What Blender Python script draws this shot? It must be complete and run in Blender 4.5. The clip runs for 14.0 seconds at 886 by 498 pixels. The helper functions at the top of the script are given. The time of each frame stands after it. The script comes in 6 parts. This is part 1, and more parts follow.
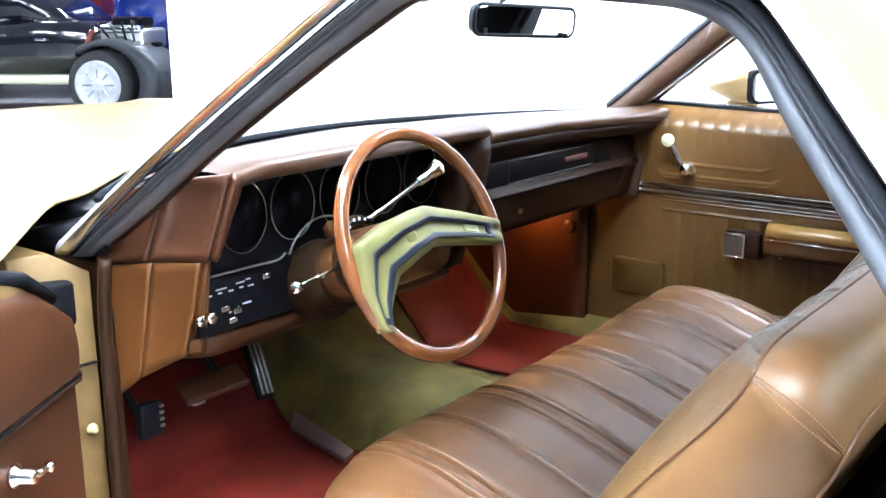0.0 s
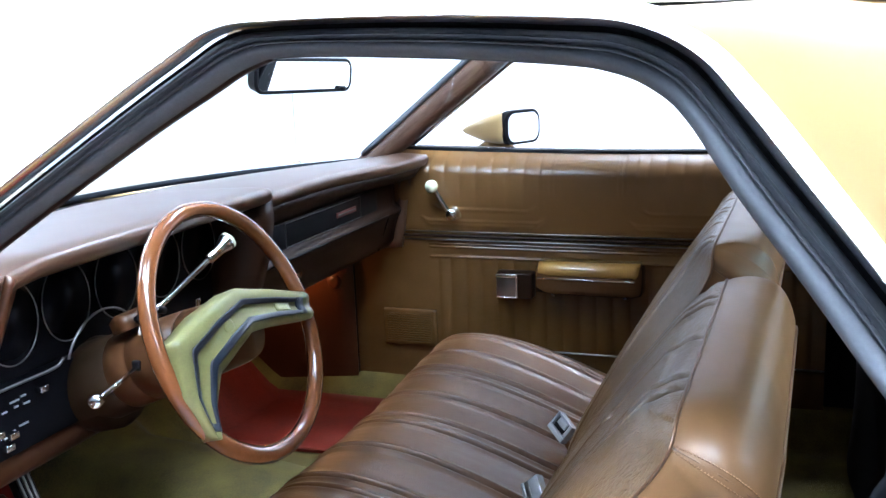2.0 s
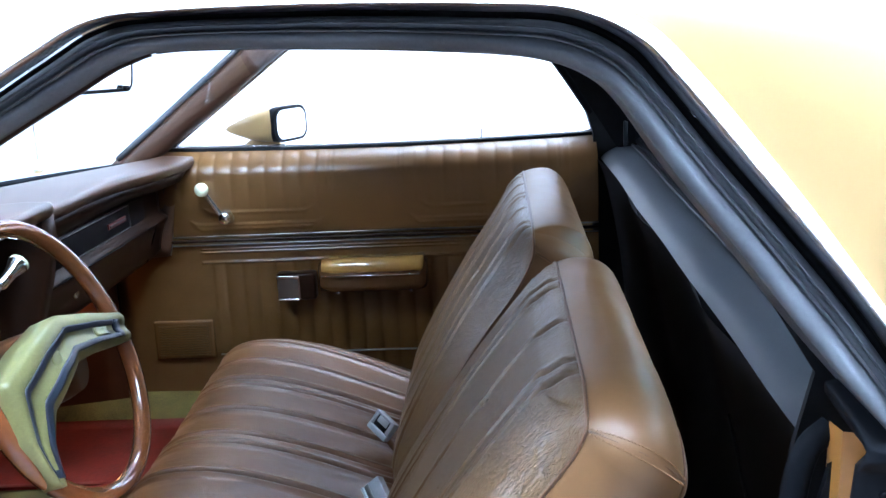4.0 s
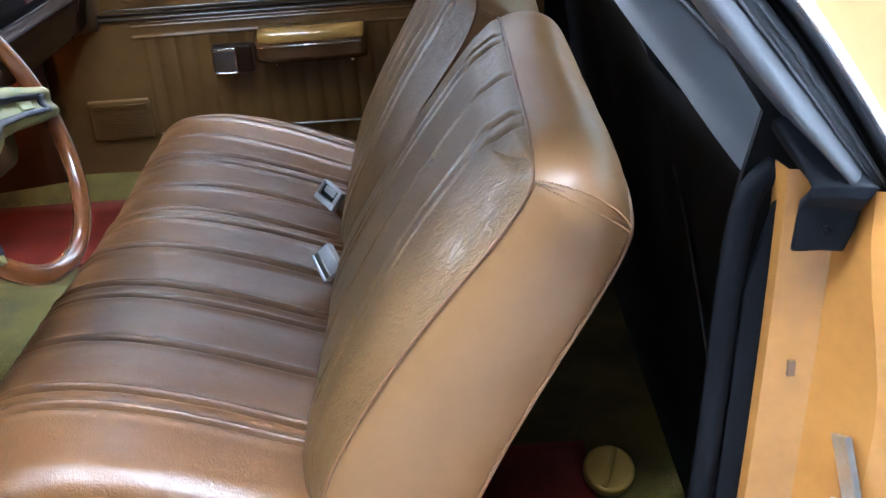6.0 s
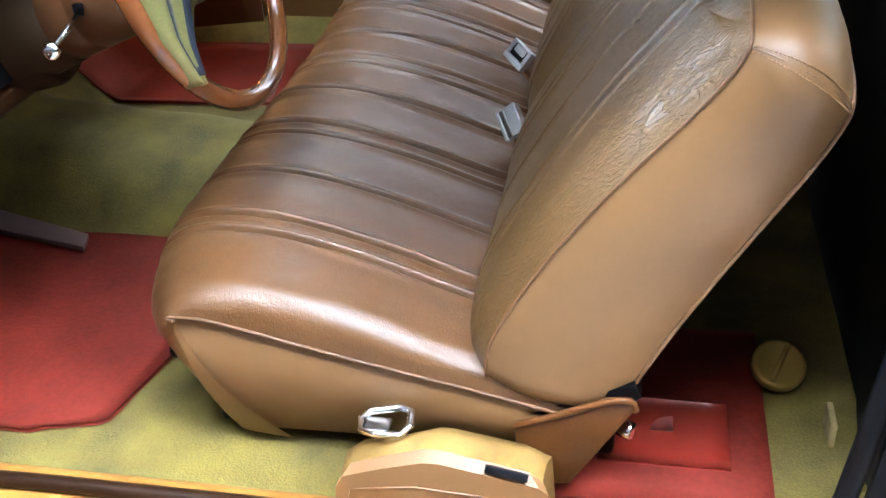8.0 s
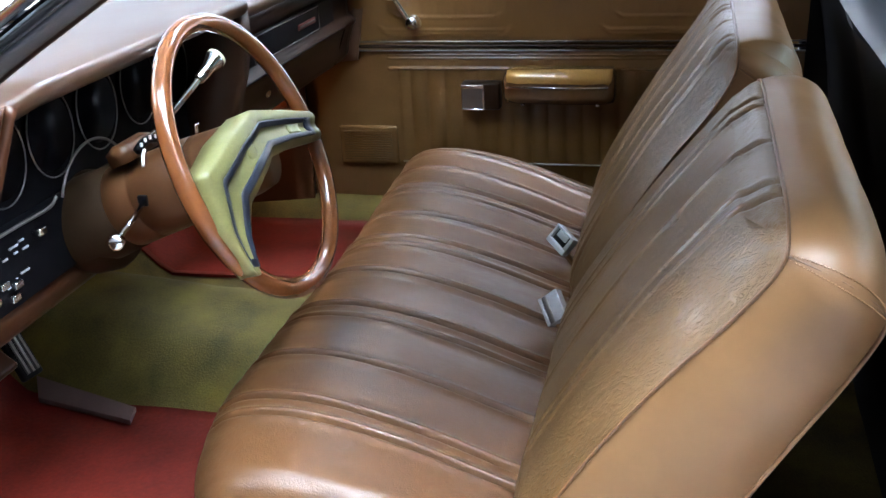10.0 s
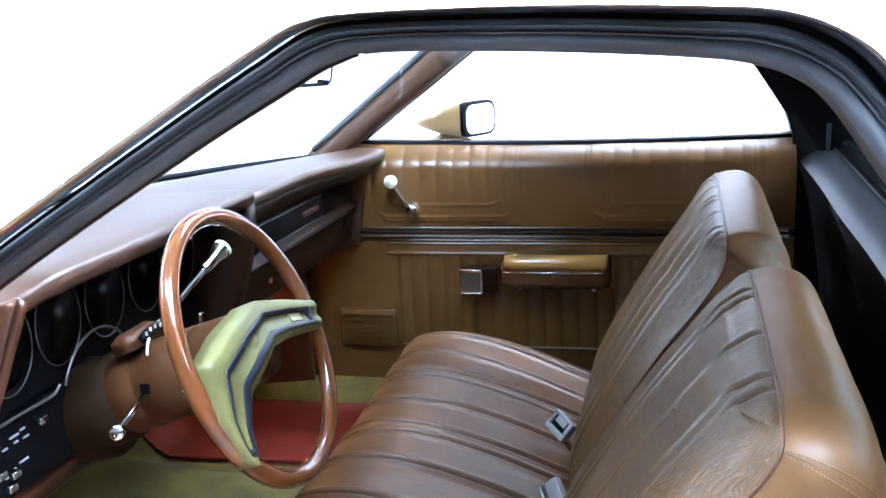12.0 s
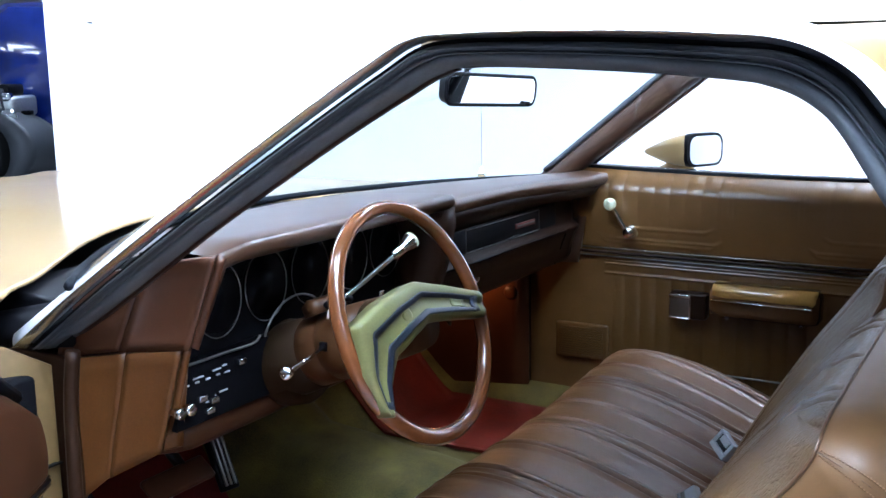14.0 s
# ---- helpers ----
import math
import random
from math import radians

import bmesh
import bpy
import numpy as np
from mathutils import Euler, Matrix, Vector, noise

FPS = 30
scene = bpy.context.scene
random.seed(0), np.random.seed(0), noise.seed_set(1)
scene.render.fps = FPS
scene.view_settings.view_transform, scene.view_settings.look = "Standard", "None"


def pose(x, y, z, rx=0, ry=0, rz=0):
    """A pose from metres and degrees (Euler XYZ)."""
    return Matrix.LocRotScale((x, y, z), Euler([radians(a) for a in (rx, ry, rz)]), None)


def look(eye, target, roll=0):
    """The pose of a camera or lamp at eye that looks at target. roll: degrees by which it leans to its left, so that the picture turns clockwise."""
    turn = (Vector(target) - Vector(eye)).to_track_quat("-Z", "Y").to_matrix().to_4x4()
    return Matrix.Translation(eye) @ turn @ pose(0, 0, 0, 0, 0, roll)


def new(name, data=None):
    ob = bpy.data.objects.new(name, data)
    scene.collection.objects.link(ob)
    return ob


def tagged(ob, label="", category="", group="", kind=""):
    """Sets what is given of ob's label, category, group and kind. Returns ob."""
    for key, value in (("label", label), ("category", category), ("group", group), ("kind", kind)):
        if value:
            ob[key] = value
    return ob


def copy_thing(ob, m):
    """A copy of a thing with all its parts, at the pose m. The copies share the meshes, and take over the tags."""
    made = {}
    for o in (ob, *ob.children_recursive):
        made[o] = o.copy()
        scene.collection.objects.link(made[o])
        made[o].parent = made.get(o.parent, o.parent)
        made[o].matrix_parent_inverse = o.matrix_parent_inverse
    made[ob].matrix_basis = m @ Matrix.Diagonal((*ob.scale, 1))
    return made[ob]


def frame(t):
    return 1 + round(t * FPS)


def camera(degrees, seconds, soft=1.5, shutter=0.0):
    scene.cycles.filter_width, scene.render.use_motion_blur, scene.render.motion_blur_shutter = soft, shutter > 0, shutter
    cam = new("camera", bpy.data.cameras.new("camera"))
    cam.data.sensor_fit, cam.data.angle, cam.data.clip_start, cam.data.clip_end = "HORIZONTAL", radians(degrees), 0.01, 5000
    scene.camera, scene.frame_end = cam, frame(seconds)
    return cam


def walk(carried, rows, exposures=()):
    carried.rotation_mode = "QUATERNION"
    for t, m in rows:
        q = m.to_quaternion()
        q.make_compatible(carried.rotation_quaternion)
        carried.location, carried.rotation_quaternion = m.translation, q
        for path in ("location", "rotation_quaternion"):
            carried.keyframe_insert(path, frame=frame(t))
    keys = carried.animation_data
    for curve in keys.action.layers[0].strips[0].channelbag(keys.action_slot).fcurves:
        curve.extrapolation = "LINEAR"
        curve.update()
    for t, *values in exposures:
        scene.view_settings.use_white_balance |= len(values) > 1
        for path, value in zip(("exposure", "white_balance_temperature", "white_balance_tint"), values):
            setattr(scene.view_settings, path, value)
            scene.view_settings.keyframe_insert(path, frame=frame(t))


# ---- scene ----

# ---- camera ----
cam = camera(46.94, 14.0)
PATH = [
    (0, (-1.6791, -0.4558, 1.2892), (-0.5376, 0.4510, 0.9362), -0.49),
    (0.5, (-1.6731, -0.3874, 1.2953), (-0.4583, 0.4288, 0.9666), -0.89),
    (1, (-1.6630, -0.3212, 1.3017), (-0.3892, 0.4062, 0.9881), -1.48),
    (1.5, (-1.6577, -0.2651, 1.3101), (-0.3299, 0.3591, 0.9979), -1.78),
    (2, (-1.6540, -0.2147, 1.3147), (-0.2813, 0.3049, 1.0054), -2.23),
    (2.2, (-1.6521, -0.1796, 1.3214), (-0.2648, 0.2950, 1.0051), -2.28),
    (4.3, (-1.6513, -0.0039, 1.3150), (-0.1949, 0.0379, 0.9587), -3.16),
    (4.5, (-1.6508, -0.0066, 1.3131), (-0.1998, 0.0120, 0.9336), -3.37),
    (5, (-1.6423, -0.0127, 1.3097), (-0.2121, -0.0227, 0.8574), -3.69),
    (5.5, (-1.6357, -0.0154, 1.2991), (-0.2366, -0.0187, 0.7583), -4.25),
    (6, (-1.6291, -0.0108, 1.2858), (-0.2752, 0.0192, 0.6408), -4.48),
    (6.5, (-1.6184, -0.0071, 1.2740), (-0.3179, 0.0785, 0.5316), -4.79),
    (7, (-1.6161, 0.0011, 1.2568), (-0.3583, 0.1666, 0.4564), -4.45),
    (7.2, (-1.6213, 0.0081, 1.2493), (-0.3762, 0.2109, 0.4377), -4.57),
    (9.3, (-1.6224, 0.0198, 1.2792), (-0.3481, 0.3719, 0.5705), -3.11),
    (9.5, (-1.6244, 0.0183, 1.2845), (-0.3291, 0.3658, 0.6125), -3.09),
    (10, (-1.6278, 0.0146, 1.2993), (-0.2851, 0.3543, 0.7234), -3.02),
    (10.5, (-1.6316, 0.0109, 1.3077), (-0.2567, 0.3429, 0.8083), -3.00),
    (11, (-1.6353, 0.0088, 1.3154), (-0.2341, 0.3258, 0.8840), -2.94),
    (11.5, (-1.6402, 0.0065, 1.3225), (-0.2180, 0.3151, 0.9590), -2.94),
    (12, (-1.6462, 0.0091, 1.3257), (-0.2246, 0.3534, 0.9934), -2.72),
    (12.5, (-1.6525, -0.0036, 1.3213), (-0.2513, 0.4196, 0.9934), -2.23),
    (13, (-1.6622, -0.0761, 1.3139), (-0.3075, 0.4804, 0.9900), -1.79),
    (13.5, (-1.6809, -0.1636, 1.3082), (-0.3722, 0.5061, 1.0101), -1.21),
    (14, (-1.7351, -0.2714, 1.3015), (-0.4722, 0.4925, 1.0343), -0.85),
]
EXPOSURES = [
    (0, 1.35, 6200, 10), (0.8, 1.12, 6000, 10), (1.5, 0.82, 5800, 10), (2.2, 0.55, 5700, 10), (4.5, 0.55, 5400, 10), (5.5, 0.66, 5500, 10), (6.5, 0.9, 6100, 10), (7.0, 1.0, 6200, 10),
    (9.5, 0.48, 6300, 10), (10.5, 0.95, 5800, 10), (11.0, 1.05, 5700, 10), (12.0, 0.8, 5600, 10), (12.5, 0.50, 5500, 10), (14, 0.12, 5500, 10),
]
walk(cam, [(t, look(eye, target, roll)) for t, eye, target, roll in PATH], EXPOSURES)

# ---- light ----
world = bpy.data.worlds.new("world")
scene.world = world
world.use_nodes = True
world.node_tree.nodes["Background"].inputs[0].default_value = (0.9, 0.95, 1.0, 1)
world.node_tree.nodes["Background"].inputs[1].default_value = 0.2
PANEL = 32.0        # strength of the ceiling panels
COURTESY = 0.4      # watts of the footwell lamp


# ---- materials ----
def pbr(name, base, rough=0.5, metal=0.0, vary=0.15, big=6.0, fine=200.0, bump=0.1, coat=0.0, sheen=0.0, cells=False, rough_vary=0.08, depth=0.001, wrinkle=0.0, spec=0.5, folds=(48, 1.9, 0.55, 0.75)):
    m = bpy.data.materials.new(name)
    m.use_nodes = True
    nt = m.node_tree
    p = nt.nodes["Principled BSDF"]
    link = nt.links.new
    co = nt.nodes.new("ShaderNodeTexCoord").outputs["Object"]
    n1 = nt.nodes.new("ShaderNodeTexNoise")
    n1.inputs["Scale"].default_value, n1.inputs["Detail"].default_value = big, 5
    n2 = nt.nodes.new("ShaderNodeTexNoise")
    n2.inputs["Scale"].default_value, n2.inputs["Detail"].default_value = fine, 2
    link(co, n1.inputs["Vector"]), link(co, n2.inputs["Vector"])
    add = nt.nodes.new("ShaderNodeMath")
    add.operation = "MULTIPLY_ADD"
    add.inputs[1].default_value = 0.35
    link(n2.outputs["Fac"], add.inputs[0]), link(n1.outputs["Fac"], add.inputs[2])
    ramp = nt.nodes.new("ShaderNodeValToRGB")
    ramp.color_ramp.elements[0].position, ramp.color_ramp.elements[1].position = 0.36, 1.0
    ramp.color_ramp.elements[0].color = (*[c * (1 - vary) for c in base], 1)
    ramp.color_ramp.elements[1].color = (*[min(1, c * (1 + vary)) for c in base], 1)
    link(add.outputs[0], ramp.inputs["Fac"]), link(ramp.outputs["Color"], p.inputs["Base Color"])
    rr = nt.nodes.new("ShaderNodeMapRange")
    low, high = max(0.02, rough - rough_vary), min(1, rough + rough_vary)
    if low < 0.275 < high:       # keep the whole surface either satin or glossy
        low, high = (0.285, high) if rough >= 0.275 else (low, 0.265)
    rr.inputs["To Min"].default_value, rr.inputs["To Max"].default_value = low, high
    link(n1.outputs["Fac"], rr.inputs["Value"]), link(rr.outputs["Result"], p.inputs["Roughness"])
    p.inputs["Metallic"].default_value = metal
    p.inputs["Specular IOR Level"].default_value = spec
    p.inputs["Coat Weight"].default_value = coat
    p.inputs["Coat Roughness"].default_value = 0.08
    p.inputs["Sheen Weight"].default_value = sheen
    if bump:
        b = nt.nodes.new("ShaderNodeBump")
        b.inputs["Strength"].default_value, b.inputs["Distance"].default_value = bump, depth
        if cells:
            v = nt.nodes.new("ShaderNodeTexVoronoi")
            v.feature = "DISTANCE_TO_EDGE"
            v.inputs["Scale"].default_value = fine * 1.4
            link(co, v.inputs["Vector"])
            mix = nt.nodes.new("ShaderNodeMath")
            mix.operation = "MULTIPLY_ADD"
            mix.inputs[1].default_value = 1.6
            link(v.outputs["Distance"], mix.inputs[0]), link(n2.outputs["Fac"], mix.inputs[2])
            link(mix.outputs[0], b.inputs["Height"])
        else:
            link(n2.outputs["Fac"], b.inputs["Height"])
        if wrinkle:
            w = nt.nodes.new("ShaderNodeTexNoise")
            w.inputs["Scale"].default_value, w.inputs["Detail"].default_value, w.inputs["Distortion"].default_value = folds[0], 2.5, 1.2
            stretch = nt.nodes.new("ShaderNodeMapping")
            stretch.inputs["Scale"].default_value = folds[1:]
            stretch.inputs["Rotation"].default_value = (0.3, 0.5, 0.6)
            link(co, stretch.inputs["Vector"]), link(stretch.outputs["Vector"], w.inputs["Vector"])
            crease = nt.nodes.new("ShaderNodeMapRange")
            crease.inputs["From Min"].default_value, crease.inputs["From Max"].default_value = 0.25, 0.80
            link(w.outputs["Fac"], crease.inputs["Value"])
            b2 = nt.nodes.new("ShaderNodeBump")
            b2.inputs["Strength"].default_value, b2.inputs["Distance"].default_value = wrinkle, 0.0022
            link(crease.outputs["Result"], b2.inputs["Height"]), link(b2.outputs["Normal"], b.inputs["Normal"])
        link(b.outputs["Normal"], p.inputs["Normal"])
    return m


def leather(name, base, dark, rough=0.36, spec=0.5, grain=0.12, crease=0.3, pull=(230.0, 60.0, 60.0), patina=0.7):
    """Grained vinyl leather: soft patina, pebble grain and short thin creases drawn out along one way by pull."""
    m = bpy.data.materials.new(name)
    m.use_nodes = True
    nt = m.node_tree
    p, link, node = nt.nodes["Principled BSDF"], nt.links.new, nt.nodes.new
    co = node("ShaderNodeTexCoord").outputs["Object"]

    def noise_at(scale, detail, vector=co, distortion=0.0):
        n = node("ShaderNodeTexNoise")
        n.inputs["Scale"].default_value, n.inputs["Detail"].default_value, n.inputs["Distortion"].default_value = scale, detail, distortion
        link(vector, n.inputs["Vector"])
        return n.outputs["Fac"]

    def span(value, a, b, lo, hi):
        r = node("ShaderNodeMapRange")
        for k, v in (("From Min", a), ("From Max", b), ("To Min", lo), ("To Max", hi)):
            r.inputs[k].default_value = v
        link(value, r.inputs["Value"])
        return r.outputs["Result"]

    def times(a, b):
        n = node("ShaderNodeMath")
        n.operation = "MULTIPLY"
        link(a, n.inputs[0])
        link(b, n.inputs[1]) if not isinstance(b, float) else None
        if isinstance(b, float):
            n.inputs[1].default_value = b
        return n.outputs[0]

    worn = noise_at(5.0, 5)
    mottle = noise_at(60.0, 3)
    mix = node("ShaderNodeMix")
    mix.data_type = "RGBA"
    mix.inputs["A"].default_value, mix.inputs["B"].default_value = (*base, 1), (*dark, 1)
    tone = node("ShaderNodeMath")
    tone.operation = "MULTIPLY_ADD"
    tone.inputs[1].default_value = 0.35
    link(mottle, tone.inputs[0]), link(worn, tone.inputs[2])
    link(span(tone.outputs[0], 0.45, 0.95, 0.0, patina), mix.inputs["Factor"])
    link(mix.outputs["Result"], p.inputs["Base Color"])
    link(span(worn, 0.3, 0.7, rough - 0.02, rough + 0.06), p.inputs["Roughness"])
    p.inputs["Specular IOR Level"].default_value = spec
    v = node("ShaderNodeTexVoronoi")
    v.inputs["Scale"].default_value = 420.0
    link(co, v.inputs["Vector"])
    fine = node("ShaderNodeBump")
    fine.inputs["Strength"].default_value, fine.inputs["Distance"].default_value = grain, 0.0008
    link(v.outputs["Distance"], fine.inputs["Height"])
    stretch = node("ShaderNodeMapping")
    stretch.inputs["Scale"].default_value = pull
    link(co, stretch.inputs["Vector"])
    fold = noise_at(1.0, 2.0, stretch.outputs["Vector"], 1.4)
    away = node("ShaderNodeMath")
    away.operation = "SUBTRACT"
    away.inputs[1].default_value = 0.5
    link(fold, away.inputs[0])
    flat = node("ShaderNodeMath")
    flat.operation = "ABSOLUTE"
    link(away.outputs[0], flat.inputs[0])
    line = times(span(flat.outputs[0], 0.0, 0.09, 0.0, 1.0), span(noise_at(9.0, 2), 0.35, 0.6, 0.35, 1.0))
    soft = node("ShaderNodeBump")
    soft.inputs["Strength"].default_value, soft.inputs["Distance"].default_value = crease, 0.0016
    link(line, soft.inputs["Height"])
    link(fine.outputs["Normal"], soft.inputs["Normal"])
    link(soft.outputs["Normal"], p.inputs["Normal"])
    return m


def glass(name, tint, weight):
    """Thin glass: clear, with a reflection that grows towards grazing angles."""
    m = bpy.data.materials.new(name)
    m.use_nodes = True
    nt = m.node_tree
    nt.nodes.clear()
    out = nt.nodes.new("ShaderNodeOutputMaterial")
    clear, shine, mix, fres, mul = (nt.nodes.new("ShaderNode" + k) for k in ("BsdfTransparent", "BsdfGlossy", "MixShader", "Fresnel", "Math"))
    clear.inputs[0].default_value = (*tint, 1)
    shine.inputs["Roughness"].default_value = 0.02
    fres.inputs["IOR"].default_value = 1.45
    mul.operation = "MULTIPLY"
    mul.inputs[1].default_value = weight
    nt.links.new(fres.outputs[0], mul.inputs[0]), nt.links.new(mul.outputs[0], mix.inputs[0])
    nt.links.new(clear.outputs[0], mix.inputs[1]), nt.links.new(shine.outputs[0], mix.inputs[2])
    nt.links.new(mix.outputs[0], out.inputs[0])
    return m


def glow(name, colour, strength):
    m = bpy.data.materials.new(name)
    m.use_nodes = True
    p = m.node_tree.nodes["Principled BSDF"]
    p.inputs["Base Color"].default_value = (0.9, 0.9, 0.9, 1)
    p.inputs["Emission Color"].default_value = (*colour, 1)
    p.inputs["Emission Strength"].default_value = strength
    return m


LEATHER = leather("brown_vinyl_leather", (0.116, 0.050, 0.0165), (0.064, 0.0275, 0.0092), 0.34, 0.50, 0.11, 0.22, (90.0, 130.0, 90.0))
CREASED = leather("creased_brown_vinyl_leather", (0.142, 0.076, 0.025), (0.080, 0.043, 0.0142), 0.305, 0.56, 0.05, 0.62, (190.0, 45.0, 45.0))
SIDE = leather("tan_seat_side_vinyl", (0.198, 0.102, 0.039), (0.155, 0.080, 0.031), 0.41, 0.46, 0.015, 0.03, (60.0, 60.0, 60.0))
# chrome kept part diffuse, so its pale colour stands in for bright reflections
BUCKLE = pbr("part_diffuse_chrome", (0.74, 0.75, 0.78), 0.26, metal=0.55, vary=0.12, big=40, bump=0)
PIPING = pbr("brown_piping", (0.15, 0.075, 0.034), 0.4, vary=0.2, bump=0)
STITCH = pbr("tan_thread", (0.30, 0.165, 0.075), 0.7, bump=0)
DASH = pbr("brown_dash_vinyl", (0.056, 0.0255, 0.0130), 0.34, vary=0.15, big=4, fine=200, bump=0.04, depth=0.001, spec=0.85)
PADSKIN = pbr("reddish_brown_padded_vinyl", (0.072, 0.026, 0.0115), 0.34, vary=0.2, big=7, fine=200, bump=0.04, depth=0.001, spec=0.35)
# gold paint with the hinge side's shade darkened into its base colour
HINGE = pbr("shade_darkened_gold_paint", (0.088, 0.054, 0.019), 0.45, vary=0.3, big=9, fine=60, bump=0.05, spec=0.2)
PILLAR = pbr("brown_pillar_plastic", (0.060, 0.027, 0.0145), 0.5, vary=0.2, big=6, fine=400, bump=0.1, depth=0.0004, spec=0.25)
# dash brown with the dim lower zone's shade taken into its base colour
DASHLOW = pbr("shade_dark_brown_plastic", (0.018, 0.0078, 0.0038), 0.38, vary=0.2, fine=500, bump=0.15, depth=0.0004, spec=0.12)
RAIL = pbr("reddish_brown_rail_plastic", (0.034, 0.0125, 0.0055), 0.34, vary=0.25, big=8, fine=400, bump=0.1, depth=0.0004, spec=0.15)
PLASTIC = pbr("saddle_brown_plastic", (0.092, 0.033, 0.0085), 0.30, vary=0.35, big=5, fine=300, bump=0.08, depth=0.0004, spec=0.22)
KICK = pbr("reddish_brown_kick_plastic", (0.060, 0.019, 0.0065), 0.3, vary=0.35, big=5, fine=300, bump=0.06, depth=0.0004, spec=0.3)
SLEEVE = pbr("saddle_brown_column_plastic", (0.068, 0.027, 0.0100), 0.36, vary=0.15, big=6, bump=0.05, depth=0.0004, spec=0.22)
DOORSKIN = pbr("brown_door_vinyl", (0.128, 0.062, 0.0175), 0.29, vary=0.25, big=5, fine=450, bump=0.12, cells=True, depth=0.0006, spec=0.55)
DOORLOW = pbr("olive_brown_door_vinyl", (0.092, 0.046, 0.015), 0.24, vary=0.25, big=6, fine=380, bump=0.12, cells=True, depth=0.0006, spec=0.5)
ARMBODY = pbr("glossy_brown_armrest_vinyl", (0.085, 0.040, 0.016), 0.2, vary=0.25, big=8, bump=0.04, coat=0.5)
ARMREST = pbr("amber_brown_armrest_plastic", (0.42, 0.235, 0.06), 0.16, vary=0.2, big=8, bump=0.04, coat=0.6)
BLACK = pbr("black_dash_plastic", (0.004, 0.004, 0.005), 0.4, vary=0.3, fine=500, bump=0.1, depth=0.0003, spec=0.06)
SEAL = pbr("black_door_seal_rubber", (0.0050, 0.0060, 0.0080), 0.55, vary=0.35, big=12, fine=300, bump=0.25, depth=0.0006, spec=0.08)
COLUMN = pbr("dark_brown_column_plastic", (0.022, 0.012, 0.006), 0.5, vary=0.2, bump=0.1, depth=0.0004, spec=0.06)
DARKSTEEL = pbr("dulled_dark_trim_metal", (0.22, 0.21, 0.20), 0.3, metal=1.0, vary=0.2, bump=0)
PRINT = pbr("faded_print_white", (0.34, 0.34, 0.35), 0.6, bump=0)
DIAL = pbr("gauge_face", (0.003, 0.003, 0.005), 0.35, vary=0.3, bump=0, spec=0.05)
RUBBER = pbr("black_weatherstrip_rubber", (0.078, 0.084, 0.094), 0.55, vary=0.35, big=10, fine=300, bump=0.2, depth=0.0006)
DRAPE = pbr("black_bulkhead_vinyl", (0.0075, 0.0078, 0.009), 0.6, vary=0.4, big=3, fine=200, bump=0.2, spec=0.2)
SHELF = pbr("black_shelf_vinyl", (0.050, 0.054, 0.062), 0.36, vary=0.25, big=7, fine=400, bump=0.2, cells=True, spec=0.3)
CHROME = pbr("chrome", (0.86, 0.86, 0.87), 0.08, metal=1.0, vary=0.06, bump=0, rough_vary=0.04)
STEEL = pbr("brushed_stainless_trim", (0.80, 0.80, 0.82), 0.2, metal=1.0, vary=0.08, bump=0)
BRIGHT = pbr("bright_anodised_moulding", (0.84, 0.85, 0.87), 0.34, metal=0.7, vary=0.05, big=9, bump=0)
PALESTEEL = pbr("pale_cast_alloy", (0.50, 0.51, 0.53), 0.5, metal=0.3, vary=0.25, big=14, bump=0)
GREYCOAT = pbr("dark_grey_matt_coating", (0.030, 0.033, 0.038), 0.55, vary=0.3, big=4, bump=0.1)
ZINC = pbr("zinc_plated_steel", (0.62, 0.62, 0.60), 0.35, metal=1.0, vary=0.2, big=40, bump=0.1)
GOLD = pbr("gold_metallic_paint", (0.375, 0.25, 0.108), 0.34, metal=0.1, vary=0.06, big=3, fine=900, bump=0.0, coat=0.7, spec=0.25)
JAMB = pbr("orange_gold_jamb_paint", (0.36, 0.160, 0.034), 0.34, metal=0.1, vary=0.25, big=7, fine=60, bump=0.04, coat=0.25)
CARPET = pbr("olive_gold_carpet", (0.114, 0.086, 0.0145), 0.95, vary=0.8, big=9, fine=300, bump=0.6, sheen=0.03, depth=0.002)
RED = pbr("red_floor_mat", (0.135, 0.0150, 0.0090), 0.56, vary=0.5, big=9, fine=130, bump=0.5, depth=0.001, spec=0.22)
REDPLATE = pbr("glossy_red_plastic", (0.22, 0.020, 0.012), 0.34, vary=0.15, bump=0.05)
HEEL = pbr("mauve_heel_pad", (0.13, 0.075, 0.065), 0.6, vary=0.2, bump=0.2)
WOOD = pbr("wood_tone_rim", (0.150, 0.048, 0.014), 0.15, vary=0.25, big=16, fine=150, bump=0.04, coat=0.5)
OLIVE = pbr("olive_green_pad", (0.180, 0.166, 0.055), 0.42, vary=0.3, big=12, fine=300, bump=0.08)
NAVY = pbr("dark_blue_band", (0.012, 0.017, 0.03), 0.35, vary=0.2, bump=0)
TAN = pbr("golden_tan_plastic", (0.235, 0.138, 0.040), 0.4, vary=0.5, big=22, fine=120, bump=0.12, depth=0.001)
PALEOLIVE = pbr("pale_olive_plate", (0.30, 0.30, 0.13), 0.3, vary=0.1, bump=0)
CREAM = pbr("cream_green_knob", (0.62, 0.62, 0.42), 0.25, vary=0.1, bump=0)
FOAM = pbr("aged_tan_foam", (0.34, 0.26, 0.12), 0.9, vary=0.35, big=40, bump=0.4)
PALEPATCH = pbr("pale_red_patch", (0.23, 0.050, 0.042), 0.45, vary=0.3, big=60, bump=0)
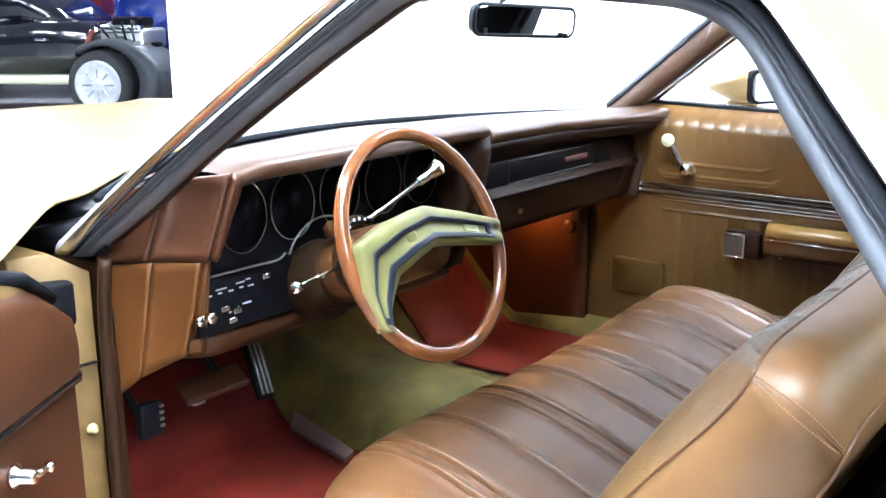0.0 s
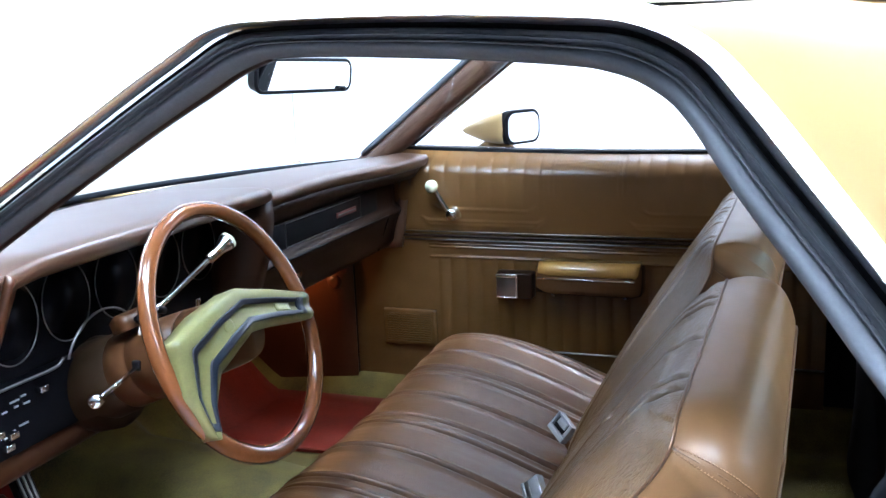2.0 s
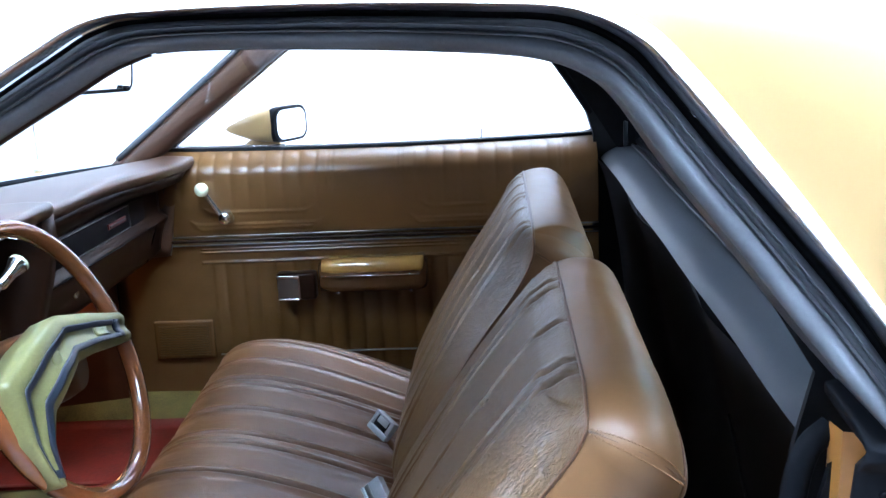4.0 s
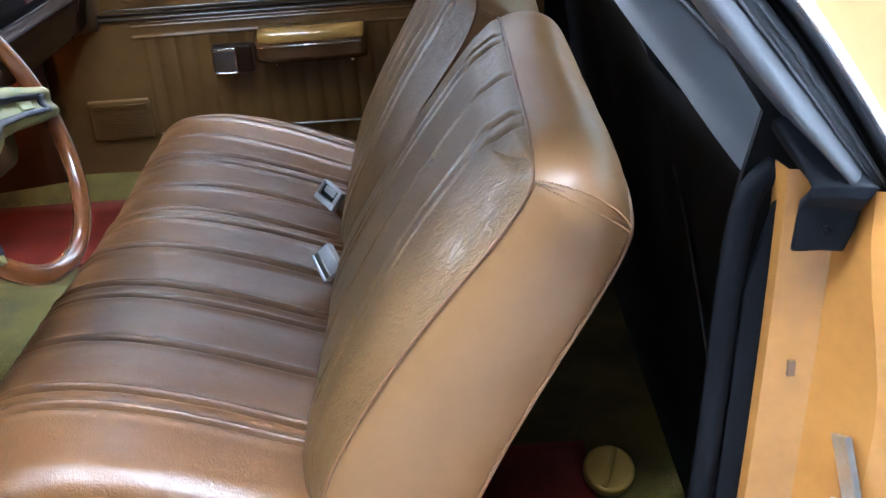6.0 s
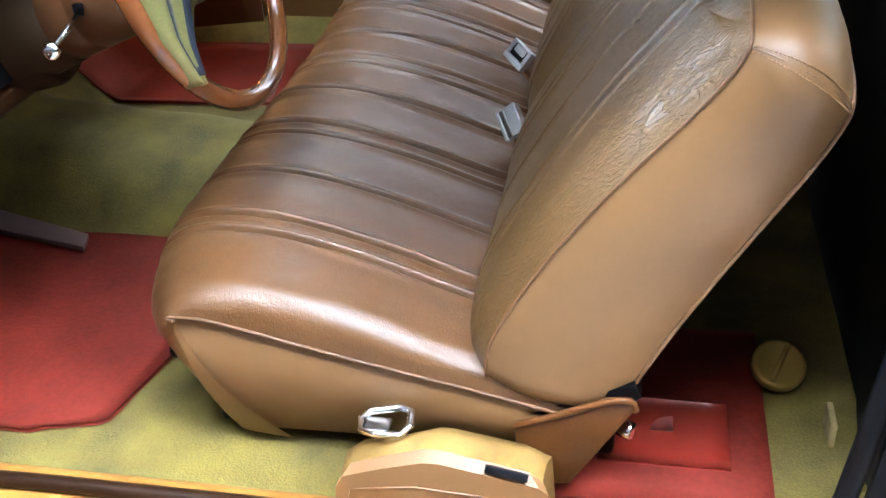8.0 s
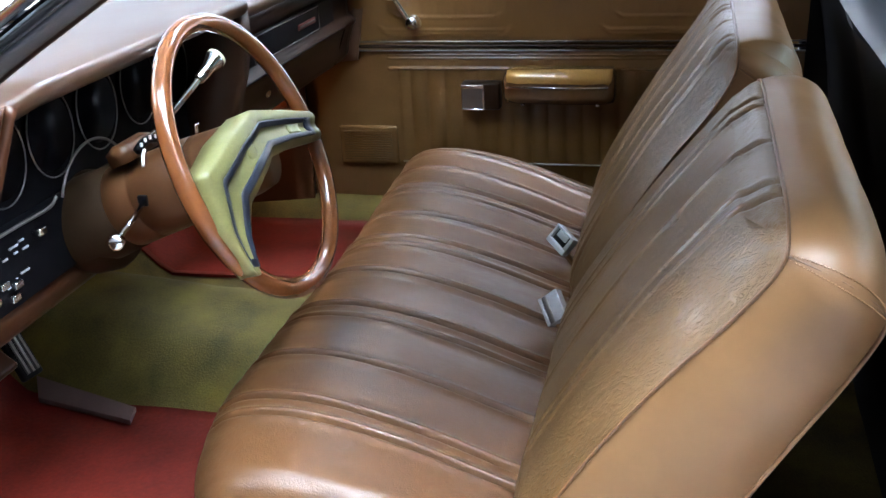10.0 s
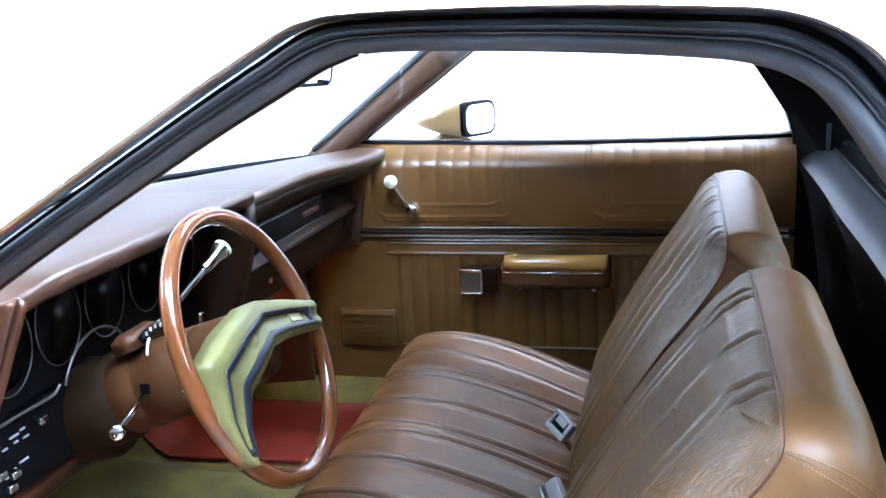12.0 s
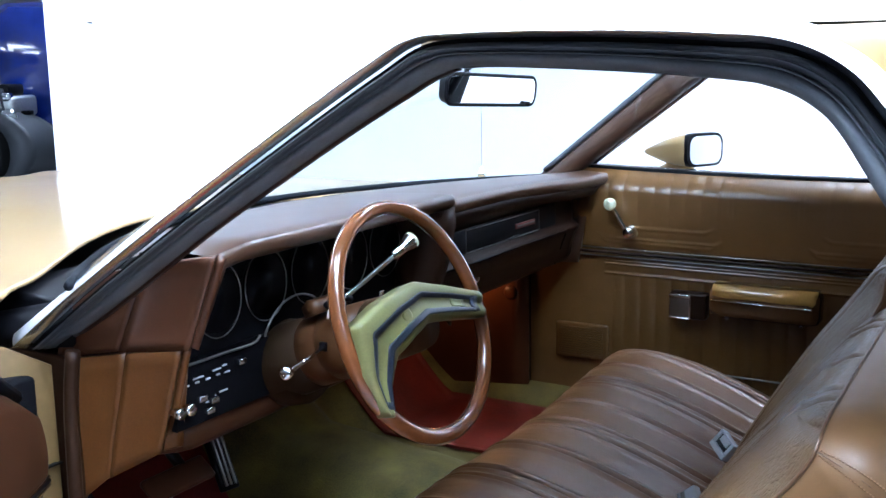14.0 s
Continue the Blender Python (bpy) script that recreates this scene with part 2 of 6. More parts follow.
BRASS = pbr("gold_painted_cap", (0.48, 0.32, 0.085), 0.33, metal=0.5, vary=0.08, big=20, bump=0.08)
WHITE = pbr("white_mark", (0.75, 0.75, 0.72), 0.5, bump=0)
REDMARK = pbr("red_and_silver_badge", (0.22, 0.075, 0.06), 0.4, metal=0.4, bump=0)
WALL = pbr("white_wall_paint", (0.78, 0.79, 0.81), 0.75, vary=0.02, big=1.2, fine=80, bump=0.05)
CONCRETE = pbr("grey_polished_concrete", (0.20, 0.205, 0.21), 0.3, vary=0.15, big=1.5, fine=60, bump=0.05)
GREYWALL = pbr("grey_hall_wall_paint", (0.11, 0.115, 0.125), 0.8, vary=0.08, big=1.0, bump=0.05)
CEIL = pbr("grey_hall_ceiling", (0.56, 0.57, 0.59), 0.8, vary=0.1, big=1.0, bump=0.1)
HEAD = pbr("tan_headliner", (0.20, 0.14, 0.085), 0.9, vary=0.1, big=10, bump=0.3)
MIRROR = pbr("mirror_glass", (0.9, 0.92, 0.93), 0.01, metal=1.0, vary=0.01, bump=0, rough_vary=0.0)
CARBLACK = pbr("black_car_paint", (0.006, 0.007, 0.012), 0.12, vary=0.2, bump=0, coat=1.0)
BLUE = pbr("glossy_royal_blue", (0.012, 0.03, 0.22), 0.12, vary=0.5, big=2.5, bump=0, coat=1.0)
TYRE = pbr("tyre_rubber", (0.02, 0.02, 0.02), 0.7, vary=0.3, bump=0.2)
CLEAR = glass("windscreen_glass", (0.80, 0.87, 0.90), 0.5)
TINT = glass("green_tinted_rear_glass", (0.45, 0.6, 0.55), 0.6)
LENS = glass("gauge_lens", (0.9, 0.9, 0.9), 0.03)
PANELGLOW = glow("light_panel", (0.84, 0.94, 1.07), PANEL)


# ---- shaping ----
def mesh_of(name, verts, faces, material=None, smooth=True):
    me = bpy.data.meshes.new(name)
    me.from_pydata([tuple(map(float, v)) for v in verts], [], faces)
    if material:
        me.materials.append(material)
    if smooth:
        me.polygons.foreach_set("use_smooth", [True] * len(me.polygons))
    me.update()
    return me


def thing(name, label="", category="", kind="", group="", at=(0, 0, 0)):
    ob = new(name)
    ob.empty_display_size = 0.1
    ob.location = at
    return tagged(ob, label, category, group, kind)


def part(name, me, parent=None, label="", kind=""):
    ob = new(name, me)
    ob.parent = parent
    if parent and not parent.parent:
        ob.location = -parent.location
    return tagged(ob, label, "", "", kind)


def grid_faces(nu, nv, wrap_u=False, wrap_v=False, flip=False):
    """Quads over nu x nv points, index u * nv + v."""
    f = []
    for i in range(nu - (not wrap_u)):
        for j in range(nv - (not wrap_v)):
            a, b = i * nv + j, ((i + 1) % nu) * nv + j
            c, d = ((i + 1) % nu) * nv + (j + 1) % nv, i * nv + (j + 1) % nv
            f.append((a, d, c, b) if flip else (a, b, c, d))
    return f


def surface(name, fn, us, vs, material, flip=False):
    """A sheet of points fn(u, v)."""
    verts = [fn(u, v) for u in us for v in vs]
    return mesh_of(name, verts, grid_faces(len(us), len(vs), flip=flip), material)


def loft(name, rings, material, cap=True, closed=True, smooth=True):
    """A skin over rings of equally many points."""
    n, k = len(rings), len(rings[0])
    verts = [p for r in rings for p in r]
    faces = grid_faces(n, k, wrap_v=closed)
    if cap and closed:
        faces += [tuple(range(k))[::-1], tuple((n - 1) * k + i for i in range(k))]
    me = mesh_of(name, verts, faces, material, smooth)
    bm = bmesh.new()
    bm.from_mesh(me)
    bmesh.ops.recalc_face_normals(bm, faces=bm.faces)
    bm.to_mesh(me)
    bm.free()
    return me


def spline(points, n):
    """n points evenly by parameter on a Catmull-Rom curve through the given ones."""
    p = np.array(points, float)
    p = np.vstack([2 * p[0] - p[1], p, 2 * p[-1] - p[-2]])
    out = []
    for s in np.linspace(0, len(points) - 1, n):
        i = min(int(s), len(points) - 2)
        t = s - i
        a, b, c, d = p[i:i + 4]
        out.append(0.5 * (2 * b + (c - a) * t + (2 * a - 5 * b + 4 * c - d) * t ** 2 + (3 * b - a - 3 * c + d) * t ** 3))
    return np.array(out)


def frames_along(path, closed=False):
    p = np.array(path, float)
    tang = np.gradient(p, axis=0)
    if closed:
        tang = np.roll(p, -1, 0) - np.roll(p, 1, 0)
    tang /= np.linalg.norm(tang, axis=1)[:, None] + 1e-12
    ref = np.array([0, 0, 1.0]) if abs(tang[0][2]) < 0.9 else np.array([1.0, 0, 0])
    side = np.cross(tang[0], ref)
    side /= np.linalg.norm(side)
    out = []
    for t in tang:
        side = side - t * (side @ t)
        side /= np.linalg.norm(side)
        out.append((side, np.cross(side, t)))
    return p, out


def tube(name, path, r, material, seg=8, closed=False, flat=1.0):
    """A round tube along a path; r a radius or one for each point."""
    p, fr = frames_along(path, closed)
    rr = np.broadcast_to(np.array(r, float), (len(p),))
    rings = [[q + a * (math.cos(k * math.tau / seg) * s) + b * (math.sin(k * math.tau / seg) * s * flat) for k in range(seg)] for q, (a, b), s in zip(p, fr, rr)]
    verts = [v for ring in rings for v in ring]
    faces = grid_faces(len(p), seg, wrap_u=closed, wrap_v=True)
    if not closed:
        faces += [tuple(range(seg))[::-1], tuple((len(p) - 1) * seg + i for i in range(seg))]
    me = mesh_of(name, verts, faces, material)
    bm = bmesh.new()
    bm.from_mesh(me)
    bmesh.ops.recalc_face_normals(bm, faces=bm.faces)
    bm.to_mesh(me)
    bm.free()
    return me


def axis_frame(axis):
    a = Vector(axis).normalized()
    u = a.orthogonal().normalized()
    return a, u, a.cross(u)


def lathe(name, origin, axis, profile, material, seg=24, arc=(0, math.tau)):
    """profile: (distance along the axis, radius)."""
    a, u, v = axis_frame(axis)
    full = abs(arc[1] - arc[0] - math.tau) < 1e-6
    angles = np.linspace(arc[0], arc[1], seg, endpoint=not full)
    o = Vector(origin)
    verts = [o + a * h + (u * math.cos(t) + v * math.sin(t)) * r for h, r in profile for t in angles]
    faces = grid_faces(len(profile), len(angles), wrap_v=full)
    if full:
        k = len(angles)
        if profile[0][1] > 1e-5:
            faces.append(tuple(range(k)))
        if profile[-1][1] > 1e-5:
            faces.append(tuple((len(profile) - 1) * k + i for i in range(k)))
    me = mesh_of(name, verts, faces, material)
    bm = bmesh.new()
    bm.from_mesh(me)
    bmesh.ops.remove_doubles(bm, verts=bm.verts, dist=1e-6)
    bmesh.ops.recalc_face_normals(bm, faces=bm.faces)
    bm.to_mesh(me)
    bm.free()
    return me


def rbox(name, lo, hi, r, material, seg=3, m=None):
    """A box with rounded edges, turned by the matrix m where one is given."""
    bm = bmesh.new()
    bmesh.ops.create_cube(bm, size=1)
    for v in bm.verts:
        v.co = Vector([lo[i] + (v.co[i] + 0.5) * (hi[i] - lo[i]) for i in range(3)])
    if r:
        bmesh.ops.bevel(bm, geom=bm.edges[:], offset=r, segments=seg, profile=0.5, affect="EDGES")
    if m:
        bm.transform(m)
    me = bpy.data.meshes.new(name)
    bm.to_mesh(me)
    bm.free()
    me.materials.append(material)
    me.polygons.foreach_set("use_smooth", [True] * len(me.polygons))
    me.set_sharp_from_angle(angle=radians(50))
    return me


def prism(name, outline, offset, material, r=0.0, seg=2):
    """An outline of 3D points in one plane, given a thickness by the vector offset."""
    bm = bmesh.new()
    front = [bm.verts.new(p) for p in outline]
    back = [bm.verts.new(Vector(p) + Vector(offset)) for p in outline]
    n = len(outline)
    rim = [bm.faces.new(front), bm.faces.new(back[::-1])]
    for i in range(n):
        bm.faces.new((front[i], back[i], back[(i + 1) % n], front[(i + 1) % n]))
    bmesh.ops.recalc_face_normals(bm, faces=bm.faces)
    if r:
        edges = [e for e in bm.edges if e in rim[0].edges or e in rim[1].edges]
        bmesh.ops.bevel(bm, geom=edges, offset=r, segments=seg, profile=0.5, affect="EDGES")
    me = bpy.data.meshes.new(name)
    bm.to_mesh(me)
    bm.free()
    me.materials.append(material)
    me.polygons.foreach_set("use_smooth", [True] * len(me.polygons))
    me.set_sharp_from_angle(angle=radians(40))
    return me


def joined(name, meshes):
    """Several meshes as one."""
    bm = bmesh.new()
    mats = []
    for me in meshes:
        start = len(bm.faces)
        bm.from_mesh(me)
        bm.faces.ensure_lookup_table()
        m = me.materials[0]
        if m not in mats:
            mats.append(m)
        for f in bm.faces[start:]:
            f.material_index = mats.index(m)
    out = bpy.data.meshes.new(name)
    bm.to_mesh(out)
    bm.free()
    for m in mats:
        out.materials.append(m)
    return out


# ---- the hall ----
def slab(name, lo, hi, material, label, category):
    return tagged(new(name, rbox(name, lo, hi, 0, material)), label, category, "", "structure")


slab("ground", (-9, -8, -0.1), (14, 20, 0), CONCRETE, "grey polished concrete showroom floor", "floor")
slab("wall_east", (2.7, -8, 0), (2.95, 5.38, 3.6), WALL, "plain white painted partition beside the car", "wall")
slab("wall_north", (-9, 20, 0), (14, 20.2, 3.6), WALL, "white end wall of the hall", "wall")
slab("wall_south", (-9, -8.2, 0), (2.95, -8, 3.6), GREYWALL, "grey wall behind the car", "wall")
slab("wall_west", (-9.2, -8, 0), (-9, 20, 3.6), GREYWALL, "grey side wall of the hall", "wall")
slab("wall_far_east", (14, 5.38, 0), (14.2, 20, 3.6), WALL, "white far side wall of the hall", "wall")
slab("wall_return", (2.95, 5.18, 0), (14, 5.38, 3.6), WALL, "white return wall of the partition", "wall")
slab("ceiling", (-9, -8, 3.6), (14, 20, 3.7), CEIL, "pale grey flat showroom ceiling", "ceiling")
mark = tagged(new("wall_scuff", rbox("wall_scuff", (2.692, 4.93, 1.585), (2.698, 4.97, 1.592), 0.001, BLACK)), "short dark scuff mark on the white wall", "mark")

lamp = thing("ceiling_light", "white rectangular light panel set under the ceiling", "ceiling light", group="ceiling lights of the hall", at=(0, 0, 3.6))
part("frame", rbox("frame", (-0.34, -1.24, 3.53), (0.34, 1.24, 3.6), 0.01, STEEL), lamp)
part("diffuser", rbox("diffuser", (-0.3, -1.2, 3.515), (0.3, 1.2, 3.529), 0.003, PANELGLOW), lamp)
SPOTS = [(-2.2, -4.2), (-1.8, -1.9), (-1.9, -0.6), (-1.0, -4.8), (-1.0, -2.4), (-1.0, -0.9), (-1.6, 0.8), (-1.2, 5.6), (0.9, 5.2), (0.5, -2.5), (1.8, -2.0), (1.9, -0.4), (0.3, 6.6)]
lamp.location = (*SPOTS[0], 3.6)
for x, y in SPOTS[1:] + [(7.5, 9.0), (-2.4, 9.0), (5.5, 13.5), (0.5, 13.5)]:
    copy_thing(lamp, pose(x, y, 3.6))

# the black hot rod beyond the partition, seen past the wall's end
ROD = Matrix.Translation((5.35, 10.1, 0)) @ Matrix.Rotation(radians(-34 - 28), 4, "Z")
rod = thing("hot_rod", "black open-engined hot rod with a pale running board", "car", at=(5.35, 10.1, 0))


def rod_part(name, me, label="", parent=None):
    me.transform(ROD)
    return part(name, me, parent or rod, label)


def box_ring(x, y0, y1, z0, z1, r=0.12):
    return [(x, y0, z0), (x, y0, z1 - r), (x, y0 + r * 0.3, z1 - r * 0.3), (x, y0 + r, z1), (x, y1 - r, z1), (x, y1 - r * 0.3, z1 - r * 0.3), (x, y1, z1 - r), (x, y1, z0)]


rod_part("body", loft("body", [box_ring(*q) for q in ((-2.6, 0.1, 1.5, 0.5, 0.85), (-2.3, 0.0, 1.6, 0.45, 1.0), (-1.4, -0.02, 1.6, 0.42, 1.08), (-0.75, 0.0, 1.55, 0.42, 1.12), (-0.3, 0.1, 1.4, 0.45, 1.08), (-0.18, 0.2, 1.3, 0.5, 1.0))], CARBLACK), "glossy black body")
rod_part("windscreen_frame", loft("windscreen_frame", [box_ring(*q) for q in ((-1.75, 0.15, 1.4, 1.05, 1.5, 0.2), (-1.6, 0.12, 1.45, 1.05, 1.62, 0.2), (-1.15, 0.15, 1.4, 1.05, 1.58, 0.2), (-0.6, 0.2, 1.35, 1.05, 1.18, 0.1))], CARBLACK), "black cabin and sloping windscreen")
rod_part("running_board", rbox("running_board", (-1.75, -0.32, 0.40), (-0.18, 0.05, 0.50), 0.04, CREAM), "pale running board")
for x in (0.05, -2.1):
    tyre = rod_part("wheel", lathe("wheel", (x, -0.36, 0.40), (0, 1, 0), [(0.02, 0.28), (0.0, 0.33), (0.04, 0.38), (0.12, 0.39), (0.4, 0.39), (0.48, 0.36), (0.48, 0.28)], TYRE, 36), "wide black tyre")
    rod_part("rim", lathe("rim", (x, -0.37, 0.40), (0, 1, 0), [(0.0, 0.0), (-0.02, 0.05), (0.02, 0.07), (0.03, 0.22), (0.0, 0.25), (0.01, 0.28), (0.3, 0.28)], PALESTEEL, 32), "pale silver dished rim", tyre)
    for k in range(8):
        rod_part("spoke", rbox("spoke", (-0.012, -0.006, 0.07), (0.012, 0.012, 0.20), 0.006, STEEL, m=Matrix.Translation((x, -0.345, 0.40)) @ Matrix.Rotation(k * math.tau / 8, 4, "Y")), "", tyre)
rod_part("fender", loft("fender", [[(0.1 + (0.52 + 0.16 * max(0, math.cos(t))) * math.cos(t), y, 0.42 + 0.47 * math.sin(t) + 0.03 * (1 - ((y - 0.0) / 0.45) ** 2)) for y in np.linspace(-0.3, 0.6, 7)] + [(0.1 + 0.44 * math.cos(t), y, 0.42 + 0.42 * math.sin(t)) for y in np.linspace(0.6, -0.3, 7)] for t in np.linspace(-0.75, math.pi * 0.72, 16)], GREYCOAT), "matt dark grey fender")
rod_part("engine_block", rbox("engine_block", (-0.12, 0.1, 0.78), (0.42, 0.75, 1.02), 0.05, ZINC), "grey engine block")
rod_part("intake", rbox("intake", (-0.02, 0.2, 1.02), (0.34, 0.6, 1.15), 0.04, BLACK), "black intake")
rod_part("valve_cover", rbox("valve_cover", (-0.1, 0.06, 0.96), (0.4, 0.2, 1.06), 0.03, CHROME), "chrome valve cover")
for k in range(4):
    rod_part("header_pipe", tube("header_pipe", spline([(-0.05 + 0.12 * k, 0.1, 0.85), (-0.06 + 0.12 * k, -0.04, 0.82), (-0.1 + 0.10 * k, -0.08, 0.68), (-0.2 + 0.08 * k, -0.05, 0.55)], 10), 0.024, CHROME))
clutter = random.Random(5)
for k in range(12):
    cx, cy, cz = clutter.uniform(-0.15, 0.5), clutter.uniform(0.0, 0.35), clutter.uniform(0.72, 1.1)
    w, d, h = (clutter.uniform(0.02, 0.06) for _ in range(3))
    rod_part(("bracket", "clamp", "filler_cap")[k % 3], rbox("fitting", (cx - w, cy - d, cz - h / 2), (cx + w, cy + d, cz + h / 2), 0.012, (ZINC, BLACK, CHROME, GREYCOAT)[k % 4]))
for k in range(4):
    rod_part("engine_hose", tube("engine_hose", spline([(-0.1 + 0.15 * k, 0.05, 1.08), (0.0 + 0.12 * k, -0.03, 1.0 + 0.03 * k), (0.08 + 0.1 * k, -0.04, 0.9), (0.05 + 0.1 * k, 0.1, 0.78)], 12), 0.014, (BLACK, GREYCOAT)[k % 2]))
rod_part("red_hose", tube("red_hose", spline([(-0.18, 0.05, 1.0), (-0.22, 0.0, 0.88), (-0.27, 0.0, 0.76), (-0.25, 0.05, 0.66)], 12), 0.03, REDPLATE), "red hose")
rod_part("headlamp", lathe("headlamp", (0.42, -0.05, 0.80), (0.6, -0.8, 0), [(0, 0.05), (0.08, 0.09), (0.1, 0.09), (0.11, 0)], CHROME, 20), "chrome headlamp")
for x, y, z in ((-1.3, -0.03, 0.95), (-0.8, -0.02, 0.9), (-1.9, -0.01, 0.92)):
    rod_part("badge", rbox("badge", (x - 0.07, y - 0.02, z - 0.012), (x + 0.07, y, z + 0.012), 0.004, CHROME))

red = thing("red_pickup", "bright red pickup parked far back in the hall", "truck", at=(6.9, 13.6, 0))
RED_AT = Matrix.Translation((6.9, 13.6, 0)) @ Matrix.Rotation(radians(-60), 4, "Z")
for name, rows, mat, label in (("cab", ((-0.9, -0.75, 0.75, 0.9, 1.5, 0.25), (-0.7, -0.8, 0.8, 0.9, 1.78, 0.25), (0.5, -0.8, 0.8, 0.9, 1.8, 0.25), (0.95, -0.75, 0.75, 0.9, 1.3, 0.25)), REDPLATE, "red cab"), ("body", ((-2.6, -0.85, 0.85, 0.42, 1.05, 0.1), (-2.5, -0.9, 0.9, 0.4, 1.12, 0.1), (0.9, -0.9, 0.9, 0.4, 1.15, 0.1), (2.2, -0.88, 0.88, 0.4, 1.08, 0.15), (2.35, -0.8, 0.8, 0.45, 0.95, 0.15)), REDPLATE, "red body"), ("side_band", ((-0.72, -0.83, 0.83, 1.36, 1.46, 0.03), (0.6, -0.83, 0.83, 1.36, 1.46, 0.03)), CREAM, "pale band")):
    me = loft(name, [box_ring(*q) for q in rows], mat)
    me.transform(RED_AT)
    part(name, me, red, label)
for x in (-1.7, 1.5):
    for y in (-0.9, 0.7):
        me = lathe("wheel", (x, y, 0.36), (0, 1, 0), [(0, 0.0), (0.02, 0.2), (0.0, 0.22), (0.0, 0.33), (0.05, 0.36), (0.2, 0.36)], TYRE, 24)
        me.transform(RED_AT)
        part("wheel", me, red)

van = thing("blue_van", "glossy royal blue panel van behind the hot rod", "van", at=(6.6, 10.2, 0))
VAN = Matrix.Translation((5.35, 10.1, 0)) @ Matrix.Rotation(radians(-34 + 6), 4, "Z")
me = loft("van_body", [box_ring(x, 0.62 + dy, 2.6, 0.25, h, 0.35) for x, dy, h in ((0.25, 0.25, 1.5), (0.36, 0.08, 1.95), (0.6, 0.0, 2.1), (1.6, -0.03, 2.15), (3.0, 0, 2.1), (3.3, 0.2, 1.9))], BLUE)
me.transform(VAN)
part("van_body", me, van, "glossy royal blue body")
me = rbox("van_bumper", (0.3, 0.56, 0.2), (3.1, 0.66, 0.42), 0.03, BLACK)
me.transform(VAN)
part("van_bumper", me, van)
for x in (0.9, 2.6):
    me = lathe("van_wheel", (x, 0.6, 0.34), (0, 1, 0), [(0, 0.0), (0.02, 0.2), (0.0, 0.22), (0.0, 0.32), (0.05, 0.34), (0.2, 0.34)], TYRE, 28)
    me.transform(VAN)
    part("van_wheel", me, van)


# ---- the car's body ----
def smooth_step(a, b, x):
    t = min(1.0, max(0.0, (x - a) / (b - a)))
    return t * t * (3 - 2 * t)


body = thing("car_body", "gold metallic two-door pickup car body with bright window mouldings", "car body", at=(-0.05, 0.3, 0))
# stations round the driver's door opening: outer edge, edge of the rubber, inner edge, each as (y, z)
OUT = [(1.045, .905), (.90, 1.0), (.70, 1.125), (.50, 1.243), (.385, 1.307), (.325, 1.333), (.26, 1.339), (.12, 1.339), (0, 1.334), (-.07, 1.326), (-.125, 1.302), (-.165, 1.262), (-.215, 1.20), (-.265, 1.135), (-.325, 1.05), (-.395, .94)]
MID = [(1.02, .893), (.885, .988), (.688, 1.112), (.49, 1.23), (.378, 1.294), (.322, 1.322), (.26, 1.327), (.12, 1.325), (0, 1.318), (-.065, 1.311), (-.112, 1.288), (-.142, 1.255), (-.19, 1.195), (-.242, 1.132), (-.302, 1.055), (-.372, .945)]
INN = [(.99, .8925), (.857, .971), (.665, 1.094), (.469, 1.209), (.366, 1.265), (.3155, 1.29), (.265, 1.299), (.12, 1.294), (0, 1.285), (-.05, 1.277), (-.083, 1.263), (-.110, 1.239), (-.151, 1.18), (-.205, 1.11), (-.265, 1.03), (-.335, .945)]
NS = 90
S_OUT, S_MID, S_INN = (spline(a, NS) for a in (OUT, MID, INN))


def lean(i):
    """How far the frame behind the door stands out from the roof rail: more towards the belt line."""
    y, z = S_INN[i]
    return -smooth_step(0.08, -0.12, y) * (0.042 + 0.17 * max(0.0, 1.25 - z))


def band(name, f0, f1, x0, x1, bulge, material, n=8, first=0, last=NS, depth=0.02, w0=1.0, w1=1.0):
    """A strip round the opening between two fractions (-1 outer edge, 0 edge of the rubber, 1 inner edge) with a rounded face."""
    def at(i, f):
        return S_MID[i] + (S_OUT[i] - S_MID[i]) * -f if f < 0 else S_MID[i] + (S_INN[i] - S_MID[i]) * f
    rings = []
    for i in range(first, last):
        a, b = at(i, f0), at(i, f1)
        xa, xb = x0 + w0 * lean(i), x1 + w1 * lean(i)
        ring = []
        for k in range(n + 1):
            s = k / n
            q = a + (b - a) * s
            ring.append((xa + (xb - xa) * s - bulge * math.sin(math.pi * s) ** 0.7, q[0], q[1]))
        for k in (1, 0):
            q = a + (b - a) * k
            ring.append((xa + (xb - xa) * k + depth, q[0], q[1]))
        rings.append(ring)
    return loft(name, rings, material)


part("window_moulding", band("window_moulding", -1.5, -0.42, -0.792, -0.814, 0.003, BRIGHT, depth=0.005, w0=0.42, w1=0.6), body, "bright stainless window moulding")
part("moulding_return", band("moulding_return", -0.44, -0.04, -0.8145, -0.800, 0.002, STEEL, n=5, depth=0.004, w0=0.6, w1=0.5), body, "dull stainless inner edge of the moulding")
part("moulding_bead", band("moulding_bead", -0.52, -0.38, -0.814, -0.814, 0.003, STEEL, n=4, depth=0.004, w0=0.6, w1=0.6), body)
part("gutter", band("gutter", -0.06, 0.16, -0.785, -0.785, -0.002, BLACK, n=3, w0=0.5, w1=0.5), body)
part("outer_weatherstrip", band("outer_weatherstrip", 0.14, 0.5, -0.79, -0.785, 0.006, RUBBER, w0=0.52, w1=0.66), body, "black rubber weatherstrip")
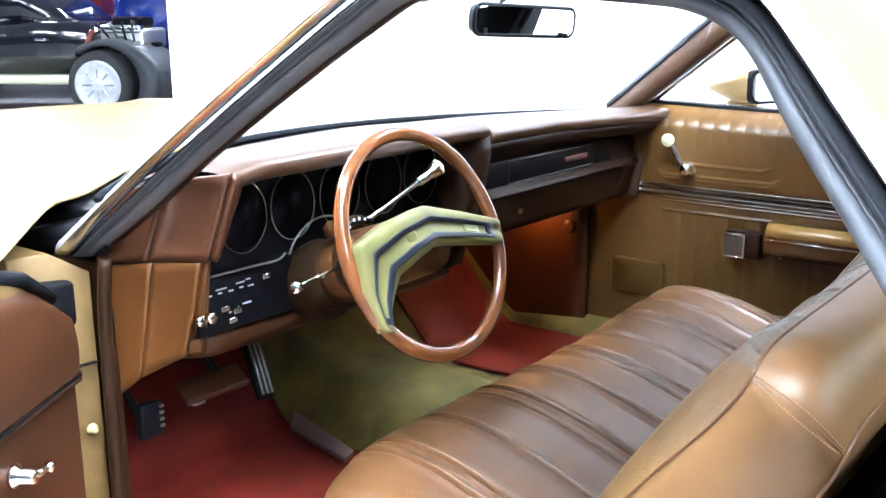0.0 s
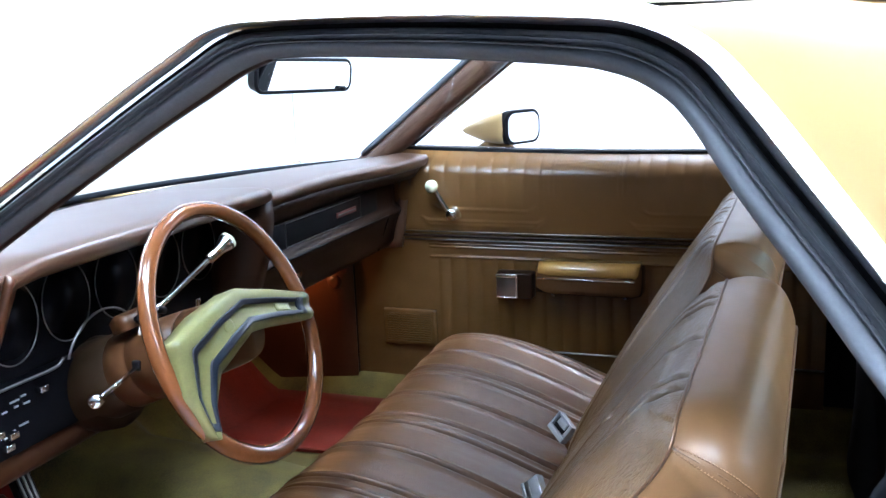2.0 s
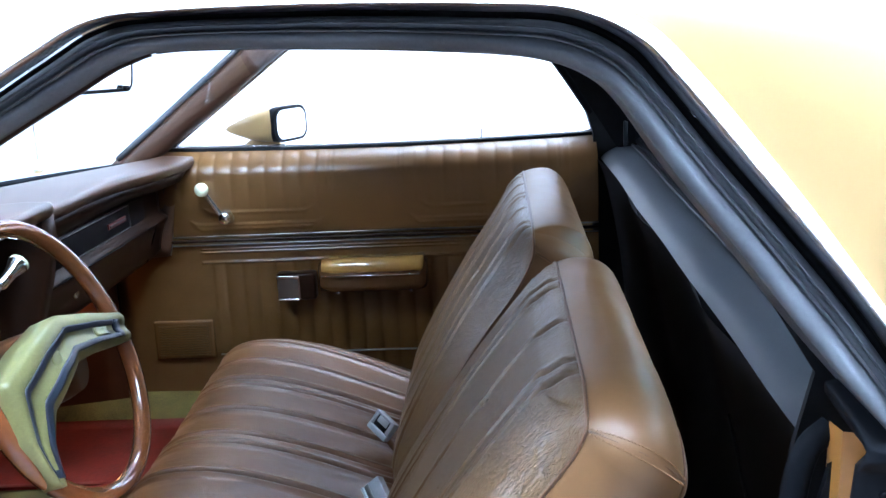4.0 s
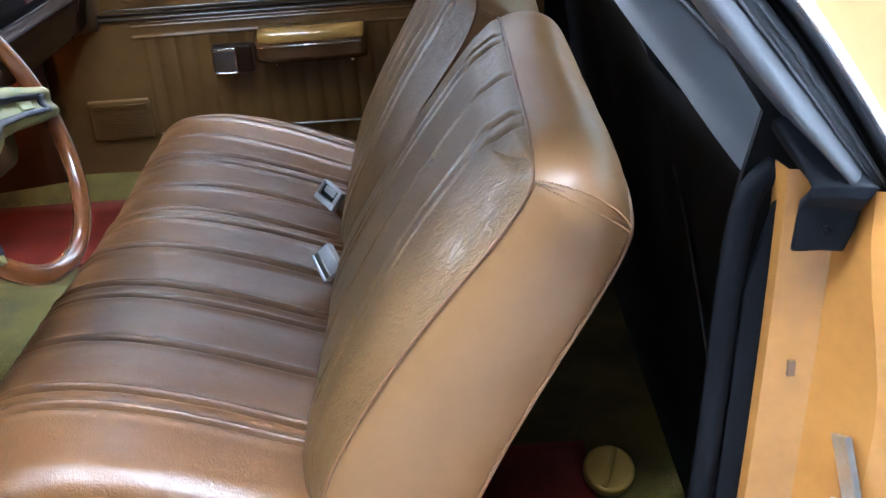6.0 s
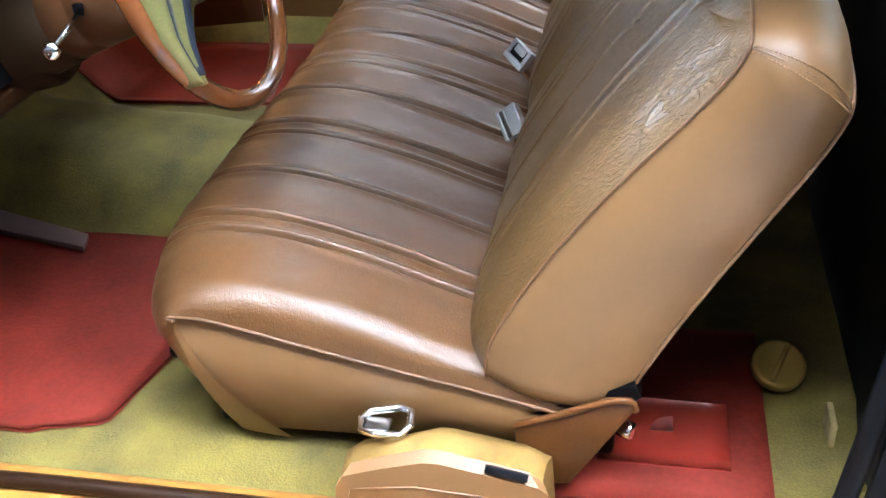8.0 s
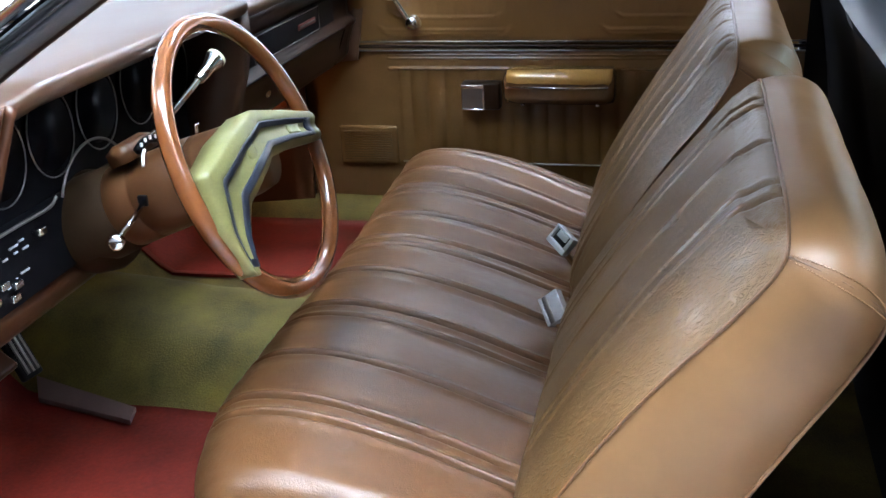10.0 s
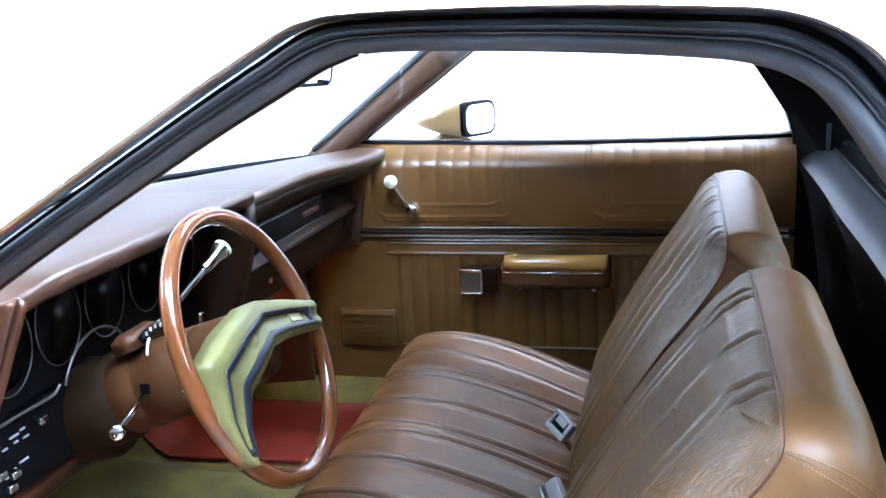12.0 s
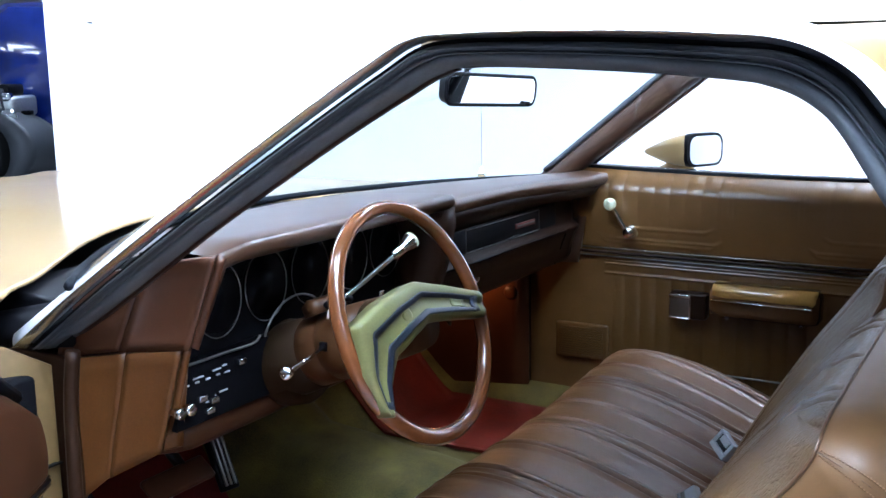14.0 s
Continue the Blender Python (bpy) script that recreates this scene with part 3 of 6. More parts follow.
part("weatherstrip_lip", band("weatherstrip_lip", 0.46, 0.54, -0.79, -0.79, 0.004, RUBBER, n=4, w0=0.62, w1=0.68), body)
part("weatherstrip_rib", band("weatherstrip_rib", 0.28, 0.33, -0.797, -0.797, 0.003, RUBBER, n=4, w0=0.58, w1=0.60), body)
part("inner_weatherstrip", band("inner_weatherstrip", 0.5, 1.0, -0.785, -0.772, 0.008, RUBBER, w0=0.66, w1=0.95), body, "thick black rubber weatherstrip")
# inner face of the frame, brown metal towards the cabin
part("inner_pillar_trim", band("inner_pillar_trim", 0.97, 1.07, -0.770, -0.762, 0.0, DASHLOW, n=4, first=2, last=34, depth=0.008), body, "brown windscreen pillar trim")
part("rail_cover", band("rail_cover", 0.97, 1.05, -0.770, -0.768, 0.0, SHELF, n=6, first=34, last=NS, w0=0.95, w1=0.0), body)


# roof skin, its crown and the sail panel behind the door
def roof(u, v, drop=0.0):
    """u: from the driver's side 0 to the passenger's 1; v: from the windscreen 0 to the back 1."""
    x = -0.80 + 1.5 * u
    y = 0.34 - 0.86 * v + 0.05 * math.sin(math.pi * u) * (1 - 2 * v)
    edge = 1.338 - 0.02 * max(0, v - 0.3) - 0.015 * (1 - v) ** 4
    lift = 0.085 * (1 - abs(2 * u - 1) ** 3.2) * (0.7 + 0.3 * math.sin(math.pi * min(1, v + 0.1)))
    return (x, y, edge + lift - 0.055 * max(0, u - 0.5) - drop)


part("roof", surface("roof", lambda u, v: roof(u, v), np.linspace(0, 1, 30), np.linspace(0, 1, 16), GOLD), body, "gold metallic roof skin")
part("headliner", surface("headliner", lambda u, v: roof(u * 0.94 + 0.03, v, 0.04), np.linspace(0, 1, 20), np.linspace(0, 1, 12), HEAD, flip=True), body, "tan cloth headliner")
sail_inner = [(-.803 + 0.45 * lean(i), *S_OUT[i]) for i in range(52, NS)]


def sail(i, v):
    a = np.array(sail_inner[i])
    s = i / (len(sail_inner) - 1)
    b = np.array([-0.74 - 0.12 * s, -0.50 - 0.75 * s, 1.335 - 0.34 * s])
    q = a + (b - a) * v
    q[0] -= 0.025 * math.sin(math.pi * v) * (0.4 + s)
    return q


part("sail_panel", surface("sail_panel", sail, list(range(len(sail_inner))), np.linspace(0, 1, 12), GOLD, flip=True), body, "gold metallic sail panel behind the window")
part("rear_roof_moulding", tube("rear_roof_moulding", spline([(-0.74, -0.50, 1.34), (-0.765, -0.64, 1.28), (-0.80, -0.85, 1.17), (-0.84, -1.12, 1.03)], 20), 0.014, STEEL, 8), body, "bright stainless roof moulding")

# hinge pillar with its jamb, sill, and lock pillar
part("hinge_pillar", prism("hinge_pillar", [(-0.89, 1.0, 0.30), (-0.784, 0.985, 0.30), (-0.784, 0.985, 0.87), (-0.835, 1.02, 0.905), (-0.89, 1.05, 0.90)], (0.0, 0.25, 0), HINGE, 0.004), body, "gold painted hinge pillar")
part("hinge_pillar_joint", rbox("hinge_pillar_joint", (-0.891, 0.982, 0.716), (-0.783, 0.99, 0.719), 0, BLACK), body)
part("pinch_weld_trim", tube("pinch_weld_trim", spline([(-0.79, 0.93, 0.90), (-0.79, 0.945, 0.8), (-0.79, 0.95, 0.6), (-0.79, 0.945, 0.42), (-0.785, 0.88, 0.345), (-0.78, 0.7, 0.335), (-0.78, 0.3, 0.335), (-0.78, -0.1, 0.335)], 40), 0.011, DASHLOW, 8), body, "dark brown pinch weld trim")
part("rubber_stop", lathe("rubber_stop", (-0.808, 0.984, 0.605), (0, -1, 0), [(0, 0.010), (0.004, 0.010), (0.006, 0.006), (0.012, 0.005), (0.012, 0)], PALEOLIVE, 16), body, "pale olive rubber door stop")
part("sill", rbox("sill", (-0.93, -0.30, 0.22), (-0.735, 1.0, 0.325), 0.015, JAMB), body, "gold painted door sill")
def creased(me, angle=14):
    me.set_sharp_from_angle(angle=radians(angle))
    return me


jamb = [(-0.775, -0.268), (-0.80, -0.272), (-0.815, -0.313), (-0.838, -0.334), (-0.90, -0.372), (-0.935, -0.385), (-0.945, -0.40), (-0.945, -0.9)]


def jamb_at(i, z):
    s = max(0.0, (z - 0.75) / 0.2)
    t = (z - 0.48) / 0.42
    x, y = jamb[i]
    flare = smooth_step(0.93, 0.72, z) if i == 3 else 0.0
    ridge = smooth_step(0.70, 0.86, z) if i == 3 else 0.0
    return (x + 0.02 * s * s * (i > 3) - 0.04 * flare - 0.023 * ridge, y - 0.035 * t + 0.01 * t * t - 0.016 * flare + 0.010 * ridge, z)


part("lock_pillar", creased(surface("lock_pillar", jamb_at, list(range(len(jamb))), np.linspace(0.28, 0.945, 16), JAMB)), body, "orange gold painted lock pillar")
bolt = part("striker_bolt", lathe("striker_bolt", (-0.862, -0.352, 0.602), (-0.05, 0.97, 0.02), [(0.0, 0.026), (0.006, 0.026), (0.008, 0.012), (0.03, 0.010), (0.03, 0.0155), (0.036, 0.0165), (0.048, 0.0155), (0.050, 0.009), (0.047, 0.008), (0.047, 0)], ZINC, 20), body, "zinc plated striker bolt")
part("latch_plate", prism("latch_plate", [(-0.853, -0.345, 0.70), (-0.868, -0.352, 0.705), (-0.90, -0.362, 0.625), (-0.885, -0.356, 0.615)], (0, 0.006, 0), ZINC), body, "grey steel plate")
part("jamb_sticker", rbox("jamb_sticker", (-0.8165, -0.314, 0.741), (-0.812, -0.307, 0.757), 0, PIPING), body, "small faded brown label")
part("lock_pillar_seal", tube("lock_pillar_seal", spline([(-0.765, -0.30, 0.935), (-0.77, -0.275, 0.91), (-0.773, -0.262, 0.84), (-0.775, -0.248, 0.65), (-0.775, -0.232, 0.48), (-0.775, -0.215, 0.36), (-0.775, -0.19, 0.32)], 40), 0.0125, SEAL, 10), body, "black rubber door seal")
part("seal_flange", prism("seal_flange", [(-0.785, -0.30, 0.93), (-0.785, -0.272, 0.82), (-0.785, -0.25, 0.5), (-0.785, -0.235, 0.33), (-0.785, -0.275, 0.33), (-0.785, -0.285, 0.5), (-0.785, -0.305, 0.8), (-0.785, -0.335, 0.93)], (0.008, 0, 0), SEAL), body)
# rubber flap at the weatherstrip's foot: a screwed tongue below a thick folded end
flap_front = [(-0.83, -0.295, 0.88), (-0.832, -0.296, 0.903), (-0.832, -0.298, 0.923), (-0.842, -0.3, 0.935), (-0.842, -0.302, 0.945), (-0.825, -0.3, 0.959), (-0.805, -0.293, 0.973), (-0.782, -0.286, 0.986)]
flap_rear = [(-0.845, -0.336, 0.884), (-0.85, -0.341, 0.906), (-0.852, -0.344, 0.924), (-0.875, -0.341, 0.944), (-0.873, -0.344, 0.955), (-0.84, -0.341, 0.962), (-0.812, -0.328, 0.976), (-0.785, -0.318, 0.993)]
flap_rings = []
for k, (a, b) in enumerate(zip(np.array(flap_front), np.array(flap_rear))):
    up = np.array(flap_front[min(k + 1, 7)]) - np.array(flap_front[max(k - 1, 0)])
    out = np.cross(b - a, up)
    out *= (-1 if out[0] > 0 else 1) / np.linalg.norm(out)
    thick = 0.010 + 0.006 * smooth_step(2, 4, k)
    flap_rings.append([a + (b - a) * u + out * ((w - 1) * thick + 0.0022 * noise.noise((u * 2.0, k * 0.6, 0.3))) for u, w in ((0, 0), (0, 0.6), (0.02, 0.86), (0.07, 0.98), (0.2, 0.99), (0.4, 0.93), (0.6, 0.95), (0.8, 1.06), (0.93, 1.0), (0.98, 0.86), (1, 0.6), (1, 0))])
dense = [[(1 - f) * p + f * q for p, q in zip(r0, r1)] for r0, r1 in zip(flap_rings, flap_rings[1:]) for f in (0, 0.2, 0.5, 0.8)] + [flap_rings[-1]]
part("seal_end_flap", loft("seal_end_flap", dense, SEAL), body, "black rubber corner flap")
part("flap_screw", lathe("flap_screw", (-0.842, -0.320, 0.904), (-1, 0, 0), [(0, 0.0045), (0.002, 0.004), (0.0025, 0)], BLACK, 12), body)
part("rail_end_screw", lathe("rail_end_screw", (-0.715, -0.30, 0.905), (-0.4, 0.9, 0.2), [(0, 0.009), (0.006, 0.008), (0.009, 0)], CHROME, 12), body, "bright trim screw")


# hood, fenders and cowl in front
def hood(u, v):
    x = -0.96 + 1.82 * u
    d = abs(x + 0.05)
    y = 1.455 - 0.93 * d ** 2 + 0.44 * d ** 4
    y += (2.85 - y) * v
    z = 0.945 + 0.035 * (1 - abs(2 * u - 1) ** 2.5) - 0.04 * abs(2 * u - 1) ** 8 - 0.03 * v ** 3
    z += 0.022 * math.exp(-((u - 0.09) / 0.05) ** 2) + 0.022 * math.exp(-((u - 0.91) / 0.05) ** 2)
    return (x, y, z)


part("hood", surface("hood", hood, np.linspace(0, 1, 50), np.linspace(0, 1, 24), GOLD, flip=False), body, "gold metallic hood and fender tops")
part("hood_edge", tube("hood_edge", [np.array(hood(u, 0.0)) + (0, 0, -0.004) for u in np.linspace(0, 1, 60)], 0.005, GOLD, 8), body, "rolled rear edge of the hood")
part("plenum", rbox("plenum", (-0.93, 1.0, 0.78), (0.83, 2.78, 0.86), 0.01, BLACK), body, "black well under the hood")
part("fender_side", surface("fender_side", lambda v, w: (-0.96 - 0.035 * math.sin(math.pi * w), 1.06 + 1.75 * v, 0.905 - 0.03 * v ** 3 - 0.62 * w), np.linspace(0, 1, 12), np.linspace(0, 1, 8), GOLD), body, "gold metallic fender side")
part("cowl", loft("cowl", [[(x, 0.84 + 0.42 * (1 - ((x + 0.05) / 0.84) ** 2), 0.99 - 0.03), (x, 1.06 + 0.40 * (1 - ((x + 0.05) / 0.95) ** 2), 0.90), (x, 1.06 + 0.40 * (1 - ((x + 0.05) / 0.95) ** 2), 0.86), (x, 0.84 + 0.42 * (1 - ((x + 0.05) / 0.84) ** 2), 0.9)] for x in np.linspace(-0.775, 0.74, 24)], BLACK), body, "black cowl below the windscreen")


# windscreen, passenger pillar and rail, rear window
def screen(u, v, push=0.0):
    s = 2 * u - 1
    base = np.array([-0.05 + 0.80 * s, 1.27 - 0.40 * s * s, 1.0])
    top = np.array([-0.05 + 0.69 * s, 0.44 - 0.12 * s * s, 1.36 - 0.04 * s * s])
    q = base + (top - base) * v
    q[1] += 0.04 * math.sin(math.pi * v) + push
    return q


ws = part("windscreen", surface("windscreen", screen, np.linspace(0, 1, 20), np.linspace(0, 1, 10), CLEAR), body, "clear curved windscreen glass")
ws.visible_shadow = False
part("windscreen_seal", tube("windscreen_seal", [screen(u, 0.015) for u in np.linspace(0.02, 0.98, 40)], 0.007, SEAL, 8), body, "black windscreen seal")
part("windscreen_header", tube("windscreen_header", [screen(u, 0.985) for u in np.linspace(0.02, 0.98, 30)], 0.03, HEAD, 8), body)


def pillar(s):
    """The passenger windscreen pillar: windscreen edge and window edge from the base 0 to the top 1."""
    a = np.array([0.765, 0.905, 1.01]) + s * (np.array([0.68, 0.47, 1.335]) - np.array([0.765, 0.905, 1.01]))
    b = np.array([0.775, 0.82, 1.01]) + s * (np.array([0.685, 0.365, 1.335]) - np.array([0.775, 0.82, 1.01]))
    return a, b


rings = []
for s in np.linspace(-0.15, 1, 14):
    a, b = pillar(s)
    m = (a + b) / 2
    rings.append([a, a + (-0.012, -0.008, 0), m + (-0.028, -0.01, -0.008), b + (-0.014, 0.004, 0), b, b + (0.04, 0.02, 0), a + (0.04, 0.03, 0)])
part("passenger_pillar_trim", loft("passenger_pillar_trim", rings, PILLAR), body, "brown windscreen pillar trim")
part("pillar_seal", tube("pillar_seal", [pillar(s)[0] + (0.012, 0.016, 0.004) for s in np.linspace(0, 1, 10)], 0.007, RUBBER, 6), body)
part("pillar_edge_moulding", tube("pillar_edge_moulding", [pillar(s)[1] + (0.036, 0.004, 0.0) for s in np.linspace(0, 1, 10)], 0.005, STEEL, 6), body)
part("passenger_rail", tube("passenger_rail", spline([(0.685, 0.40, 1.322), (0.70, 0.2, 1.298), (0.712, 0.0, 1.281), (0.720, -0.065, 1.272), (0.730, -0.108, 1.250), (0.744, -0.146, 1.202), (0.758, -0.198, 1.124), (0.768, -0.253, 1.036), (0.770, -0.275, 1.0)], 60), 0.012, SEAL, 10), body, "black rubber window rail")


def quarter_trim(z, v):
    """Inner trim between the passenger window and the rear glass."""
    a = np.array([0.742 - 0.10 * max(0, z - 1.0), -0.262 + 0.63 * (z - 1.03), z])
    b = np.array([0.700 - 0.08 * max(0, z - 1.0), -0.345, z])
    q = a + (b - a) * v
    q[0] -= 0.018 * math.sin(math.pi * v)
    return q


part("quarter_trim", surface("quarter_trim", quarter_trim, np.linspace(0.98, 1.33, 14), np.linspace(0, 1, 10), SEAL), body, "black moulded trim behind the passenger window")
part("belt_guide", prism("belt_guide", [(0.705, -0.292, 1.005), (0.705, -0.300, 1.005), (0.690, -0.300, 1.062), (0.688, -0.290, 1.064)], (-0.008, 0, 0), SHELF, 0.001), body, "small upright black belt guide")
part("passenger_quarter", prism("passenger_quarter", [(0.755, -0.19, 1.16), (0.755, -0.228, 1.03), (0.755, -0.228, 0.30), (0.755, -0.6, 0.30), (0.755, -0.6, 1.34), (0.74, -0.2, 1.30)], (0.06, 0, 0), DRAPE), body, "black quarter panel")
def rear_pane(u, v):
    return (-0.70 + 1.40 * u, -0.392 + 0.052 * u - 0.02 * math.sin(math.pi * u) + 0.02 * v, 0.925 + 0.085 * u + (0.375 - 0.06 * u) * v)


rg = part("rear_window", surface("rear_window", rear_pane, np.linspace(0, 1, 12), np.linspace(0, 1, 5), TINT), body, "green tinted rear window glass")
rg.visible_shadow = False
part("rear_window_seal", tube("rear_window_seal", [np.array(rear_pane(u, 0.02)) + (0, 0.008, 0) for u in np.linspace(0, 1, 30)], 0.010, SEAL, 8), body, "black rear window seal")

# rear bulkhead and shelf
bulk = thing("rear_bulkhead", "black vinyl covered bulkhead with a padded shelf", "bulkhead", at=(-0.05, -0.32, 0.25))
shelf_n, shelf_f = np.array([-0.715, -0.30, 0.90]), np.array([0.755, -0.245, 0.985])


def shelf(u, v):
    a = shelf_n + (shelf_f - shelf_n) * u
    q = a + np.array([0, -0.086 * v + 0.0012 * math.sin(u * 21) * (1 - v), 0.028 * v ** 0.7 - 0.012 * (1 - v) ** 3 - 0.001 * math.sin(u * 13)])
    return q


part("shelf", surface("shelf", shelf, np.linspace(0, 1, 40), np.linspace(0, 1, 10), SHELF), bulk, "padded black vinyl shelf")
part("shelf_bead", tube("shelf_bead", [shelf(u, 0.90) + (0, 0, 0.006) for u in np.linspace(0, 1, 40)], 0.0055, SEAL, 6), bulk, "black beading along the shelf")
part("shelf_bead", tube("shelf_bead", [shelf(u, 0.76) + (0, 0, 0.002) for u in np.linspace(0, 1, 40)], 0.003, SHELF, 6), bulk)


def drape(u, v):
    a = shelf_n + (shelf_f - shelf_n) * u + np.array([0, 0, -0.012])
    b = np.array([-0.78 + 1.54 * u, -0.262 - 0.03 * math.sin(math.pi * u), 0.26])
    q = a + (b - a) * v
    q[1] -= 0.05 * math.sin(math.pi * v) ** 0.7 + 0.01 * math.sin(u * 17 + v * 3)
    return q


part("drape", surface("drape", drape, np.linspace(0, 1, 40), np.linspace(0, 1, 20), DRAPE, flip=True), bulk, "black cab backing sheet")
part("drape_seam", tube("drape_seam", [drape(0.30 - 0.25 * s, 0.25 + 0.55 * s) + (0, 0.004, 0) for s in np.linspace(0, 1, 20)], 0.0025, SHELF, 6), bulk)
part("near_quarter", prism("near_quarter", [(-0.745, -0.255, 0.30), (-0.745, -0.6, 0.30), (-0.745, -0.6, 1.32), (-0.745, -0.17, 1.29), (-0.745, -0.20, 1.13), (-0.745, -0.29, 0.98), (-0.745, -0.27, 0.9)], (0.008, 0, 0), DRAPE), bulk, "black quarter panel")
part("closing_panel", rbox("closing_panel", (-0.8, -0.62, 0.25), (0.78, -0.6, 1.0), 0, DRAPE), bulk)


# ---- floor of the cabin ----
def floor_z(x, y):
    """Height of the carpet: flat pans either side of the tunnel, toe boards rising in front."""
    c = x - 0.02
    base = 0.326 + 0.03 * smooth_step(0.0, 0.3, x)
    grow = min(1.0, max(0.0, (y - 0.30) / 0.6)) + 0.9 * max(0, y - 0.95)
    hump = 0.115 * math.exp(-(c / (0.185 if c > 0 else 0.165)) ** 4) * grow
    side = smooth_step(0.2, 0.32, x)
    front = max(0.0, y - 1.20 + 0.03 * side) * (1 + 0.4 * side)
    z = base + hump + 1.0 * front ** 1.15
    z += 0.075 * smooth_step(0.655, 0.745, x) - 0.012 * smooth_step(-0.66, -0.74, x)
    return z + 0.0025 * noise.noise((x * 7, y * 7, 0))


carpet = tagged(new("floor", surface("floor", lambda u, v: (u, v, floor_z(u, v)), np.linspace(-0.745, 0.77, 80), np.linspace(-0.30, 1.52, 90), CARPET)), "worn olive gold carpet over the cabin floor and tunnel", "floor", "", "structure")


def mat_of(name, outline_fn, us, vs, material, lift, thick):
    top = [outline_fn(u, v) for u in us for v in vs]
    verts = [(x, y, floor_z(x, y) + lift) for x, y in top] + [(x, y, floor_z(x, y) + lift - thick) for x, y in top]
    nu, nv = len(us), len(vs)
    n = nu * nv
    faces = grid_faces(nu, nv) + [tuple(n + i for i in f)[::-1] for f in grid_faces(nu, nv)]
    rim = [i * nv for i in range(nu)] + [(nu - 1) * nv + j for j in range(1, nv)] + [i * nv + nv - 1 for i in range(nu - 2, -1, -1)] + [j for j in range(nv - 2, 0, -1)]
    for a, b in zip(rim, rim[1:] + rim[:1]):
        faces.append((a, b, n + b, n + a))
    return mesh_of(name, verts, faces, material)


def drv_mat(u, v):
    """u from the tunnel 0 to the door 1, v from the seat 0 to the toe board 1, with the corners cut."""
    x_in = -0.19 - 0.29 * (1 - smooth_step(0.0, 0.14, v)) + 0.055 * smooth_step(0.55, 1, v)
    x = x_in + (-0.685 - x_in) * u
    y0 = 0.675 + 0.04 * u + 0.10 * smooth_step(0.85, 1.0, u)
    return x, y0 + (1.48 - y0) * v


tagged(new("floor_mat", mat_of("floor_mat", drv_mat, np.linspace(0, 1, 26), np.linspace(0, 1, 30), RED, 0.010, 0.007)), "red rubber floor mat in the driver footwell", "floor mat", "red floor mats")
tagged(new("floor_mat", mat_of("floor_mat", lambda u, v: (0.35 - 0.02 * v + (0.33 + 0.015 * v) * u, 0.76 + 0.62 * v), np.linspace(0, 1, 20), np.linspace(0, 1, 24), RED, 0.010, 0.007)), "red floor mat in the passenger footwell", "floor mat", "red floor mats")
rear_mat = thing("rear_floor_mat", "red floor mat behind the seat with a glossy plate", "floor mat", group="red floor mats", at=(-0.5, -0.08, 0.28))
part("mat", mat_of("mat", lambda u, v: (-0.705 + 0.36 * u, 0.13 - 0.305 * v), np.linspace(0, 1, 16), np.linspace(0, 1, 12), RED, 0.008, 0.006), rear_mat)
part("plate", mat_of("plate", lambda u, v: (-0.645 + 0.125 * u, 0.04 - 0.165 * v), np.linspace(0, 1, 8), np.linspace(0, 1, 8), REDPLATE, 0.012, 0.004), rear_mat, "glossy red plate")
part("pale_patch", mat_of("pale_patch", lambda u, v: (-0.585 + 0.030 * v * math.cos(u * math.pi / 2), -0.055 + 0.030 * v * math.sin(u * math.pi / 2)), np.linspace(0, 1, 10), (0.02, 1), PALEPATCH, 0.0132, 0.0012), rear_mat, "pale quarter round patch")
cap = thing("spare_cap", "round gold painted cap with a raised bar on the carpet", "cap", at=(-0.45, -0.195, 0.34))
TIP = Matrix.Translation((-0.452, -0.197, floor_z(-0.45, -0.2) + 0.034)) @ Matrix.Rotation(radians(-26), 4, "Y") @ Matrix.Rotation(radians(4), 4, "X")
me = lathe("disc", (0, 0, 0), (0, 0, 1), [(-0.015, 0.033), (-0.013, 0.0362), (0.0, 0.0372), (0.003, 0.0358), (0.0045, 0.032), (0.0032, 0.029), (0.0036, 0)], BRASS, 36)
me.transform(TIP)
part("disc", me, cap)
me = rbox("grip_bar", (-0.033, -0.004, 0.002), (0.033, 0.004, 0.0100), 0.003, BRASS)
me.transform(TIP @ Matrix.Rotation(radians(-22), 4, "Z"))
part("grip_bar", me, cap, "raised grip bar")
tagged(new("door_wedge", rbox("door_wedge", (-0.575, -0.258, 0.325), (-0.525, -0.249, 0.362), 0.003, FOAM)), "torn tan foam edge beside the carpet", "foam strip")
heel = prism("heel_pad", [(-0.165, 1.19, 0), (-0.205, 1.165, 0), (-0.245, 0.955, 0), (-0.205, 0.965, 0)], (0, 0, 0.012), HEEL, 0.003)
for v in heel.vertices:
    v.co.z += floor_z(v.co.x, v.co.y) + 0.0102
tagged(new("heel_pad", heel), "mauve plastic heel pad strip on the red mat edge", "heel pad")


# ---- the bench seat ----
seat = thing("bench_seat", "brown pleated vinyl leather bench seat with split backrests", "bench seat", at=(-0.05, 0.3, 0.26))
X0, X1 = -0.70, 0.605
PROFILE = spline([(0.06, 0.475), (0.14, 0.497), (0.22, 0.522), (0.33, 0.562), (0.43, 0.590), (0.51, 0.600), (0.58, 0.592), (0.622, 0.568), (0.640, 0.538), (0.640, 0.515)], 60)
PLEATS = [(-0.567, 1), (-0.529, 1), (-0.405, 0.9), (-0.281, 1), (-0.243, 1), (-0.108, 0.9), (0.007, 1), (0.043, 1), (0.158, 0.9), (0.262, 1), (0.297, 1), (0.395, 0.9), (0.497, 1), (0.530, 1)]
NP = 170
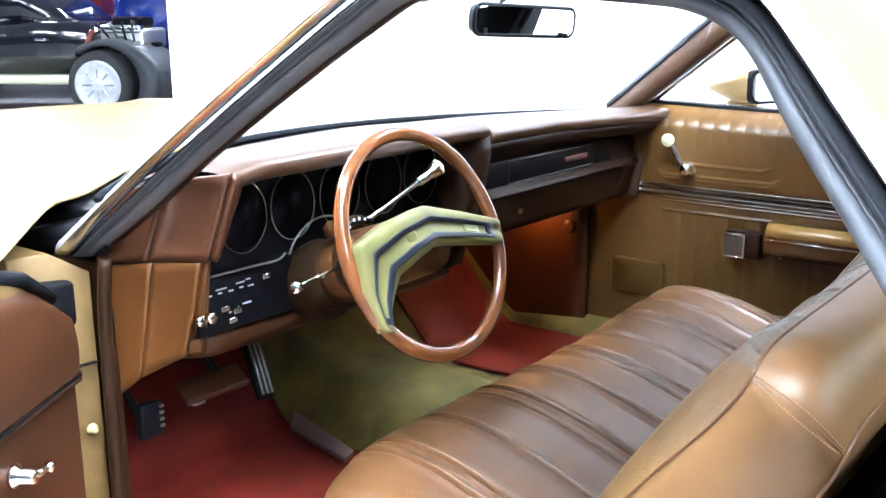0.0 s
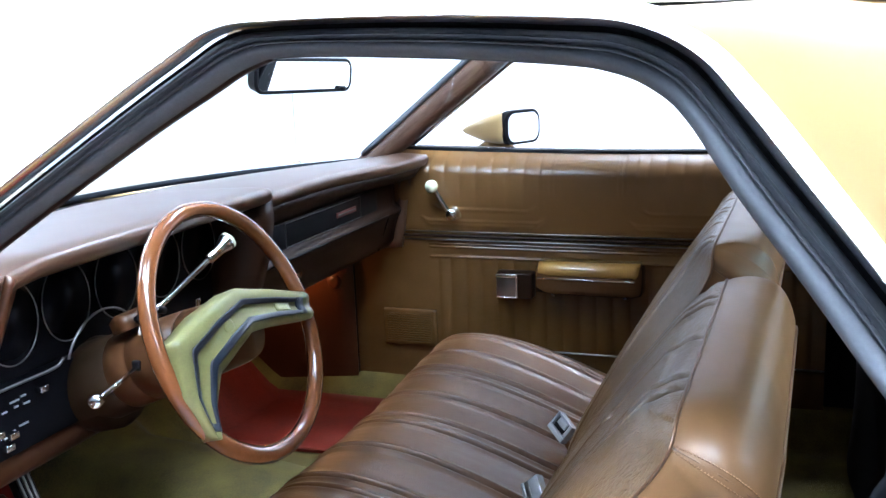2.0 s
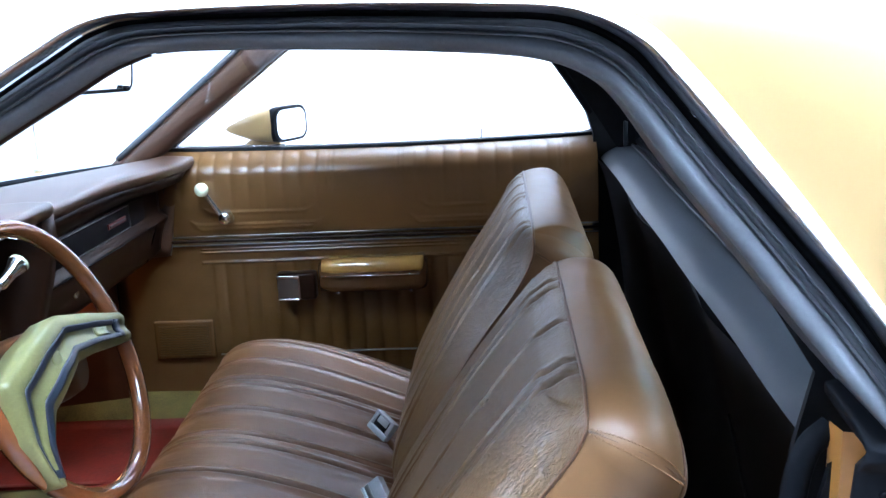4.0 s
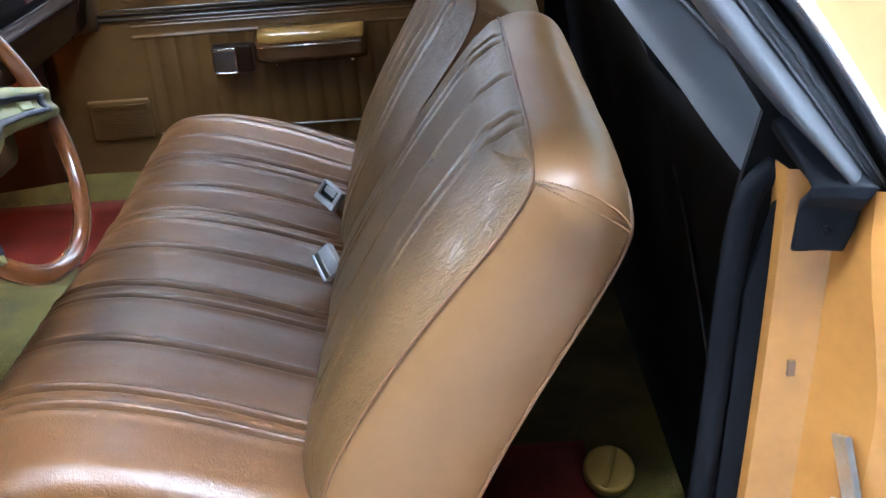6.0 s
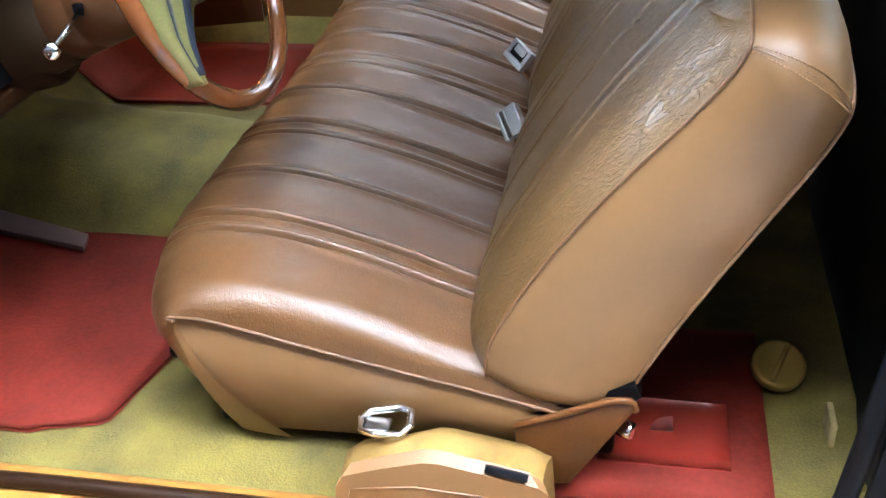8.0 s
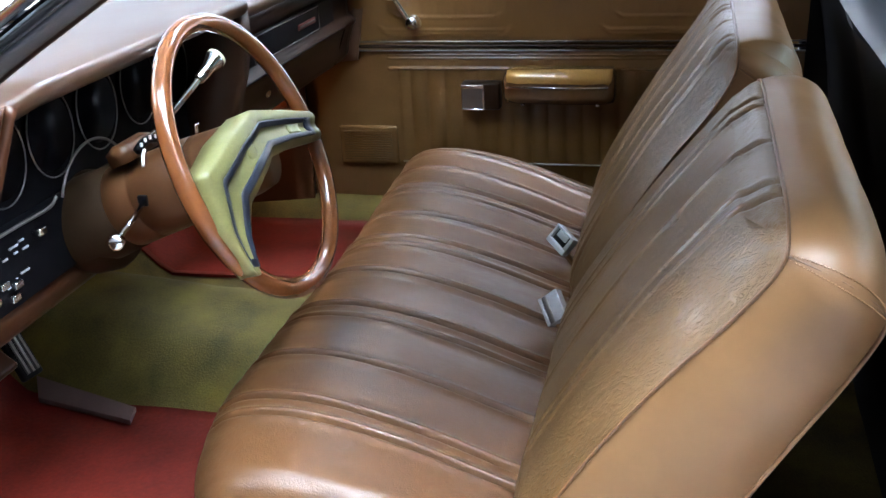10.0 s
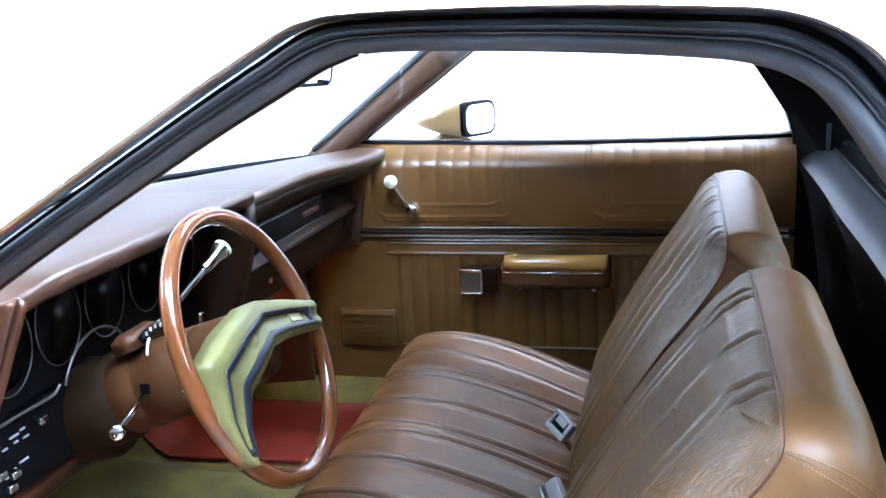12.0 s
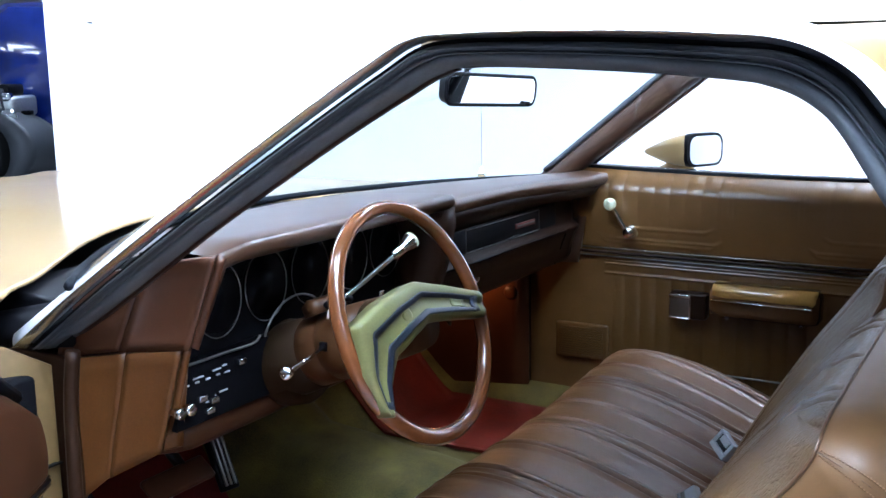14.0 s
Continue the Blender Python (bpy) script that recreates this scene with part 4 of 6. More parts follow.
DENSE = spline(PROFILE, NP)


def groove(x, lines, width=0.006):
    return sum(k * (math.exp(-((x - a) / width) ** 2) - 0.45 * math.exp(-((x - a) / (width * 2.4)) ** 2)) for a, k in lines if abs(x - a) < width * 7)


def pucker(x, y, lines, width=0.008):
    """Small gathers of the skin along the seams."""
    return sum(math.exp(-(((x - a) / width) ** 2)) for a, k in lines if abs(x - a) < 0.03) * noise.noise((x * 40, y * 210, 7.0))


def cushion(x, k):
    y, z = DENSE[k]
    s = k / (NP - 1)
    left, right = max(0.0, (X0 + 0.10 - x) / 0.10), max(0.0, (x - X1 + 0.10) / 0.10)
    e = max(left, right)
    roll = min(1.0, max((X0 + 0.045 - x) / 0.045, (x - X1 + 0.055) / 0.055, 0.0))
    w = 1 - math.sqrt(max(0.0, 1 - roll ** 2.2))
    z -= 0.020 * smooth_step(X0 + 0.17, X0 + 0.01, x) * min(1, s * 2)
    z = z * (1 - w) + (0.434 + 0.195 * min(y, 0.58)) * w
    y -= (0.058 * e ** 2.6 + 0.03 * smooth_step(-0.45, -0.66, x)) * s
    xx = x + 0.008 * e * math.sin(s * 3)
    fade = min(1.0, max(0.0, 1 - max(0, s - 0.80) / 0.14))
    xs_ = x + 0.012 * (0.5 - s)
    z -= (0.0185 * groove(xs_, PLEATS, 0.0054) + 0.0008 * pucker(xs_, y, PLEATS) * smooth_step(0.75, 0.2, s)) * fade
    z += 0.0040 * abs(math.sin(math.pi * (xs_ + 0.405) / 0.137)) * fade
    z += (0.0010 * noise.noise((x * 16, y * 5, 1)) + 0.0003 * noise.noise((x * 60, y * 22, 4))) * (1 + 1.5 * e)
    z += 0.00035 * noise.noise((x * 70 + y * 14, y * 44, 9)) * (0.25 + 0.75 * smooth_step(X0 + 0.2, X0 + 0.05, x))
    z += 0.024 * smooth_step(0.05, 0.5, x) * min(1, s * 1.6) * (1 - e)
    y += 0.006 * smooth_step(0.0, -0.3, x) * s * (1 - e)
    return (xx, y, z)


xs = np.concatenate([np.linspace(X0, X0 + 0.1, 36)[:-1], np.linspace(X0 + 0.1, X1 - 0.1, 560), np.linspace(X1 - 0.1, X1, 24)[1:]])
cush = part("cushion", surface("cushion", cushion, xs, list(range(NP)), LEATHER), seat, "brown pleated seat cushion")
part("front_piping", tube("front_piping", [cushion(x, NP - 1) for x in xs[::14]], 0.0024, LEATHER, 8), cush)
part("side_piping", tube("side_piping", [np.array(cushion(X0, k)) + (-0.002, 0, 0) for k in range(4, NP, 4)], 0.0022, LEATHER, 8), cush)


def inset(v):
    return 0.004 + 0.035 * v ** 1.5 - 0.012 * math.sin(math.pi * v)


def tuck(v):
    return 0.115 * v ** 1.15 - 0.006 * math.sin(math.pi * v)


def side_wall(k, v):
    x, y, z = cushion(X0, k)
    zb = 0.338 + 0.02 * (1 - k / (NP - 1))
    return (x + inset(v), y - tuck(v) * (k / (NP - 1)) ** 4, z + (zb - z) * v)


part("cushion_side", surface("cushion_side", side_wall, list(range(0, NP, 4)) + [NP - 1], np.linspace(0, 1, 10), SIDE), seat, "smooth tan side of the cushion")
part("cushion_front", surface("cushion_front", lambda x, v: (cushion(x, NP - 1)[0] + inset(v) * max(0, (X0 + 0.1 - x) / 0.1), cushion(x, NP - 1)[1] - tuck(v), cushion(x, NP - 1)[2] + (0.338 - cushion(x, NP - 1)[2]) * v), np.concatenate([xs[:36:3], xs[36::12]]), np.linspace(0, 1, 10), SIDE, flip=True), seat, "smooth tan front of the cushion")
part("far_side", surface("far_side", lambda k, v: (cushion(X1, k)[0] - 0.03 * v, cushion(X1, k)[1], cushion(X1, k)[2] + (0.35 - cushion(X1, k)[2]) * v), list(range(0, NP, 8)), (0, 0.5, 1), SIDE, flip=True), seat)
part("seat_base", rbox("seat_base", (-0.64, 0.02, 0.335), (0.56, 0.55, 0.40), 0.01, BLACK), seat, "black seat frame")

FRONT = np.array([(0.172, 0.475), (0.165, 0.55), (0.105, 0.66), (0.032, 0.76), (-0.040, 0.845), (-0.078, 0.90), (-0.086, 0.937)])
REAR = np.array([(0.025, 0.44), (-0.005, 0.51), (-0.05, 0.60), (-0.10, 0.69), (-0.152, 0.78), (-0.178, 0.835), (-0.186, 0.872)])
FP, RP = spline(FRONT, 80), spline(REAR, 80)


def on(curve, v):
    i = min(max(v, 0), 1) * 79
    k = min(int(i), 78)
    return curve[k] + (curve[k + 1] - curve[k]) * (i - k)


def rounded(u, v, hw, h, r):
    """A square's point (u in -1..1, v in 0..1) on a panel with rounded corners above and below."""
    x, s = u * hw, v * h
    for low in (True, False):
        rr = r * (0.6 if low else 1.0)
        cx, cs = hw - rr, rr if low else h - rr
        if abs(x) > cx and (s < cs if low else s > cs):
            dx, ds = (abs(x) - cx) / rr, abs(s - cs) / rr
            m, n = max(dx, ds), math.hypot(dx, ds)
            if n > 1e-9:
                dx, ds = dx * m / n, ds * m / n
            x = math.copysign(cx + dx * rr, x)
            s = cs - ds * rr if low else cs + ds * rr
    return x, s / h


def backrest(x0, x1, pleats, buttons, label, lean=(0.0, 0.0), tilt=0.0, inner=1, r=0.085):
    """One half of the split back; inner is the side (-1 or 1) that faces the other half."""
    c, hw, h = (x0 + x1) / 2, (x1 - x0) / 2, 0.56
    push = lambda s, x=0.0: np.array([lean[0] * s, (lean[1] + tilt * x) * s])
    nu, nv = 330, 120
    us, vs = np.linspace(-1, 1, nu), np.linspace(0, 1, nv)

    def face(u, v):
        x, s = rounded(u, v, hw, h, r)
        y, z = on(FP, s) + push(s, x)
        t = on(FP, s + 0.01) - on(FP, s - 0.01)
        t /= np.linalg.norm(t) + 1e-9
        nrm = np.array([t[1], -t[0]])
        rim = min(1 - abs(u), 1 - v, v * 1.5)
        side = 1 - (1 - min(1, min(1 - abs(u), v * 1.5) * 2.6)) ** 2.5
        crown = math.sqrt(1 - (1 - min(1, (1 - v) * 2.3)) ** 2)
        puff = (0.034 + 0.012 * smooth_step(0.30, 0.75, s)) * side * crown
        fade = min(1, max(0, rim * 9))
        xg = x + 0.022 * math.sin(s * 3.0) * (x / hw)
        deep = 0.42 + 1.0 * smooth_step(0.68, 0.93, s)
        puff -= 0.0160 * groove(xg, pleats, 0.0055 + 0.002 * smooth_step(0.7, 0.95, s)) * min(1, 0.35 + fade) * smooth_step(0.02, 0.10, 1 - abs(u)) * deep
        puff -= 0.0008 * pucker(xg, z, pleats, 0.012) * fade
        for bx, bs in buttons:
            d = math.hypot(x - bx, (s - bs) * h)
            puff -= 0.006 * math.exp(-(d / 0.011) ** 2)
        wr = noise.noise((x * 11 + z * 3, z * 6 - x * 2, c)) * 0.0014 + noise.noise((x * 34, z * 12, c + 3)) * 0.0005
        puff += (wr + 0.00045 * noise.noise((x * 105 + z * 18, z * 26, c + 5)) * (0.4 + max(0.0, noise.noise((x * 7, z * 7, c + 9))) * 1.6)) * fade
        q = np.array([y, z]) + nrm * puff
        return (c + x, q[0], q[1])

    main = part("backrest", surface("backrest", face, us, vs, CREASED, flip=True), seat, label)
    # outline of the panel, up one side, over the top and down
    loop = [(-1, v) for v in vs[3:]] + [(u, 1) for u in us[2:-1:3]] + [(1, v) for v in vs[:2:-1]]
    pts = []
    for u, v in loop:
        x, s = rounded(u, v, hw, h, r)
        (yf, zf), (yr, zr) = on(FP, s) + push(s, x), on(RP, s) + push(s, x)
        pts.append((np.array([c + x, yf, zf]), np.array([c + x * 0.975, yr, zr]), x / hw, s))
    front = np.array([p[0] for p in pts])
    rear = np.array([p[1] for p in pts])
    tang = np.gradient(front, axis=0)
    axis = rear - front
    outw = np.cross(axis, tang)
    outw /= np.linalg.norm(outw, axis=1)[:, None]
    mid = np.array([c, -0.05, 0.68])
    outw *= np.sign(((front - mid) * outw).sum(1))[:, None]
    nb = 20
    swell = lambda i: (0.016 + 0.022 * smooth_step(0.6, 1.0, pts[i][3])) * (0.45 if pts[i][2] * inner > 0.93 else 1.0)
    verts, n = [], len(front)
    for i in range(n):
        for k in range(nb + 1):
            s = k / nb
            b = swell(i) * math.sin(math.pi * s) ** 0.8 + 0.0015 * noise.noise(tuple(front[i] * 14 + s * 2))
            verts.append(front[i] + axis[i] * s + outw[i] * b)
    edge = part("backrest_border", mesh_of("backrest_border", verts, grid_faces(n, nb + 1, flip=True), SIDE), seat, "smooth tan border of the backrest")
    part("front_piping", tube("front_piping", front + outw * 0.0015, 0.0023, PIPING, 8), main)
    part("rear_piping", tube("rear_piping", rear + outw * 0.0015, 0.0026, PIPING, 8), edge)
    # double row of stitches beside the cross seam at the outer top corner
    i0 = min(range(n), key=lambda i: abs(pts[i][3] - 0.885) + (0 if pts[i][2] < 0 else 9))
    for d in (-1, 1):
        j = min(max(i0 + d, 0), n - 1)
        for k in range(1, 34):
            s = k / 34.5
            b = swell(j) * math.sin(math.pi * s) ** 0.8 + 0.001
            a = front[j] + axis[j] * s + outw[j] * b
            e = front[j] + axis[j] * (s + 0.016) + outw[j] * (b + 0.0004)
            part("stitch", tube("stitch", [a, e], 0.0009, STITCH, 5), edge)
    line = [front[i0] + axis[i0] * s + outw[i0] * (swell(i0) * math.sin(math.pi * s) ** 0.8 - 0.0005) for s in np.linspace(0.01, 0.99, 16)]
    part("seam", tube("seam", line, 0.0011, PIPING, 6), edge)
    part("back_panel", surface("back_panel", lambda u, v: (c + rounded(u, v, hw, h, r)[0] * 0.975, *(on(RP, rounded(u, v, hw, h, r)[1]) + push(rounded(u, v, hw, h, r)[1], rounded(u, v, hw, h, r)[0]))), np.linspace(-1, 1, 16), np.linspace(0, 1, 16), SIDE), seat)
    for bx, bs in buttons:
        u = bx / hw
        x, y, z = face(u, bs)
        part("button", lathe("button", (x, y - 0.001, z), (0, 0.75, 0.66), [(0, 0.0065), (0.003, 0.006), (0.0045, 0.003), (0.005, 0)], LEATHER, 14), main)


backrest(-0.695, -0.080, [(-0.212, 1), (-0.172, 1), (-0.030, 0.9), (0.122, 1), (0.160, 1), (0.265, 0.8)], [(-0.034, 0.585), (0.255, 0.60)], "brown pleated driver backrest with buttons", tilt=0.02, inner=1)
backrest(-0.045, 0.595, [(-0.270, 1), (-0.232, 1), (-0.110, 0.9), (0.0, 1), (0.038, 1), (0.135, 0.9), (0.225, 1), (0.26, 1)], [(-0.105, 0.60), (0.13, 0.60)], "brown pleated passenger backrest with buttons", lean=(0.030, 0.036), tilt=0.01, inner=-1, r=0.042)
# hinge shield at the seat's outer rear corner
part("hinge_shield", prism("hinge_shield", [(-0.705, 0.140, 0.432), (-0.705, 0.085, 0.456), (-0.705, 0.03, 0.482), (-0.705, 0.002, 0.484), (-0.705, -0.004, 0.472), (-0.705, 0.02, 0.43), (-0.705, 0.07, 0.345), (-0.705, 0.13, 0.335)], (0.055, 0, 0), PLASTIC, 0.006), seat, "saddle brown plastic hinge shield")
part("shield_rim", tube("shield_rim", spline([(-0.706, 0.138, 0.434), (-0.706, 0.085, 0.457), (-0.706, 0.03, 0.482), (-0.706, 0.004, 0.485), (-0.706, -0.003, 0.472)], 20), 0.0042, PLASTIC, 8), seat, "rolled rim of the shield")
# solid black wedge standing in for the shade between backrest and shield
part("hinge_gap_shade", prism("hinge_gap_shade", [(-0.697, 0.13, 0.44), (-0.697, 0.07, 0.474), (-0.697, 0.0, 0.503), (-0.697, -0.008, 0.485), (-0.697, 0.02, 0.46)], (0.10, 0, 0), BLACK), seat, "black wedge for the shade below the backrest")
part("recline_knob", lathe("recline_knob", (-0.655, 0.015, 0.405), (-0.6, -0.8, 0), [(0, 0.012), (0.02, 0.012), (0.022, 0.009), (0.022, 0)], CHROME, 12), seat, "small chrome release")
part("track_lever", lathe("track_lever", (-0.652, 0.555, 0.478), (-0.35, 1, -0.25), [(0, 0.009), (0.03, 0.010), (0.034, 0.006), (0.034, 0)], BLACK, 12), seat, "black seat track lever")

# belts
belt = thing("seat_belt_retractor", "tan plastic belt retractor cover on the sill", "seat belt", at=(-0.74, 0.21, 0.33))
OUTER = [(0.345, 0.325), (0.342, 0.385), (0.332, 0.403), (0.29, 0.419), (0.235, 0.436), (0.215, 0.437), (0.10, 0.414), (0.089, 0.404), (0.086, 0.325)]
BEVEL = [(0.343, 0.325), (0.338, 0.394), (0.324, 0.413), (0.285, 0.429), (0.235, 0.446), (0.215, 0.447), (0.113, 0.425), (0.097, 0.413), (0.09, 0.325)]
CREST = [(0.345, 0.325), (0.342, 0.388), (0.325, 0.409), (0.28, 0.424), (0.235, 0.442), (0.215, 0.443), (0.115, 0.426), (0.095, 0.412), (0.088, 0.325)]
BACK = [(0.352, 0.325), (0.348, 0.375), (0.322, 0.396), (0.265, 0.412), (0.225, 0.427), (0.21, 0.427), (0.125, 0.412), (0.092, 0.396), (0.088, 0.325)]
ring = lambda x, prof: [(x, y, z) for y, z in prof]
part("cover", creased(loft("cover", [ring(-0.772, BEVEL), ring(-0.766, BEVEL), ring(-0.74, CREST), ring(-0.712, BACK), ring(-0.705, [(y, z - 0.012 if z > 0.33 else z) for y, z in BACK])], TAN), 32), belt, "worn golden tan cover")
part("side_panel", creased(loft("side_panel", [ring(-0.785, OUTER), ring(-0.7725, BEVEL)], SIDE), 25), belt, "smooth tan side of the cover")
part("slot", rbox("slot", (-0.008, -0.025, -0.0045), (0.008, 0.025, 0.0045), 0.001, BLACK, m=Matrix.Translation((-0.7790, 0.138, 0.4275)) @ Matrix.Rotation(radians(11), 4, "X") @ Matrix.Rotation(radians(38), 4, "Y")), belt, "dark belt slot")
part("cover_groove", tube("cover_groove", [(-0.7855, 0.334, 0.345), (-0.7855, 0.325, 0.384), (-0.7855, 0.25, 0.397), (-0.7855, 0.168, 0.393), (-0.7855, 0.15, 0.38), (-0.7855, 0.147, 0.33)], 0.0014, PIPING, 6), belt)
part("tongue", tube("tongue", [(-0.744, 0.268, 0.440), (-0.735, 0.258, 0.446), (-0.712, 0.260, 0.447), (-0.704, 0.275, 0.446), (-0.708, 0.312, 0.440), (-0.720, 0.322, 0.436), (-0.738, 0.318, 0.434), (-0.746, 0.300, 0.436)], 0.0055, CHROME, 8, closed=True, flat=0.7), belt, "chrome belt tongue loop")
part("tongue_plate", rbox("tongue_plate", (-0.738, 0.285, 0.430), (-0.712, 0.316, 0.436), 0.002, DARKSTEEL), belt)


def buckle(centre, u, v, n, flat, label):
    """A chrome belt buckle on its tan stalk: u across, v along its mouth, n out of its face."""
    b = thing("seat_belt_buckle", label, "seat belt", group="seat belt buckles", at=centre)
    m = Matrix.Translation(centre) @ Matrix((u, v, n)).transposed().to_4x4()
    box = lambda name, lo, hi, r, mat: rbox(name, lo, hi, r, mat, m=m)
    part("case", box("case", (-0.0195, -0.0255, -0.016), (0.0195, 0.0255, -0.004), 0.003, BUCKLE), b, "chrome buckle case")
    if flat:
        part("cover", box("cover", (-0.0125, -0.025, -0.006), (0.0195, 0.025, 0.0), 0.0015, BUCKLE), b, "smooth grey metal cover")
        part("press_button", box("press_button", (-0.0125, -0.0235, -0.004), (-0.003, 0.0235, 0.0012), 0.001, DARKSTEEL), b, "dark press button")
        part("edge", box("edge", (-0.0195, -0.0255, -0.006), (-0.0135, 0.0255, 0.002), 0.0015, BUCKLE), b, "bright buckle edge")
    else:
        for name, lo, hi in (("rim", (-0.0195, -0.0255, -0.006), (-0.009, 0.0255, 0.002)), ("rim", (-0.009, -0.0255, -0.006), (0.0195, -0.0195, 0.001)), ("rim", (-0.009, 0.0165, -0.006), (0.0195, 0.0255, 0.001)), ("rim", (0.0145, -0.0195, -0.006), (0.0195, 0.0165, 0.001))):
            part(name, box(name, lo, hi, 0.0015, BUCKLE), b)
        part("press_button", box("press_button", (-0.0085, -0.019, -0.006), (0.014, 0.016, -0.003), 0.001, BLACK), b, "dark press button")
        part("release_tab", box("release_tab", (0.001, -0.014, -0.004), (0.0135, 0.012, -0.0005), 0.001, BUCKLE), b, "small bright release tab")
    x, y, z = centre
    part("strap", tube("strap", spline([(x + 0.004, y - 0.006, z - 0.022), (x + 0.006, y - 0.02, z - 0.045), (x + 0.003, y - 0.045, z - 0.075)], 10), 0.015, SIDE, 8, flat=0.4), b, "tan belt stalk")


buckle((0.1022, 0.2299, 0.5865), (0.126, -0.587, 0.8), (-0.659, -0.655, -0.369), (-0.741, 0.481, 0.469), False, "square chrome belt buckle between the seat cushions")
buckle((-0.1602, 0.2114, 0.576), (-0.156, -0.737, 0.658), (-0.662, -0.417, -0.623), (-0.733, 0.533, 0.423), True, "grey faced chrome belt buckle on a tan stalk")


# ---- the dashboard ----
dash = thing("dashboard", "brown padded dashboard with five round gauges", "dashboard", at=(-0.03, 0.85, 0.7))
BASE_Y = lambda x: 0.86 + 0.39 * (1 - ((x + 0.05) / 0.80) ** 2)


def lip(x):
    """Front edge of the padded top: the hood over the gauges, then the passenger's pad set back a little."""
    s = smooth_step(-0.055, 0.03, x)
    y = 0.722 + 0.038 * s - 0.040 * smooth_step(0.25, 0.7, x)
    z = 1.052 - 0.022 * s - 0.012 * smooth_step(0.2, 0.7, x)
    e = smooth_step(-0.62, -0.70, x)
    return y + 0.012 * e, z - 0.012 * e


def top(x, v):
    y0, z0 = lip(x)
    y1, z1 = max(y0 + 0.08, BASE_Y(x)), 0.995
    if v < 0.5:
        t = v / 0.5
        a = -math.pi * 0.55 + t * math.pi * 0.95
        return (x, y0 + 0.016 - 0.016 * math.cos(a - 0.25), z0 - 0.014 + 0.016 * math.sin(a + 0.1))
    t = (v - 0.5) / 0.5
    yb, zb = y0 + 0.03, z0 + 0.003
    return (x, yb + (y1 - yb) * t, zb + (z1 - zb) * t + 0.012 * math.sin(math.pi * t))


xs = np.concatenate([np.linspace(-0.705, -0.07, 40), np.linspace(-0.065, 0.05, 24), np.linspace(0.06, 0.735, 40)])
part("top_pad", surface("top_pad", top, xs, np.linspace(0, 1, 34), DASH, flip=True), dash, "brown padded dashboard top")
part("defrost_slot", tube("defrost_slot", [(x, BASE_Y(x) - 0.10, top(x, 0.92)[2] + 0.002) for x in np.linspace(-0.5, 0.3, 24)], 0.004, BLACK, 6), dash)


# hood lining and cheeks round the gauges
part("hood_lining", surface("hood_lining", lambda x, v: (x, lip(x)[0] + 0.012 + (0.815 - lip(x)[0]) * v, lip(x)[1] - 0.024 - 0.008 * v), np.linspace(-0.69, -0.05, 12), np.linspace(0, 1, 5), DASH), dash)
part("hood_cheek", loft("hood_cheek", [[(-0.075 + dx, 0.735 + dy, z), (-0.03 + dx, 0.732 + dy, z), (-0.012 + dx, 0.75 + dy, z), (-0.005 + dx, 0.86, z), (-0.075 + dx, 0.86, z)] for z, dx, dy in ((1.035, 0, 0), (0.99, 0.004, 0.0), (0.92, 0.0, 0.012), (0.84, -0.01, 0.035), (0.76, -0.02, 0.06))], DASHLOW), dash, "brown cheek beside the gauges, darkened for shade")
part("gauge_panel", prism("gauge_panel", [(-0.70, 0.836, 0.865), (-0.70, 0.850, 1.035), (-0.06, 0.850, 1.035), (-0.06, 0.838, 0.765), (-0.30, 0.836, 0.765), (-0.30, 0.836, 0.865)], (0, 0.03, 0), BLACK, 0.002), dash, "black gauge panel")
part("switch_panel", prism("switch_panel", [(-0.70, 0.822, 0.765), (-0.695, 0.828, 0.862), (-0.30, 0.828, 0.862), (-0.30, 0.822, 0.765)], (0, 0.03, 0), BLACK, 0.002), dash, "black switch panel")
part("panel_bead", tube("panel_bead", spline([(-0.715, 0.824, 0.862), (-0.60, 0.822, 0.862), (-0.53, 0.82, 0.862), (-0.512, 0.818, 0.872)], 24), 0.0022, DARKSTEEL, 6), dash, "thin bright bead")
part("panel_top_bead", tube("panel_top_bead", [(-0.66, 0.843, 1.016), (-0.3, 0.843, 1.020), (-0.07, 0.843, 1.020)], 0.0018, STEEL, 6), dash)
part("column_arch", tube("column_arch", [(-0.425 + 0.092 * math.cos(t), 0.812, 0.83 + 0.092 * math.sin(t)) for t in np.linspace(0.35, math.pi * 0.86, 24)], 0.0019, DARKSTEEL, 8), dash, "bright arch over the column")
part("column_shroud", lathe("column_shroud", (-0.425, 0.87, 0.80), (0, -1, 0.05), [(0, 0.078), (0.05, 0.074), (0.08, 0.068), (0.09, 0.06)], COLUMN, 28), dash, "brown column shroud")
